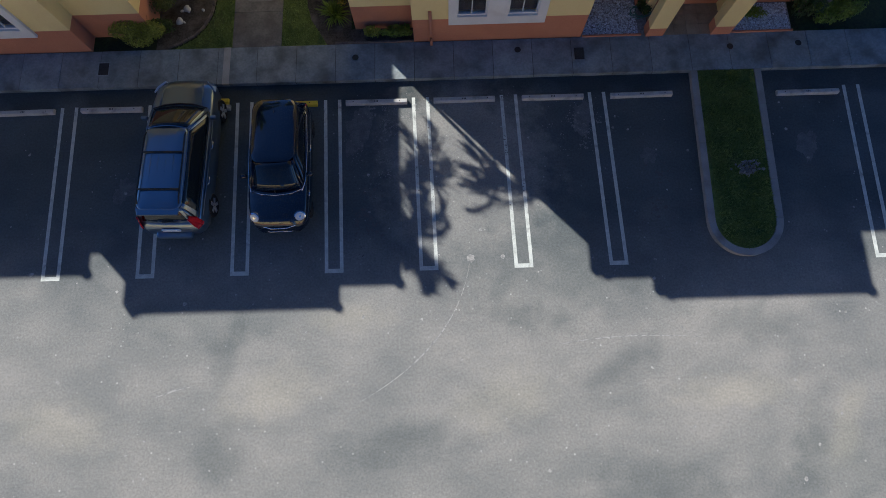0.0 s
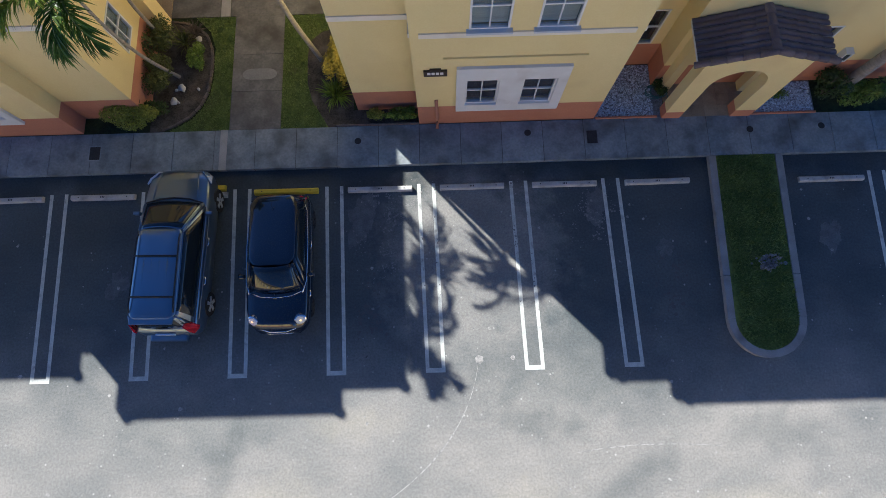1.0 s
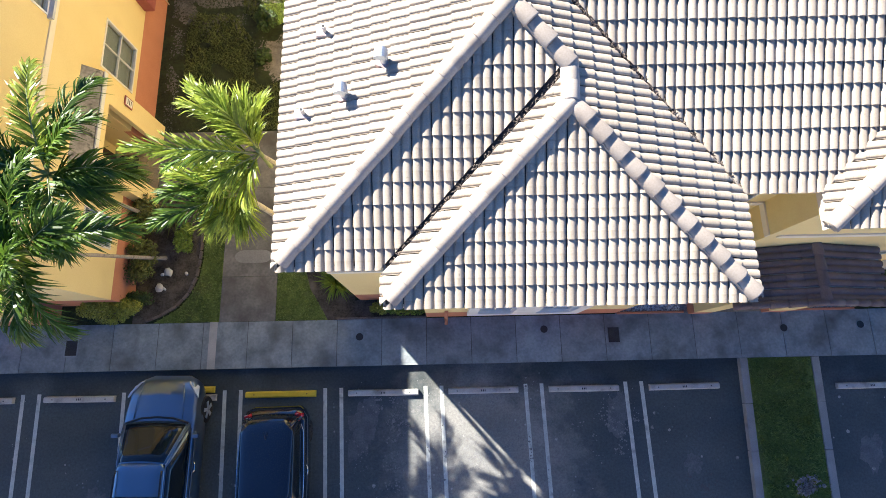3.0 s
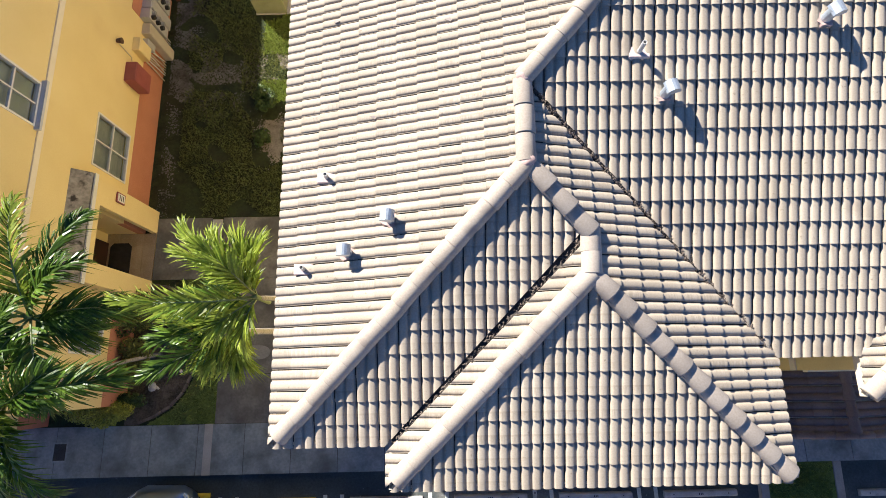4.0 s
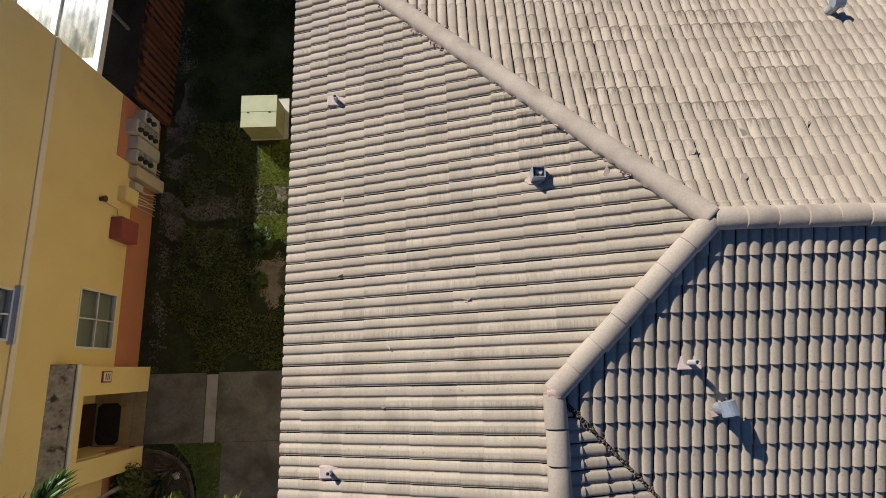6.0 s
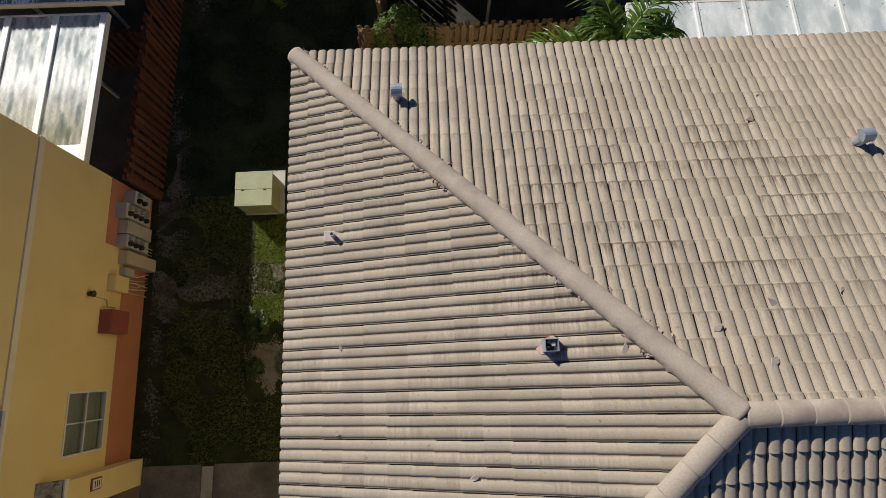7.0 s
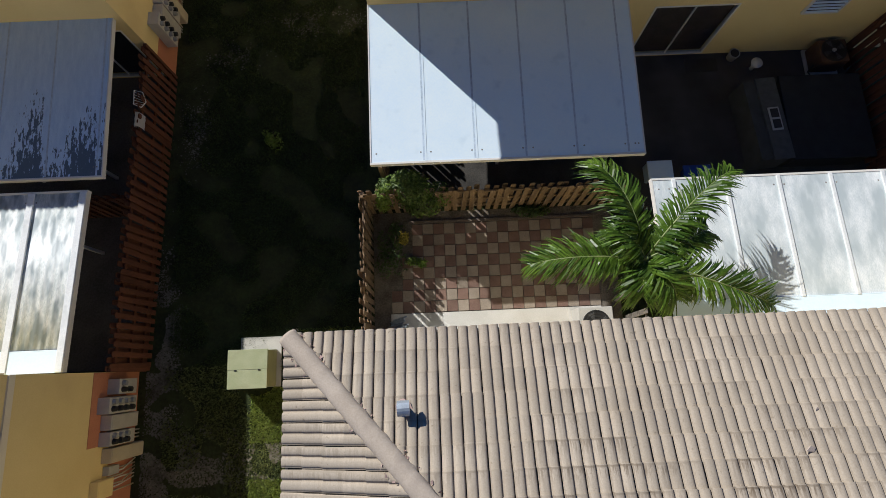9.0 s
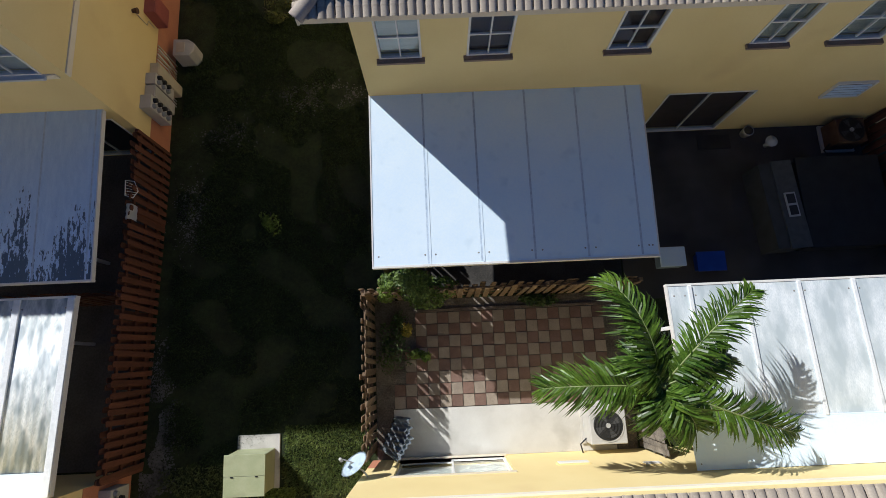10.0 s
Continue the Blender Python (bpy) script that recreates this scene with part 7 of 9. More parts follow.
lou = thing("jalousie_window", "white jalousie window in the shaded wall", "window", kind="structure", at=(9.86, 28.67, 1.95))
bm = B()
for c in ((0, 0.05, 0, 0.75), (0.95, 1.0, 0, 0.75), (0.05, 0.95, 0, 0.05), (0.05, 0.95, 0.7, 0.75)):
    box(bm, c[0], c[1], -0.06, 0.0, c[2], c[3])
part("frame", bm, TRIM, lou)
bm = B()
box(bm, 0.05, 0.95, -0.012, -0.002, 0.05, 0.7)
part("screen", bm, DARK, lou)
for k in range(5):
    bm = B()
    v = box(bm, 0.05, 0.95, -0.06, -0.02, 0.08 + 0.125 * k, 0.095 + 0.125 * k)
    for q in v:
        if q.co.y < -0.04:
            q.co.z -= 0.02
    part("slat", bm, METAL_WHITE, lou)

yard_mat = thing("door_mat", "black mat on the yard paving before the glass door", "door mat", at=(7.96, 28.28, LAWN_Z + 0.03))
bm = B()
prism(bm, [(-0.48, -0.22), (0.48, -0.22), (0.48, 0.22), (-0.48, 0.22)], 0.0, 0.02)
part("mat_top", bm, DARK, yard_mat, bevel=0.004)
bucket = thing("bucket", "small grey bucket beside the glass door", "bucket", at=(8.88, 28.48, LAWN_Z + 0.03))
bm = B()
tube(bm, [(0, 0, 0), (0, 0, 0.26), (0, 0, 0.27)], [0.12, 0.155, 0.16], 18)
part("tub", bm, GREY_BOX, bucket, smooth=True)
bm = B()
tube(bm, [(0, 0, 0.271), (0, 0, 0.274)], 0.13, 18)
part("inside", bm, DARK, bucket)
# shade is put into the casing colour, so it sinks into the yard
condenser(11.1, 11.9, 27.85, 28.55, LAWN_Z + 0.05, 0.65, "air-conditioner condenser in the corner of the shaded yard, coloured dark as in shade", RUST)
sign = thing("wall_sign", "small white sign in a red frame beside the side porch", "sign", at=(*fl(-2.61, 12.72), 2.0))
bm = B()
box(bm, 0.0, 0.03, -0.13, 0.13, -0.17, 0.17)
part("frame", bm, RED_BOX, sign, bevel=0.004)
bm = B()
box(bm, 0.031, 0.036, -0.10, 0.10, -0.14, 0.14)
face = part("face", bm, TRIM, sign)
for k in range(3):
    bm = B()
    box(bm, 0.0365, 0.038, -0.07, 0.07, -0.09 + 0.07 * k, -0.06 + 0.07 * k)
    part("bar", bm, DARK, face)

# ---- cars ----
CHROME = shiny("chrome", (0.75, 0.76, 0.78), 0.12, 1.0)
TYRE = material("tyre_rubber", (0.012, 0.012, 0.012), (0.025, 0.025, 0.025), 0.85, scale=10, fine=60)
RIM = material("alloy_rim", (0.62, 0.63, 0.65), (0.75, 0.76, 0.78), 0.3, metal=0.6, scale=8)
CAR_GLASS = shiny("car_glass", (0.012, 0.016, 0.018), 0.03, coat=0.25)
RED_LENS = shiny("red_lens", (0.45, 0.01, 0.012), 0.1, coat=1.0)
CLEAR_LENS = shiny("clear_lens", (0.55, 0.60, 0.66), 0.10, coat=1.0)


def lerp_rows(rows, y):
    """Values of a table of (y, a, b, ...) at y, eased between its rows."""
    for r0, r1 in zip(rows, rows[1:]):
        if r0[0] <= y <= r1[0]:
            s = (y - r0[0]) / (r1[0] - r0[0])
            s = s * s * (3 - 2 * s)
            return [p + (q - p) * s for p, q in zip(r0[1:], r1[1:])]
    return list(rows[-1][1:])


def shell(rows, n, hump=0.35):
    """A car's lower body: rows of (y, half width, sill height, shoulder height, middle height)."""
    bm = B()
    y0, y1 = rows[0][0], rows[-1][0]
    grid = []
    for i in range(n + 1):
        y = y0 + (y1 - y0) * i / n
        w, sill, sh, mid = lerp_rows(rows, y)
        half = [(w * 0.90, sill), (w * 0.985, sill + 0.10), (w, sill + 0.45 * (sh - sill)), (w * 0.985, sh - 0.10), (w * 0.955, sh - 0.02), (w * 0.90, sh + 0.01), (w * 0.6, sh + (mid - sh) * 0.75), (w * 0.25, mid), (0.0, mid + 0.004)]
        full = half + [(-x, z) for x, z in half[-2::-1]]
        grid.append([bm.verts.new((x, y, z)) for x, z in full])
    k = len(grid[0])
    for a, b_ in zip(grid, grid[1:]):
        for j in range(k - 1):
            bm.faces.new((a[j], a[j + 1], b_[j + 1], b_[j]))
        bm.faces.new((a[k - 1], a[0], b_[0], b_[k - 1]))
    bm.faces.new(grid[0])
    bm.faces.new(grid[-1][::-1])
    return bm


def ring_loft(rings, top=True, bottom=True):
    bm = B()
    vs = [[bm.verts.new(p) for p in r] for r in rings]
    k = len(vs[0])
    for a, b_ in zip(vs, vs[1:]):
        for j in range(k):
            bm.faces.new((a[j], a[(j + 1) % k], b_[(j + 1) % k], b_[j]))
    if top:
        bm.faces.new(vs[-1])
    if bottom:
        bm.faces.new(vs[0][::-1])
    return bm


def round_rect(w0, w1, y0, y1, z0, z1, r=0.22, n=5, bow=0.0):
    """A rounded plan outline: half width w0 at y0 and w1 at y1, heights z0 at y0 and z1 at y1; bow arches its ends."""
    pts = []
    for cx, cy, a0, w, sy in ((1, y1, 0, w1, -1), (-1, y1, 90, w1, -1), (-1, y0, 180, w0, 1), (1, y0, 270, w0, 1)):
        for k in range(n + 1):
            a = radians(a0 + 90 * k / n)
            x = cx * (w - r) + r * math.cos(a)
            y = cy + sy * r + r * math.sin(a)
            pts.append((x, y))
    out = []
    for x, y in pts:
        s = (y - y0) / (y1 - y0)
        e = bow * (1 - (x / max(w0, w1)) ** 2)
        out.append((x, y + (e if s > 0.5 else -e), z0 + (z1 - z0) * s))
    return out


def wheel(parent, x, y, r, width, side, spokes=5, alloy=None):
    bm = B()
    tube(bm, [(x - side * width / 2, y, r), (x - side * width * 0.35, y, r), (x + side * width * 0.35, y, r), (x + side * width / 2, y, r)], [r * 0.93, r, r, r * 0.93], 28)
    w = part("wheel", bm, TYRE, parent)
    bm = B()
    tube(bm, [(x + side * width * 0.3, y, r), (x + side * (width / 2 + 0.006), y, r)], [r * 0.62, r * 0.64], 24)
    part("rim_well", bm, DARK, w)
    bm = B()
    xo = x + side * (width / 2 + 0.01)
    for k in range(spokes):
        a = 6.2832 * k / spokes + 0.3
        c, s = math.cos(a), math.sin(a)
        q = [(-0.035, 0.03), (0.035, 0.03), (0.05, r * 0.62), (-0.05, r * 0.62)]
        v = [bm.verts.new((xo + side * d, y + u * -s + l * c, r + u * c + l * s)) for d in (0, 0.015) for u, l in q]
        for f in ((0, 1, 2, 3), (7, 6, 5, 4), (0, 4, 5, 1), (1, 5, 6, 2), (2, 6, 7, 3), (3, 7, 4, 0)):
            bm.faces.new([v[i] for i in f])
    part("rim", bm, alloy or RIM, w)
    return w


def strip(parent, name, pts, r, mat, label=""):
    bm = B()
    tube(bm, pts, r, 6)
    return part(name, bm, mat, parent, label, smooth=True)


def glazing(corners, bulge=(0.0, 0.0), span=(0.0, 1.0, 0.0, 1.0), off=0.0, thick=0.012, nu=10, nv=5):
    """A curved panel over four corners (bottom near, bottom far, top far, top near), bowed outwards; span cuts out a
    part of it and off lifts it off the body."""
    a, b_, c, d = (Vector(p) for p in corners)
    n = (b_ - a).cross(d - a).normalized()
    u0, u1, v0, v1 = span

    def at(u, v, o):
        p = a * (1 - u) * (1 - v) + b_ * u * (1 - v) + c * u * v + d * (1 - u) * v
        return p + n * (bulge[0] * 4 * u * (1 - u) + bulge[1] * 4 * v * (1 - v) + o)
    bm = B()
    lay = []
    for o in (off, off - thick):
        lay.append([[bm.verts.new(at(u0 + (u1 - u0) * i / nu, v0 + (v1 - v0) * j / nv, o)) for j in range(nv + 1)] for i in range(nu + 1)])
    for k, g in enumerate(lay):
        for i in range(nu):
            for j in range(nv):
                q = (g[i][j], g[i + 1][j], g[i + 1][j + 1], g[i][j + 1])
                bm.faces.new(q if k == 0 else q[::-1])
    for i in range(nu):
        for j in (0, nv):
            bm.faces.new((lay[0][i][j], lay[0][i + 1][j], lay[1][i + 1][j], lay[1][i][j]))
    for j in range(nv):
        for i in (0, nu):
            bm.faces.new((lay[0][i][j], lay[0][i][j + 1], lay[1][i][j + 1], lay[1][i][j]))
    return bm


def cabin(t, paint, front, rear, side, bow, side_span, pillar):
    """The painted cabin of a car with its windscreen, rear window and side windows. front, rear: (half width, y, z) at
    the foot and at the top; side: half widths and y, z of the four corners."""
    (fw, fy, fz), (gw, gy, gz) = front
    (rw, ry, rz), (sw, sy, sz) = rear
    screen = [(fw, fy, fz), (-fw, fy, fz), (-gw, gy, gz), (gw, gy, gz)]
    back = [(-rw, ry, rz), (rw, ry, rz), (sw, sy, sz), (-sw, sy, sz)]
    part("scuttle", glazing(screen, (bow, 0.02)), paint, t, smooth=True)
    part("windscreen", glazing(screen, (bow, 0.02), (0.035, 0.965, 0.05, 0.97), 0.008), CAR_GLASS, t, "dark glossy windscreen", smooth=True)
    part("tailgate", glazing(back, (0.06, 0.02)), paint, t, smooth=True)
    part("rear_window", glazing(back, (0.06, 0.02), (0.07, 0.93, 0.16, 0.94), 0.008), CAR_GLASS, t, "dark rear window", smooth=True)
    (bw, by, bz), (cw, cy, cz), (dw, dy, dz), (ew, ey, ez) = side
    for k in (1, -1):
        flank = [(k * bw, by, bz), (k * cw, cy, cz), (k * dw, dy, dz), (k * ew, ey, ez)]
        if k > 0:
            flank = [flank[1], flank[0], flank[3], flank[2]]
        span = side_span if k < 0 else (1 - side_span[1], 1 - side_span[0], side_span[2], side_span[3])
        part("cabin_side", glazing(flank, (0.02, 0.02)), paint, t, smooth=True)
        part("side_window", glazing(flank, (0.02, 0.02), span, 0.008), CAR_GLASS, t, "dark tinted side window", smooth=True)
        strip(t, "a_pillar", [(k * (fw + bw) / 2, (fy + by) / 2, fz), (k * (fw + gw + bw + ew) / 4, (fy + gy + by + ey) / 4 + 0.015, (fz + gz) / 2 + 0.01), (k * (gw + ew) / 2, (gy + ey) / 2, gz)], pillar, paint)
        strip(t, "rear_pillar", [(k * (rw + cw) / 2, (ry + cy) / 2, rz), (k * (rw + sw + cw + dw) / 4, (ry + sy + cy + dy) / 4 - 0.01, (rz + sz) / 2 + 0.01), (k * (sw + dw) / 2, (sy + dy) / 2, sz)], pillar * 1.6, paint)


def suv():
    paint = material("steel_blue_paint", (0.165, 0.215, 0.275), (0.180, 0.235, 0.295), 0.30, metal=0.8, scale=0.5, fine=300, bump=0.0, coat=1.0)
    t = thing("car", "steel-blue sport utility car parked nose to the kerb", "car", "parked cars")
    rows = [(-2.30, 0.70, 0.42, 0.62, 0.66), (-2.22, 0.82, 0.36, 0.85, 0.95), (-2.0, 0.89, 0.30, 1.00, 1.02), (-0.6, 0.915, 0.26, 1.02, 1.03), (0.75, 0.91, 0.26, 1.00, 1.05), (1.25, 0.90, 0.28, 0.97, 1.05), (1.9, 0.85, 0.30, 0.90, 1.00), (2.14, 0.76, 0.32, 0.80, 0.90), (2.26, 0.62, 0.36, 0.68, 0.76), (2.32, 0.46, 0.42, 0.56, 0.60)]
    body = part("body", shell(rows, 48), paint, t, smooth=True)
    cabin(t, paint, ((0.79, 1.20, 1.04), (0.555, 0.33, 1.555)), ((0.73, -2.12, 1.03), (0.56, -1.90, 1.535)),
          ((0.825, 1.12, 1.03), (0.815, -2.02, 1.03), (0.585, -1.86, 1.545), (0.565, 0.31, 1.555)), 0.10, (0.035, 0.95, 0.05, 0.97), 0.024)
    roof = ring_loft([round_rect(0.60, 0.575, -1.95, 0.36, 1.530, 1.535, 0.18, bow=0.06), round_rect(0.59, 0.565, -1.94, 0.345, 1.565, 1.570, 0.18, bow=0.06), round_rect(0.56, 0.535, -1.90, 0.31, 1.590, 1.595, 0.17, bow=0.055), round_rect(0.48, 0.455, -1.82, 0.24, 1.615, 1.620, 0.15, bow=0.05), round_rect(0.33, 0.31, -1.6, 0.04, 1.632, 1.635, 0.12, bow=0.03), round_rect(0.16, 0.16, -1.2, -0.35, 1.637, 1.640, 0.08)])
    roof = part("roof", roof, paint, t, smooth=True)
    bm = B()
    prism(bm, [(-0.54, -2.10), (0.54, -2.10), (0.57, -1.90), (-0.57, -1.90)], 1.530, 1.572)
    part("spoiler", bm, paint, t, bevel=0.018)
    for s in (-1, 1):
        strip(t, "roof_rail", [(s * 0.555, -1.80, 1.600), (s * 0.555, -1.615, 1.650), (s * 0.54, 0.08, 1.660), (s * 0.53, 0.20, 1.615)], 0.020, DARK)
        strip(t, "window_trim", [(s * 0.84, 1.08, 1.035), (s * 0.86, 0.0, 1.045), (s * 0.85, -2.0, 1.045)], 0.010, DARK)
        strip(body, "bonnet_crease", [(s * 0.60, 1.30, 1.035), (s * 0.57, 1.75, 1.01), (s * 0.50, 2.10, 0.915)], 0.012, paint)
        strip(body, "shoulder_line", [(s * 0.905, 1.0, 0.93), (s * 0.918, 0.0, 0.94), (s * 0.91, -1.9, 0.95)], 0.010, paint)
        for y in (0.28, -0.78):
            strip(t, "door_handle", [(s * 0.905, y, 0.86), (s * 0.94, y - 0.05, 0.865), (s * 0.94, y - 0.18, 0.865), (s * 0.905, y - 0.23, 0.86)], 0.018, CHROME, "pale door handle")
        bm = B()
        box(bm, s * 0.88, s * 1.06, 0.86, 0.96, 0.98, 1.12)
        part("mirror", bm, paint, t, bevel=0.025)
        bm = B()
        rr = [(s * 0.84, -2.10, 0.78), (s * 0.86, -2.02, 0.80), (s * 0.81, -2.0, 1.10), (s * 0.70, -2.05, 1.28), (s * 0.64, -2.13, 1.26), (s * 0.70, -2.22, 0.98), (s * 0.74, -2.24, 0.80)]
        v0 = [bm.verts.new(p) for p in rr]
        v1 = [bm.verts.new((p[0] * 1.03, p[1] - 0.03, p[2])) for p in rr]
        for i in range(7):
            bm.faces.new((v0[i], v0[(i + 1) % 7], v1[(i + 1) % 7], v1[i]))
        bm.faces.new(v0)
        bm.faces.new(v1[::-1])
        part("tail_light", bm, RED_LENS, t, "red tail light")
        bm = B()
        rr = [(s * 0.56, 2.19, 0.68), (s * 0.80, 2.04, 0.72), (s * 0.87, 1.78, 0.885), (s * 0.78, 1.92, 0.925), (s * 0.60, 2.14, 0.86)]
        v0 = [bm.verts.new(p) for p in rr]
        v1 = [bm.verts.new((p[0] * 1.02, p[1] + 0.025, p[2] + 0.025)) for p in rr]
        for i in range(5):
            bm.faces.new((v0[i], v0[(i + 1) % 5], v1[(i + 1) % 5], v1[i]))
        bm.faces.new(v0)
        bm.faces.new(v1[::-1])
        part("headlight", bm, CLEAR_LENS, t, "clear wraparound headlight")
        wheel(t, s * 0.785, 1.47, 0.345, 0.22, s)
        wheel(t, s * 0.79, -1.45, 0.345, 0.22, s)
    for y in (-0.38, -1.42):
        strip(t, "cross_bar", [(-0.55, y, 1.660), (0, y, 1.675), (0.55, y, 1.660)], 0.026, DARK, "black roof cross bar")
    for x in (-0.3, -0.1, 0.1, 0.3):
        strip(roof, "roof_rib", [(x, -1.715, 1.605), (x, -0.9, 1.633), (x, -0.44, 1.633)], 0.010, paint)
    bm = B()
    box(bm, -0.50, 0.50, -2.46, -2.14, 0.44, 0.62)
    part("rear_bumper", bm, paint, t, bevel=0.06)
    bm = B()
    box(bm, -0.24, 0.24, -2.315, -2.27, 0.72, 0.84)
    part("number_plate", bm, METAL_WHITE, t)
    strip(t, "wiper", [(-0.1, -2.17, 1.10), (0.35, -2.15, 1.18)], 0.01, DARK)
    strip(t, "windscreen_base", [(-0.76, 1.20, 1.05), (-0.4, 1.31, 1.07), (0, 1.34, 1.075), (0.4, 1.31, 1.07), (0.76, 1.20, 1.05)], 0.024, DARK)
    bm = B()
    box(bm, -0.07, 0.07, 0.62, 0.64, 1.435, 1.465)
    part("sticker", bm, CLEAR_LENS, t)
    t.matrix_basis = pose(-6.93, 3.42, 0.004, 0, 0, -1.3)


def mini():
    paint = material("black_car_paint", (0.006, 0.008, 0.016), (0.008, 0.011, 0.022), 0.12, scale=0.5, fine=300, bump=0.0, coat=1.0)
    t = thing("car", "small black hatchback with round chrome headlights", "car", "parked cars")
    rows = [(-1.90, 0.60, 0.36, 0.55, 0.58), (-1.84, 0.72, 0.30, 0.76, 0.84), (-1.6, 0.81, 0.26, 0.88, 0.92), (-0.4, 0.84, 0.22, 0.91, 0.92), (0.75, 0.835, 0.22, 0.89, 0.94), (1.2, 0.825, 0.24, 0.86, 0.935), (1.60, 0.79, 0.26, 0.80, 0.90), (1.78, 0.72, 0.28, 0.70, 0.81), (1.86, 0.64, 0.30, 0.58, 0.66), (1.92, 0.52, 0.34, 0.48, 0.52)]
    body = part("body", shell(rows, 44), paint, t, smooth=True)
    cabin(t, paint, ((0.66, 0.84, 0.93), (0.53, 0.25, 1.415)), ((0.66, -1.70, 0.93), (0.52, -1.50, 1.33)),
          ((0.755, 0.70, 0.925), (0.715, -1.60, 0.925), (0.575, -1.46, 1.34), (0.575, 0.20, 1.41)), 0.15, (0.10, 0.95, 0.10, 0.92), 0.032)
    part("roof", ring_loft([round_rect(0.635, 0.605, -1.60, 0.22, 1.30, 1.40, 0.26, bow=0.10), round_rect(0.62, 0.59, -1.58, 0.21, 1.335, 1.425, 0.25, bow=0.10), round_rect(0.565, 0.54, -1.50, 0.17, 1.37, 1.443, 0.24, bow=0.09), round_rect(0.45, 0.43, -1.34, 0.06, 1.40, 1.452, 0.20, bow=0.06), round_rect(0.31, 0.30, -1.1, -0.10, 1.418, 1.457, 0.15, bow=0.03), round_rect(0.15, 0.15, -0.8, -0.35, 1.436, 1.458, 0.08)]), paint, t, smooth=True)
    for s in (-1, 1):
        strip(t, "belt_trim", [(s * 0.70, 0.92, 0.945), (s * 0.79, 0.6, 0.93), (s * 0.81, -0.3, 0.935), (s * 0.775, -1.3, 0.93), (s * 0.62, -1.74, 0.91)], 0.014, CHROME, "thin chrome belt line")
        strip(t, "door_handle", [(s * 0.83, -0.28, 0.78), (s * 0.87, -0.32, 0.78), (s * 0.87, -0.47, 0.78), (s * 0.83, -0.50, 0.78)], 0.018, CHROME, "chrome door handle")
        strip(t, "side_marker", [(s * 0.835, 1.00, 0.70), (s * 0.845, 0.84, 0.70)], 0.024, CHROME)
        bm = B()
        tube(bm, [(s * 0.82, 0.46, 0.95), (s * 0.98, 0.44, 0.97)], [0.05, 0.085], 12)
        part("mirror", bm, paint, t, smooth=True)
        cx, cy, cz = s * 0.615, 1.60, 0.80
        nrm = Vector((s * 0.28, 0.62, 0.73)).normalized()
        for r, off, mat, nm in ((0.155, 0.0, CHROME, "headlight_ring"), (0.128, 0.018, CLEAR_LENS, "headlight")):
            bm = B()
            c = Vector((cx, cy, cz))
            tube(bm, [c - nrm * 0.08, c + nrm * (0.02 + off), c + nrm * (0.032 + off)], [r, r, r * 0.8], 24)
            part(nm, bm, mat, t, "round chrome-ringed headlight" if off else "")
        bm = B()
        tube(bm, [Vector((cx, cy, cz)) + nrm * 0.03, Vector((cx, cy, cz)) + nrm * 0.056], [0.05, 0.035], 16)
        part("bulb_reflector", bm, CHROME, t)
        bm = B()
        tube(bm, [(s * 0.60, -1.60, 0.80), (s * 0.655, -1.74, 0.84)], [0.13, 0.105], 14)
        part("tail_light", bm, RED_LENS, t, "red tail light")
        wheel(t, s * 0.70, 1.22, 0.295, 0.18, s, 7, DARK)
        wheel(t, s * 0.70, -1.24, 0.295, 0.18, s, 7, DARK)
    strip(t, "grille_bar", [(-0.46, 1.82, 0.66), (-0.2, 1.90, 0.655), (0.2, 1.90, 0.655), (0.46, 1.82, 0.66)], 0.018, CHROME, "chrome grille bar")
    strip(t, "bumper_trim", [(-0.60, 1.80, 0.47), (-0.3, 1.93, 0.46), (0.3, 1.93, 0.46), (0.60, 1.80, 0.47)], 0.016, CHROME)
    strip(t, "bonnet_trim", [(-0.70, 0.88, 0.945), (-0.4, 1.00, 0.958), (0.0, 1.04, 0.962), (0.4, 1.00, 0.958), (0.70, 0.88, 0.945)], 0.011, CHROME)
    strip(t, "wiper", [(0.02, 0.98, 0.985), (0.05, 0.70, 1.20)], 0.009, DARK)
    strip(t, "aerial", [(0.0, -1.2, 1.42), (0.0, -1.38, 1.56)], 0.008, DARK)
    t.matrix_basis = pose(-4.11, 3.02, 0.004, 0, 0, 180.6)


suv()
mini()

# ---- plants ----
FROND = material("palm_frond", (0.040, 0.090, 0.008), (0.140, 0.225, 0.022), 0.36, scale=1.4, fine=20, bump=0.0, island=True, spread=0.45, spec=0.35)
FROND_PALE = material("palm_frond_pale", (0.16, 0.24, 0.014), (0.40, 0.46, 0.060), 0.36, scale=1.4, fine=20, bump=0.0, island=True, spread=0.45, spec=0.35)
STEM = material("palm_stem", (0.14, 0.19, 0.05), (0.26, 0.29, 0.11), 0.5, scale=3, fine=30, bump=0.0)
TRUNK = material("palm_trunk", (0.24, 0.21, 0.17), (0.42, 0.385, 0.33), 0.9, scale=3, fine=30, bump=0.4, stretch=(1, 1, 4), stain=(0.14, 0.12, 0.09), stain_scale=3)
LEAF_DARK = material("shrub_leaf", (0.030, 0.060, 0.010), (0.085, 0.13, 0.025), 0.5, scale=3, fine=20, bump=0.0, island=True, spread=0.35)
# brighter green in place of sunlight that misses the fence bush
LEAF_BRIGHTENED = material("brightened_leaf", (0.055, 0.105, 0.014), (0.16, 0.22, 0.035), 0.5, scale=3, fine=20, bump=0.0, island=True, spread=0.4)
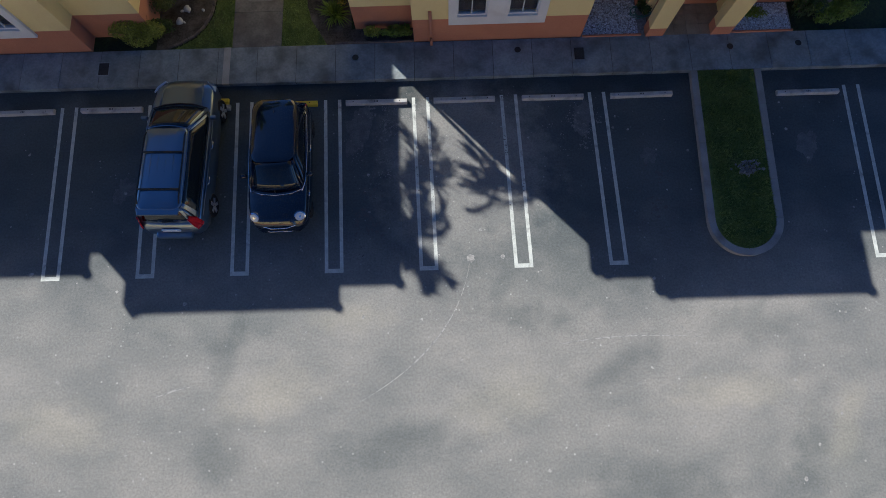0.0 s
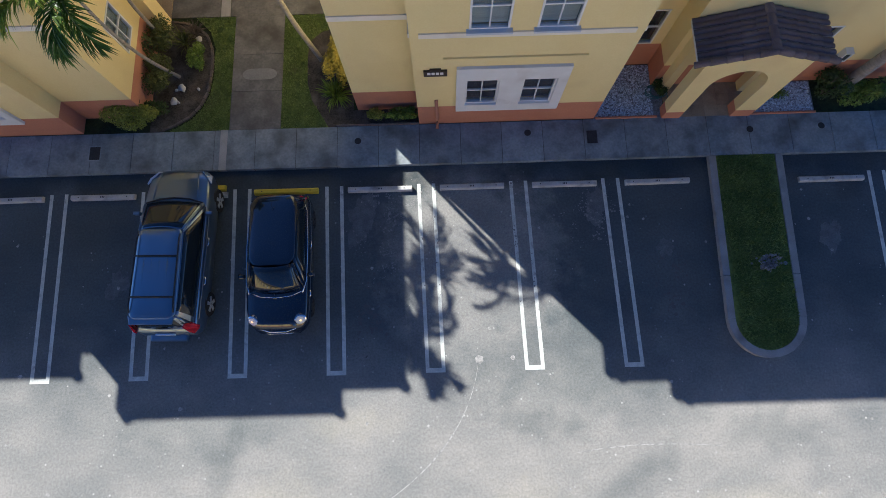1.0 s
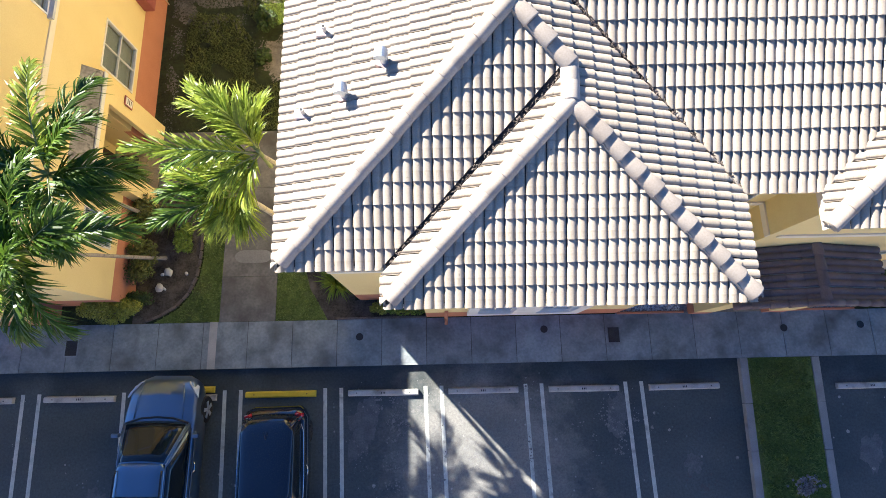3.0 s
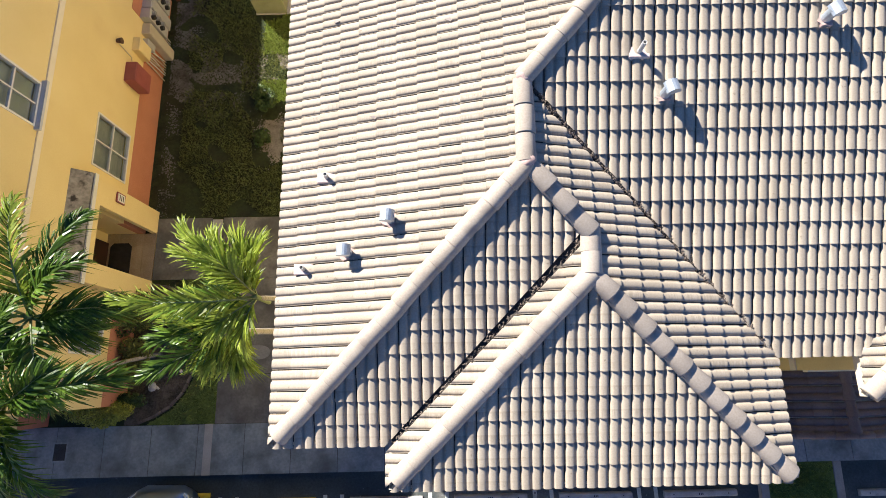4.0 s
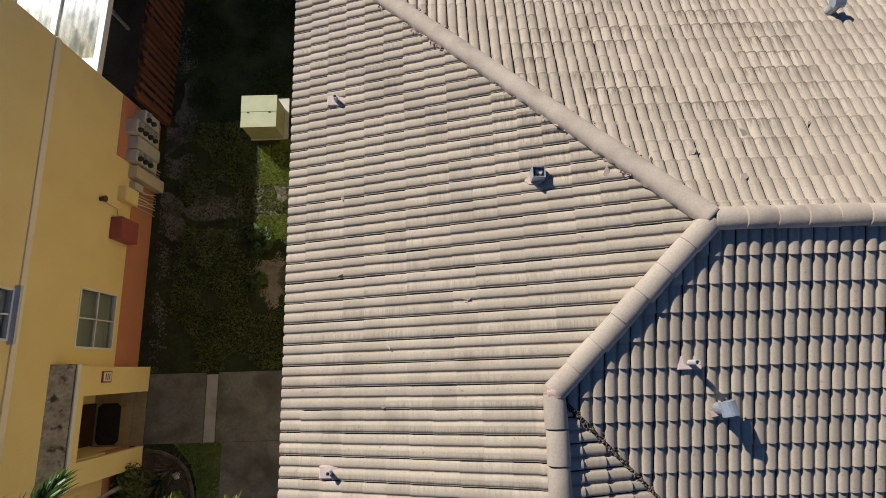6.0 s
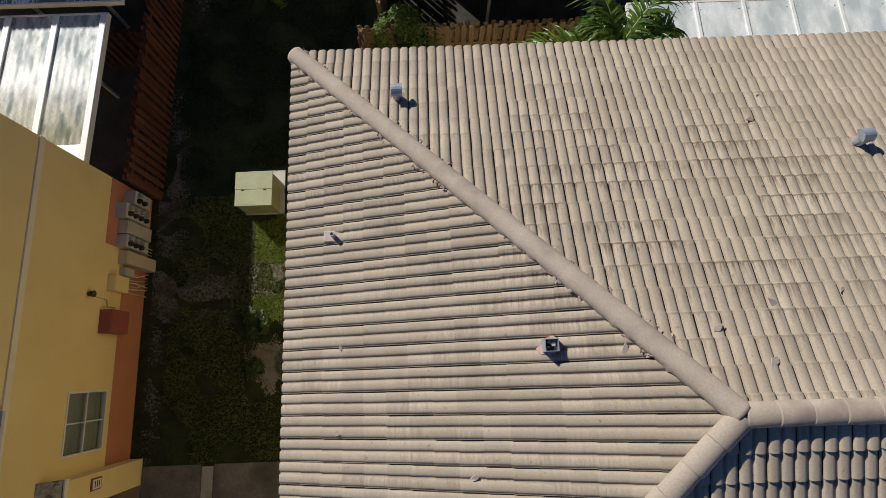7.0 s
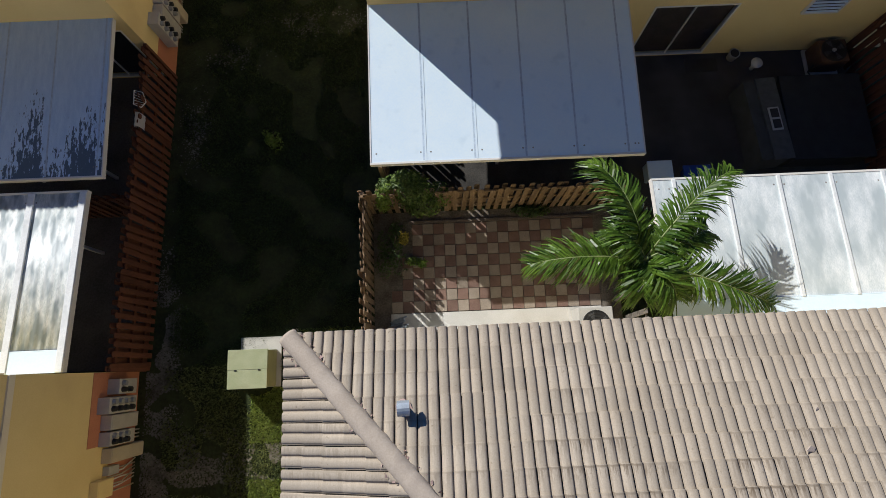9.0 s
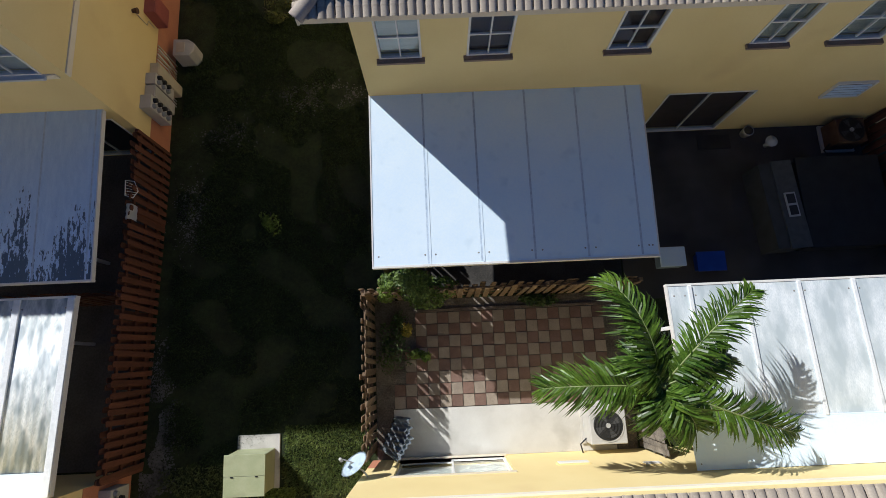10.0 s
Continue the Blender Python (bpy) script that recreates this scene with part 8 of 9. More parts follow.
LEAF_LIME = material("lime_leaf", (0.12, 0.20, 0.020), (0.24, 0.32, 0.045), 0.5, scale=3, fine=20, bump=0.0, island=True, spread=0.30)
LEAF_YELLOW = material("yellow_leaf", (0.30, 0.25, 0.020), (0.46, 0.38, 0.05), 0.5, scale=3, fine=20, bump=0.0, island=True, spread=0.25)
LEAF_GOLD = material("gold_green_leaf", (0.20, 0.23, 0.025), (0.40, 0.41, 0.06), 0.5, scale=3, fine=20, bump=0.0, island=True, spread=0.35)
LEAF_RUST = material("olive_leaf", (0.075, 0.098, 0.018), (0.175, 0.185, 0.040), 0.55, scale=3, fine=20, bump=0.0, island=True, spread=0.35)
for m_, share_ in ((FROND, 0.3), (FROND_PALE, 0.4), (LEAF_DARK, 0.25), (LEAF_BRIGHTENED, 0.3), (LEAF_LIME, 0.35), (LEAF_GOLD, 0.3), (LEAF_YELLOW, 0.3), (LEAF_RUST, 0.25)):
    let_light_through(m_, share_)
DRY_LEAF = material("dry_leaf", (0.16, 0.16, 0.15), (0.36, 0.36, 0.35), 0.8, scale=6, fine=30, bump=0.0, island=True, spread=0.3)
TWIG = material("twig_bark", (0.09, 0.07, 0.05), (0.17, 0.14, 0.11), 0.9, scale=8)


def frond(length, droop, width, seed, lift=0.5, sweep0=0.55, dense=0.45, n=34, slim=0.014, hang=0.6):
    """Rachis points and leaflets of a feather leaf that starts along +x and bends down."""
    rnd = random.Random(seed)
    pts, dirs = [], []
    a = lift
    p = Vector((0, 0, 0))
    for i in range(n + 1):
        pts.append(p.copy())
        d = Vector((math.cos(a), 0, math.sin(a)))
        dirs.append(d)
        p = p + d * length / n
        a -= droop / n * (0.5 + 1.2 * i / n)
    verts, faces = [], []
    for i in range(5, n + 1):
        s = i / n
        w0 = width * (math.sin(math.pi * (0.10 + 0.86 * s)) ** 0.6)
        for side in (-1, 1):
            for rep in range(2 if rnd.random() < dense else 1):
                if rnd.random() < 0.05:
                    continue
                o = pts[i] + dirs[i] * (rep * 0.5 * length / n)
                w = w0 * rnd.uniform(0.70, 1.12)
                sweep = sweep0 + 0.62 * s + rnd.gauss(0, 0.10)
                d = (Vector((0, side, 0)) * math.cos(sweep) + dirs[i] * math.sin(sweep)).normalized()
                up = Vector((-dirs[i].z, 0, dirs[i].x))
                d = (d + up * rnd.uniform(0.10, 0.55)).normalized()
                lat = (d.cross(up).normalized() + up * rnd.gauss(0, 0.5)).normalized() * (slim + 0.5 * slim * (1 - s)) * rnd.uniform(0.7, 1.2)
                sag = rnd.uniform(0.4, 1.6) * hang
                down = Vector((0, 0, -1))
                m0 = o + d * w * 0.33 + down * w * sag * 0.05
                m = o + d * w * 0.66 + down * w * sag * 0.30
                e = o + d * w * 0.93 + down * w * sag * 0.80
                k = len(verts)
                verts += [o - lat * 0.6, o + lat * 0.6, m0 - lat, m0 + lat, m - lat * 0.8, m + lat * 0.8, e]
                faces += [(k, k + 1, k + 3, k + 2), (k + 2, k + 3, k + 5, k + 4), (k + 4, k + 5, k + 6)]
    return pts, verts, faces


def palm(label, trunk, fronds, length, width, seed, pale=0.3, trunk_r=0.058, sweep0=0.55, dense=0.45, n_leaf=34, slim=0.014, hang=0.6):
    """trunk: points from the foot to the crown. fronds: heading in degrees, then share of the length, lift, droop."""
    rnd = random.Random(seed)
    t = thing("palm_tree", label, "palm tree", "palm trees", at=trunk[0])
    b0 = Vector(trunk[0])
    ctl = [Vector(p) - b0 for p in trunk]
    ctl = [ctl[0] - Vector((0, 0, 0.05))] + ctl[1:]
    n = 16
    pts = []
    for i in range(n + 1):
        # a smooth curve through the points
        f = i / n * (len(ctl) - 1)
        k = min(int(f), len(ctl) - 2)
        u = f - k
        p0, p1, p2, p3 = ctl[max(k - 1, 0)], ctl[k], ctl[k + 1], ctl[min(k + 2, len(ctl) - 1)]
        pts.append(0.5 * ((2 * p1) + (p2 - p0) * u + (2 * p0 - 5 * p1 + 4 * p2 - p3) * u * u + (3 * p1 - p0 - 3 * p2 + p3) * u ** 3))
    bm = B()
    tube(bm, pts, [trunk_r * (1.45 - 0.6 * (i / n) ** 0.5 + (0.05 if i % 2 else 0)) for i in range(n + 1)], 12)
    part("trunk", bm, TRUNK, t, "pale ringed trunk", smooth=True)
    top = pts[-1]
    bm = B()
    tube(bm, [top - Vector((0, 0, 0.5)), top - Vector((0, 0, 0.1)), top + Vector((0, 0, 0.25))], [trunk_r * 0.9, trunk_r * 0.85, 0.04], 10)
    part("crownshaft", bm, STEM, t, smooth=True)
    for i, (head, *more) in enumerate(fronds):
        ln = length * (more[0] if more else rnd.uniform(0.85, 1.08))
        lift = more[1] if len(more) > 1 else rnd.uniform(0.25, 0.75)
        droop = more[2] if len(more) > 2 else rnd.uniform(1.0, 1.5)
        twist = more[3] if len(more) > 3 else rnd.uniform(-25, 25)
        rp, verts, faces = frond(ln, droop, width, seed * 31 + i, lift, sweep0, dense, n_leaf, slim, hang)
        m = Matrix.Translation(top + Vector((0, 0, 0.12))) @ pose(0, 0, 0, 0, 0, head) @ pose(0, 0, 0, twist, 0, 0)
        me = bpy.data.meshes.new("frond")
        me.from_pydata([m @ v for v in verts], [], faces)
        me.materials.append(FROND_PALE if rnd.random() < pale else FROND)
        fo = new("frond", me)
        fo.parent = t
        bm = B()
        tube(bm, [m @ v for v in rp[::4]], [0.024 - 0.019 * k / (n_leaf / 4 + 2) for k in range(len(rp[::4]))], 6)
        part("rachis", bm, STEM, fo, smooth=True)
    return t


palm("slender palm with feathery green crown by the yellow wall", [(-7.58, 8.96, 0.13), (-7.80, 8.70, 1.5), (-7.72, 8.38, 3.2), (-7.25, 7.93, 5.35)],
     [(14, 1.0, 0.45, 1.35), (-62, 0.92, 0.45, 1.35), (-88, 0.85, 0.4, 1.4), (186, 0.75, 0.8, 1.2), (160, 0.85, 0.8, 1.2), (112, 0.9, 0.8, 1.2), (70, 0.95, 0.9, 1.2), (222, 0.8, 0.5, 1.3), (40, 0.7, 1.0, 1.2), (-35, 0.72, 1.25, 0.9), (250, 0.7, 1.2, 0.9), (-75, 0.75, 1.1, 1.1)], 1.95, 0.70, 11, 0.25, 0.042, sweep0=0.60, dense=0.95, n_leaf=40, slim=0.016)
palm("slender palm with dense green crown beside the bed", [(-8.05, 10.15, 0.13), (-8.0, 10.0, 2.0), (-7.5, 9.65, 3.8), (-7.02, 9.36, 5.4)],
     [(66, 1.05, 0.6, 1.2), (100, 1.1, 0.7, 1.15), (132, 1.05, 0.7, 1.2), (12, 0.75, 0.1, 1.2), (-20, 0.5, 0.2, 1.5), (176, 1.0, 0.7, 1.2), (206, 0.95, 0.6, 1.25), (238, 0.8, 0.5, 1.3), (-72, 0.85, 0.5, 1.3), (34, 0.75, 0.9, 1.3)], 2.0, 0.70, 12, 0.2, 0.042, sweep0=0.60, dense=0.95, n_leaf=40, slim=0.016)
palm("leaning palm with sunlit fronds near the eave", [(-3.23, 9.37, 0.13), (-3.56, 9.32, 2.0), (-3.66, 9.19, 3.8), (-3.66, 9.10, 4.85)],
     [(205, 0.88, 0.85, 1.1), (192, 0.75, 0.85, 1.2), (228, 0.50, 0.6, 1.6), (258, 0.40, 0.5, 1.9), (284, 0.34, 0.6, 2.0), (166, 0.74, 0.8, 1.3), (140, 0.62, 0.8, 1.4), (118, 0.50, 0.7, 1.5)], 1.95, 0.70, 13, 0.6, 0.062, sweep0=0.80, dense=0.5, n_leaf=36, slim=0.015, hang=0.4)
palm("pale palm with bright fronds close to the roof", [(-2.72, 10.0, 0.13), (-2.78, 9.95, 2.0), (-2.92, 9.80, 4.0), (-3.10, 9.60, 5.6)],
     [(177, 1.22, 0.70, 1.15), (188, 0.9, 0.5, 1.2), (132, 0.95, 0.8, 1.3), (144, 0.75, 1.15, 1.2), (120, 0.7, 0.9, 1.3), (104, 0.62, 0.8, 1.4), (84, 0.52, 0.8, 1.5), (158, 0.8, 0.9, 1.2), (214, 0.6, 0.4, 1.5), (246, 0.45, 0.3, 1.7)], 1.95, 0.70, 14, 0.9, 0.05, sweep0=0.85, dense=0.4, n_leaf=36, slim=0.015, hang=0.4)
palm("stout pale palm in the bed beside the porch", [(12.32, 7.93, 0.13), (12.33, 7.92, 1.8), (12.38, 7.90, 3.6), (12.45, 7.88, 5.2)],
     [(0, 0.9, 0.7, 1.2), (50, 0.9, 0.8, 1.2), (-50, 0.9, 0.8, 1.2), (95, 0.7, 0.9, 1.2), (-95, 0.7, 0.9, 1.2), (150, 0.5, 1.2, 1.0), (-150, 0.5, 1.2, 1.0)], 1.9, 0.66, 16, 0.2, 0.135, sweep0=0.60, dense=0.8, n_leaf=36, slim=0.016)
palm("broad green palm rising between the patios", [(4.66, 21.35, 0.13), (4.6, 21.4, 1.4), (4.35, 21.55, 2.8), (4.0, 21.7, 3.95)],
     [(112, 1.0, 0.55, 1.3, 18), (178, 0.98, 0.35, 1.1, 8), (40, 1.14, 0.6, 1.2, -22), (-22, 1.22, 0.4, 1.2, 10), (22, 0.66, 0.55, 1.4, 0), (-58, 0.50, 0.9, 2.2, 0), (-100, 0.36, 0.8, 2.0), (140, 0.4, 0.9, 1.6)], 2.5, 0.80, 15, 0.0, 0.075, sweep0=0.36, dense=1.0, n_leaf=56, slim=0.017, hang=0.75)


def shrub(name, label, c, r, n, leaf, mat, seed, stems=6, spiky=False, category="shrub"):
    """A bush of many small leaves on stems; r: its half sizes."""
    rnd = random.Random(seed)
    t = thing(name, label, category, at=(c[0], c[1], LAWN_Z))
    bm = B()
    tips = []
    for k in range(stems):
        a, q = rnd.uniform(0, 6.28), rnd.uniform(0.3, 0.9)
        tip = Vector((r[0] * q * math.cos(a), r[1] * q * math.sin(a), r[2] * rnd.uniform(0.9, 1.7)))
        tube(bm, [(0.15 * tip.x, 0.15 * tip.y, 0), (tip.x * 0.6, tip.y * 0.6, tip.z * 0.5), tip], [0.018, 0.012, 0.005], 5)
        tips.append(tip)
    part("stems", bm, TWIG, t)
    verts, faces = [], []
    lumps = [(Vector((rnd.uniform(-0.6, 0.6) * r[0], rnd.uniform(-0.6, 0.6) * r[1], r[2] * rnd.uniform(0.6, 1.15))), rnd.uniform(0.35, 0.6)) for _ in range(9)]
    for _ in range(n):
        if spiky:
            a, e = rnd.uniform(0, 6.28), rnd.uniform(0.2, 1.35)
            d = Vector((math.cos(a) * math.cos(e), math.sin(a) * math.cos(e), math.sin(e)))
            o = Vector((rnd.gauss(0, 0.04), rnd.gauss(0, 0.04), 0.02))
            L = r[0] * rnd.uniform(0.7, 1.2)
            lat = d.cross(Vector((0, 0, 1))).normalized() * leaf
            m = o + d * L * 0.55 + Vector((0, 0, 0.04))
            e_ = o + d * L - Vector((0, 0, 0.25 * L * rnd.random()))
            k = len(verts)
            verts += [o - lat * 0.5, o + lat * 0.5, m - lat, m + lat, e_]
            faces += [(k, k + 1, k + 3, k + 2), (k + 2, k + 3, k + 4)]
            continue
        lc, lr = rnd.choice(lumps)
        d = Vector((rnd.gauss(0, 1), rnd.gauss(0, 1), rnd.gauss(0.15, 0.9))).normalized()
        o = lc + Vector((d.x * r[0] * lr, d.y * r[1] * lr, d.z * r[2] * lr * 0.9)) * rnd.uniform(0.6, 1.08)
        o.z = max(o.z, 0.04)
        nrm = (d + Vector((rnd.gauss(0, 0.6), rnd.gauss(0, 0.6), rnd.gauss(0.5, 0.5)))).normalized()
        u = nrm.orthogonal().normalized()
        u.rotate(Matrix.Rotation(rnd.uniform(0, 6.28), 3, nrm))
        w = nrm.cross(u)
        s = leaf * rnd.uniform(0.6, 1.25)
        k = len(verts)
        verts += [o - u * s, o + w * s * 0.45 + nrm * s * 0.12, o + u * s, o - w * s * 0.45 + nrm * s * 0.12]
        faces += [(k, k + 1, k + 2), (k, k + 2, k + 3)]
    me = bpy.data.meshes.new("foliage")
    me.from_pydata(verts, [], faces)
    me.materials.append(mat)
    new("foliage", me).parent = t
    return t


shrub("hedge", "rounded yellow-green hedge along the pavement", (-8.72, 7.56), (0.84, 0.42, 0.50), 7000, 0.042, LEAF_GOLD, 1, 14, category="hedge")
shrub("hedge", "dark green hedge in the corner of the yellow wall", (-8.5, 7.75), (0.75, 0.22, 0.34), 2200, 0.045, LEAF_DARK, 21, category="hedge")
shrub("shrub", "olive green shrub against the corner of the wall", (-8.0, 8.75), (0.55, 0.6, 0.55), 2600, 0.05, LEAF_RUST, 2)
shrub("shrub", "tangled olive shrub at the wall", (-8.05, 9.9), (0.5, 0.65, 0.6), 2400, 0.05, LEAF_RUST, 3)
shrub("shrub", "bright lime-green bush in the bed", (-7.02, 9.5), (0.3, 0.45, 0.35), 1500, 0.055, LEAF_LIME, 4)
shrub("bromeliad", "spiky greyish plant in the bed", (-7.45, 10.05), (0.55, 0.55, 0.4), 60, 0.018, LEAF_RUST, 5, 2, True, "spiky plant")
shrub("bromeliad", "dry grey-brown spiky plant in the bed", (-7.2, 10.4), (0.5, 0.5, 0.3), 70, 0.012, TWIG, 6, 2, True, "spiky plant")
shrub("shrub", "yellow variegated bush against the wall", (-2.68, 9.0), (0.36, 0.85, 0.75), 3600, 0.05, LEAF_YELLOW, 7)
shrub("spiky_plant", "green strap-leaved plant by the wall", (-2.78, 8.15), (0.62, 0.62, 0.4), 150, 0.022, LEAF_LIME, 8, 2, True, "spiky plant")
shrub("shrub", "small lime plant at the foot of the wall", (-1.55, 7.42), (0.3, 0.2, 0.28), 600, 0.045, LEAF_GOLD, 9, 3)
shrub("shrub", "low green plants at the foot of the wall", (-0.85, 7.4), (0.5, 0.2, 0.28), 1100, 0.045, LEAF_LIME, 10, 4)
shrub("hedge", "yellow-green hedge beside the pavement", (12.6, 7.55), (0.9, 0.45, 0.45), 2600, 0.05, LEAF_LIME, 16, category="hedge")
shrub("shrub", "dark green shrub beside the gravel", (11.75, 7.75), (0.4, 0.5, 0.6), 1500, 0.05, LEAF_DARK, 17)
shrub("shrub", "small dark bush by the porch pier", (6.85, 8.0), (0.3, 0.3, 0.35), 800, 0.05, LEAF_DARK, 18, 3)
shrub("shrub", "low lime plants in the gravel", (10.2, 7.75), (0.45, 0.25, 0.18), 700, 0.04, LEAF_LIME, 19, 3)
shrub("climber", "leafy green bush hanging over the fence, brightened as if sunlit", (-0.75, 24.12), (0.95, 0.5, 1.45), 6500, 0.06, LEAF_BRIGHTENED, 22, 10)
shrub("climber", "bright green bush at the fence corner", (-1.5, 24.2), (0.35, 0.3, 1.25), 1700, 0.05, LEAF_LIME, 23, 6)
shrub("shrub", "dark shrub inside the patio fence", (-1.5, 22.9), (0.4, 0.8, 0.4), 900, 0.05, LEAF_DARK, 24, 6)
# leaf colours of the next two are raised for missing sun specks
shrub("shrub", "small plant on the patio margin, brightened as if sunlit", (-1.12, 23.25), (0.18, 0.24, 0.4), 380, 0.045, LEAF_YELLOW, 25, 4)
shrub("shrub", "small green plant on the paving, brightened as if sunlit", (-0.8, 22.55), (0.28, 0.18, 0.3), 520, 0.045, LEAF_LIME, 26, 4)
shrub("shrub", "dark bush behind the back fence", (2.5, 23.85), (0.6, 0.2, 0.3), 700, 0.05, LEAF_DARK, 27, 5)
shrub("shrub", "weedy green plant at the side of the house", (-5.05, 16.25), (0.36, 0.45, 0.38), 1100, 0.06, LEAF_DARK, 28, 5)
shrub("shrub", "low green plant growing at the house wall", (-5.15, 15.15), (0.3, 0.35, 0.25), 700, 0.06, LEAF_DARK, 29, 5)

shrub("weed_clump", "pale green weed clump in the dark lawn", (-4.91, 26.42), (0.30, 0.36, 0.16), 420, 0.045, LEAF_LIME, 31, 3, category="weeds")
shrub("weed_clump", "olive weeds growing in the dark lawn", (-4.72, 33.1), (0.55, 0.45, 0.3), 900, 0.05, LEAF_RUST, 32, 6, category="weeds")
shrub("dry_clump", "dry grey leafy clump in the island's grass", (9.35, 2.68), (0.34, 0.24, 0.10), 260, 0.055, DRY_LEAF, 33, 5, category="dry plant")

# white garden stones
for x, y, s in ((-7.46, 8.54, 0.12), (-7.60, 8.47, 0.05), (-7.66, 8.11, 0.11), (-7.52, 8.07, 0.05), (-7.05, 10.2, 0.09), (-6.95, 8.5, 0.05)):
    bm = B()
    bmesh.ops.create_icosphere(bm, subdivisions=2, radius=s)
    for v in bm.verts:
        v.co.z *= 0.6
        v.co *= 1 + 0.7 * noise.noise(v.co * 13 + Vector((x, y, 0)))
    ob = tagged(part("white_stone", bm, PALE_CONCRETE, smooth=True), "white rounded stone lying in the planting bed", "stone", "white stones")
    ob.location = (x, y, LAWN_Z + 0.045)
# bare stones where the island's grass is worn
for k in range(14):
    bm = B()
    bmesh.ops.create_icosphere(bm, subdivisions=1, radius=random.uniform(0.03, 0.07))
    for v in bm.verts:
        v.co.z *= 0.5
    ob = tagged(part("grey_stone", bm, KERB), "small grey stone in the island's worn grass", "stone", "island stones")
    ob.location = (9.35 + random.gauss(0, 0.18), 2.68 + random.gauss(0, 0.12), 0.135)

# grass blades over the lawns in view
# blades of the back lawn, their green lowered to paint in its shade
BLADE_SHADED = material("shaded_grass_blade", (0.024, 0.044, 0.009), (0.075, 0.105, 0.024), 0.7, scale=1.5, fine=12, bump=0.0, island=True, spread=0.35)


BLADE_FRONT = material("bright_grass_blade", (0.11, 0.165, 0.030), (0.27, 0.33, 0.085), 0.7, scale=1.5, fine=12, bump=0.0, island=True, spread=0.35)
let_light_through(BLADE_FRONT, 0.3)


def within(poly, x, y):
    odd = False
    for (x0, y0), (x1, y1) in zip(poly, poly[1:] + poly[:1]):
        if (y0 > y) != (y1 > y) and x < x0 + (y - y0) * (x1 - x0) / (y1 - y0):
            odd = not odd
    return odd


def blades(label, boxes_, n, z, mat, gaps=-0.12, strips=None):
    verts, faces = [], []
    rnd = random.Random(77)
    areas = [(b_[1] - b_[0]) * (b_[3] - b_[2]) for b_ in boxes_]
    for b_, ar in zip(boxes_, areas):
        for _ in range(int(n * ar / sum(areas))):
            x, y = rnd.uniform(b_[0], b_[1]), rnd.uniform(b_[2], b_[3])
            if strips and not any(within(q, x, y) for q in strips):
                continue
            if y < 1.16 and math.hypot(x - 9.03, y - 1.16) > 0.84:
                continue
            if noise.noise(Vector((x * 0.9, y * 0.9, 3.0))) < gaps:
                continue
            h, a = rnd.uniform(0.03, 0.10), rnd.uniform(0, 6.28)
            w = rnd.uniform(0.008, 0.017)
            k = len(verts)
            c, s = math.cos(a), math.sin(a)
            lx, ly = rnd.gauss(0, 0.04), rnd.gauss(0, 0.04)
            verts += [(x - w * c, y - w * s, z), (x + w * c, y + w * s, z), (x + lx, y + ly, z + h)]
            faces.append((k, k + 1, k + 2))
    me = bpy.data.meshes.new("grass")
    me.from_pydata(verts, [], faces)
    me.materials.append(mat)
    tagged(new("grass", me), label, "grass", kind="stuff")


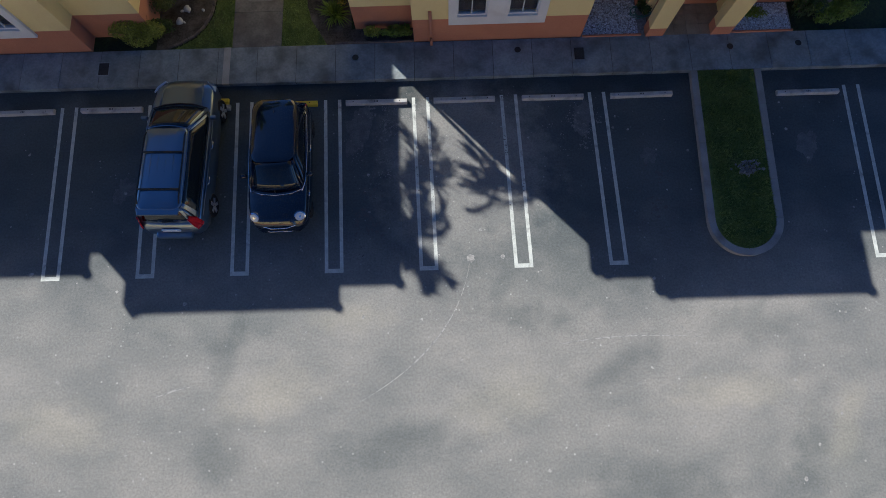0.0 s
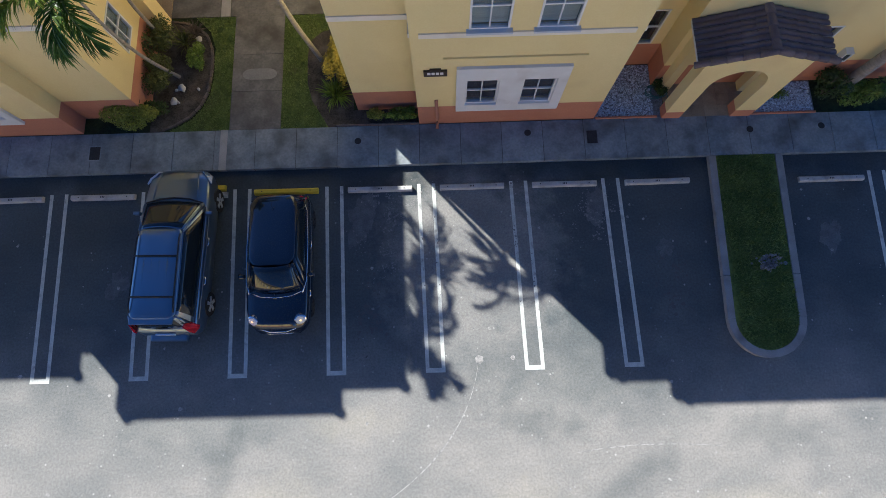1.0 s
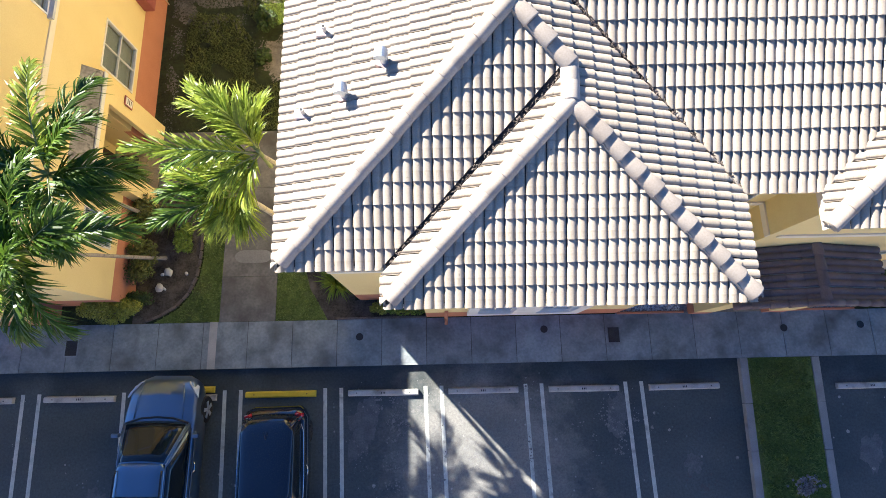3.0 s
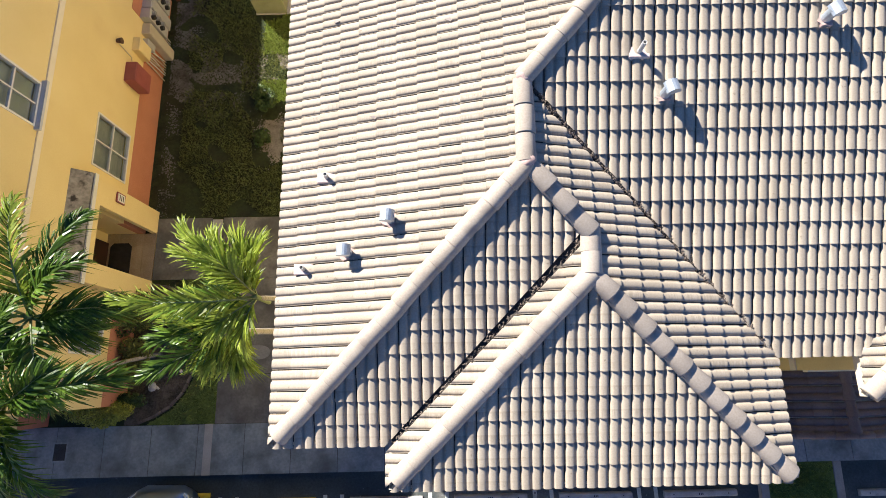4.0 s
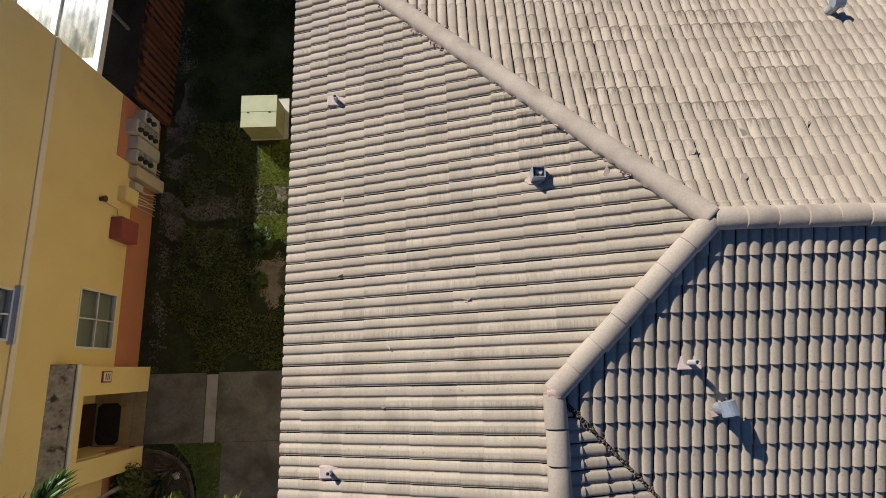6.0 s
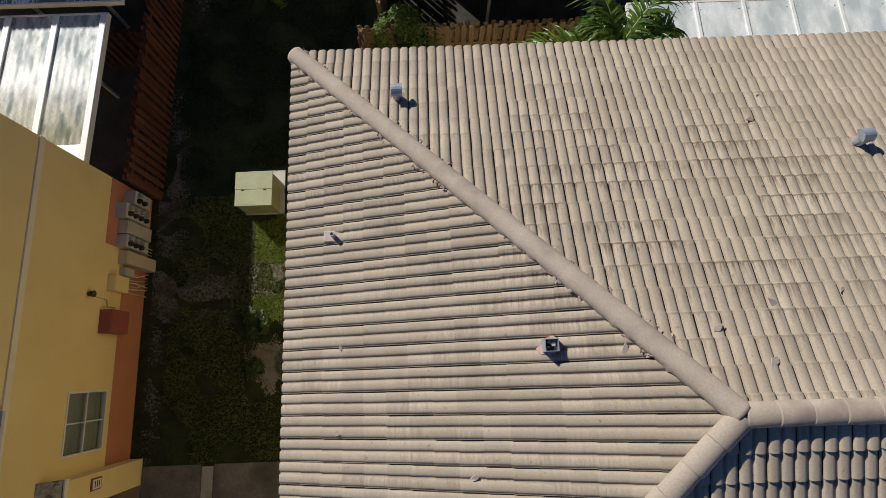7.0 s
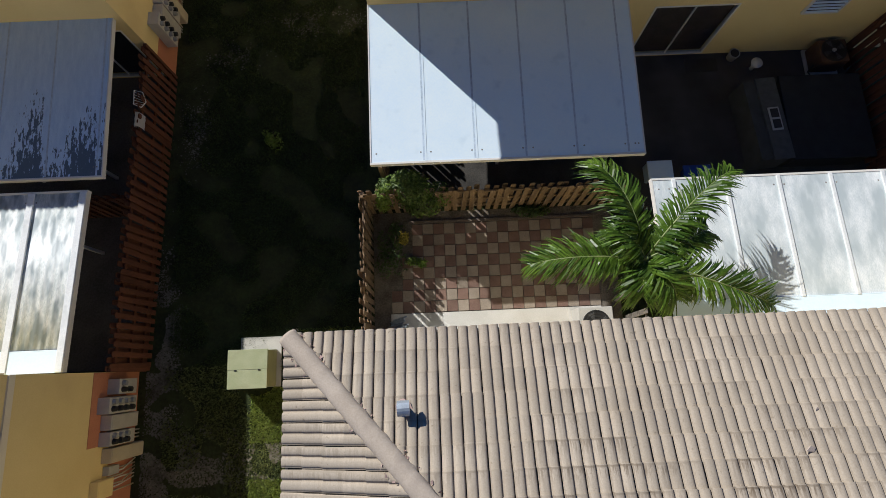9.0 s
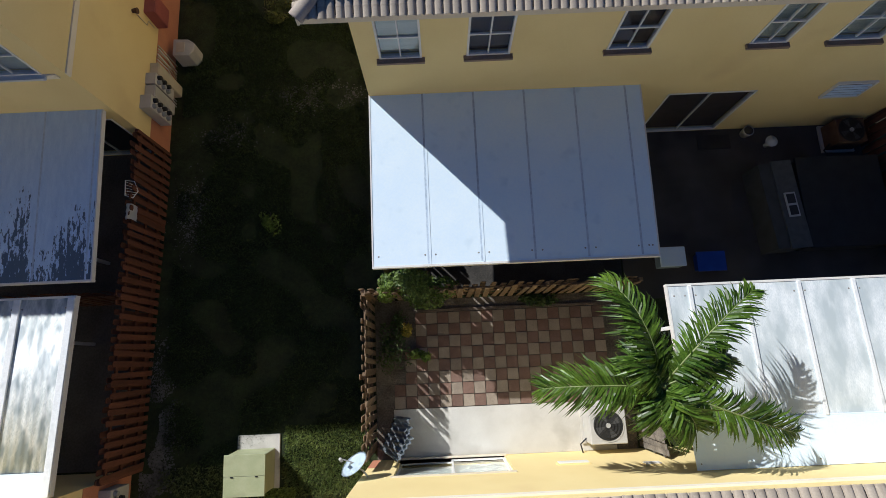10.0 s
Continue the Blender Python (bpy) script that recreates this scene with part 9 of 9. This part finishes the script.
let_light_through(BLADE_SHADED, 0.3)
BLADE_SIDE = material("side_grass_blade", (0.080, 0.105, 0.024), (0.215, 0.240, 0.070), 0.7, scale=1.5, fine=12, bump=0.0, island=True, spread=0.35)
let_light_through(BLADE_SIDE, 0.3)
# lime colour paints sunlight into the strip of grass beside the wall
BLADE_SUNLIT = material("sunlit_grass_blade", (0.19, 0.26, 0.035), (0.37, 0.44, 0.09), 0.7, scale=1.5, fine=12, bump=0.0, island=True, spread=0.35)
let_light_through(BLADE_SUNLIT, 0.3)
blades("short uneven blades of lawn grass, darkened as in shade", [(-7.6, -2.2, 20.0, 36.0)], 96000, LAWN_Z, BLADE_SHADED)
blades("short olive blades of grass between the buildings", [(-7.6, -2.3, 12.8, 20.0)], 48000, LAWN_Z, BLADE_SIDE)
# brighter blades paint in the sunlit spots by the fence and the wall
blades("tufts of grass by the patio fence, coloured brighter as if sunlit", [(-4.4, -2.2, 19.2, 20.9)], 8000, LAWN_Z, BLADE_FRONT, -0.5)
blades("tufts of grass beside the house wall, coloured brighter as if sunlit", [(-5.3, -4.1, 18.0, 19.4), (-5.3, -4.1, 15.95, 17.1)], 11000, LAWN_Z, BLADE_SUNLIT, -0.4)
blades("short blades of green grass beside the walk", [(-4.4, -2.3, 7.15, 10.95), (-7.7, -5.96, 7.15, 10.95)], 15000, LAWN_Z, BLADE_FRONT, -0.9, FRONT_STRIPS)
blades("short blades of grass on the island", [(8.31, 9.90, 0.3, 5.85)], 11000, 0.125, BLADE_FRONT, -0.9)

# ---- an unseen row added across the court: it closes the place behind the camera and bounces sunlight onto the front ----
def bounce_row(x0, x1):
    t = thing("bounce_building", "unseen plain yellow stucco building added across the parking court to bounce light", "building", kind="structure")
    holes = [(x, x + 1.1, z, z + 1.3) for x in range(math.ceil(x0 + 1), math.floor(x1 - 1), 3) for z in (1.34, 4.6)]
    flat = lambda x, y: (x, y)
    for name, mat, z0, z1 in (("base_course", TERRACOTTA, 0.0, 1.17), ("wall", STUCCO, 1.17, 6.3)):
        bm = B()
        wall_boxes(bm, flat, "y", -16.0, -0.25, x0, x1, z0, z1, holes)
        for x in (x0, x1 - 0.25):
            box(bm, x, x + 0.25, -28.5, -16.25, z0, z1)
        part(name, bm, mat, t)
    for a, b_, z0, z1 in holes:
        window(t, flat, "y", -16.0, 1, a, b_, z0, z1, blinds=BLIND_DARK)
    bm = B()
    v = [bm.verts.new(p) for p in ((x0 - 0.5, -15.5, 6.32), (x1 + 0.5, -15.5, 6.32), (x1 - 6, -22.2, 8.5), (x0 + 6, -22.2, 8.5), (x0 - 0.5, -29, 6.32), (x1 + 0.5, -29, 6.32))]
    for f in ((0, 1, 2, 3), (4, 3, 2, 5), (0, 3, 4), (1, 5, 2), (0, 4, 5, 1)):
        bm.faces.new([v[i] for i in f])
    part("roof", bm, TILE_ONE, t)


bounce_row(-34.0, -5.6)
bounce_row(-2.6, 34.0)
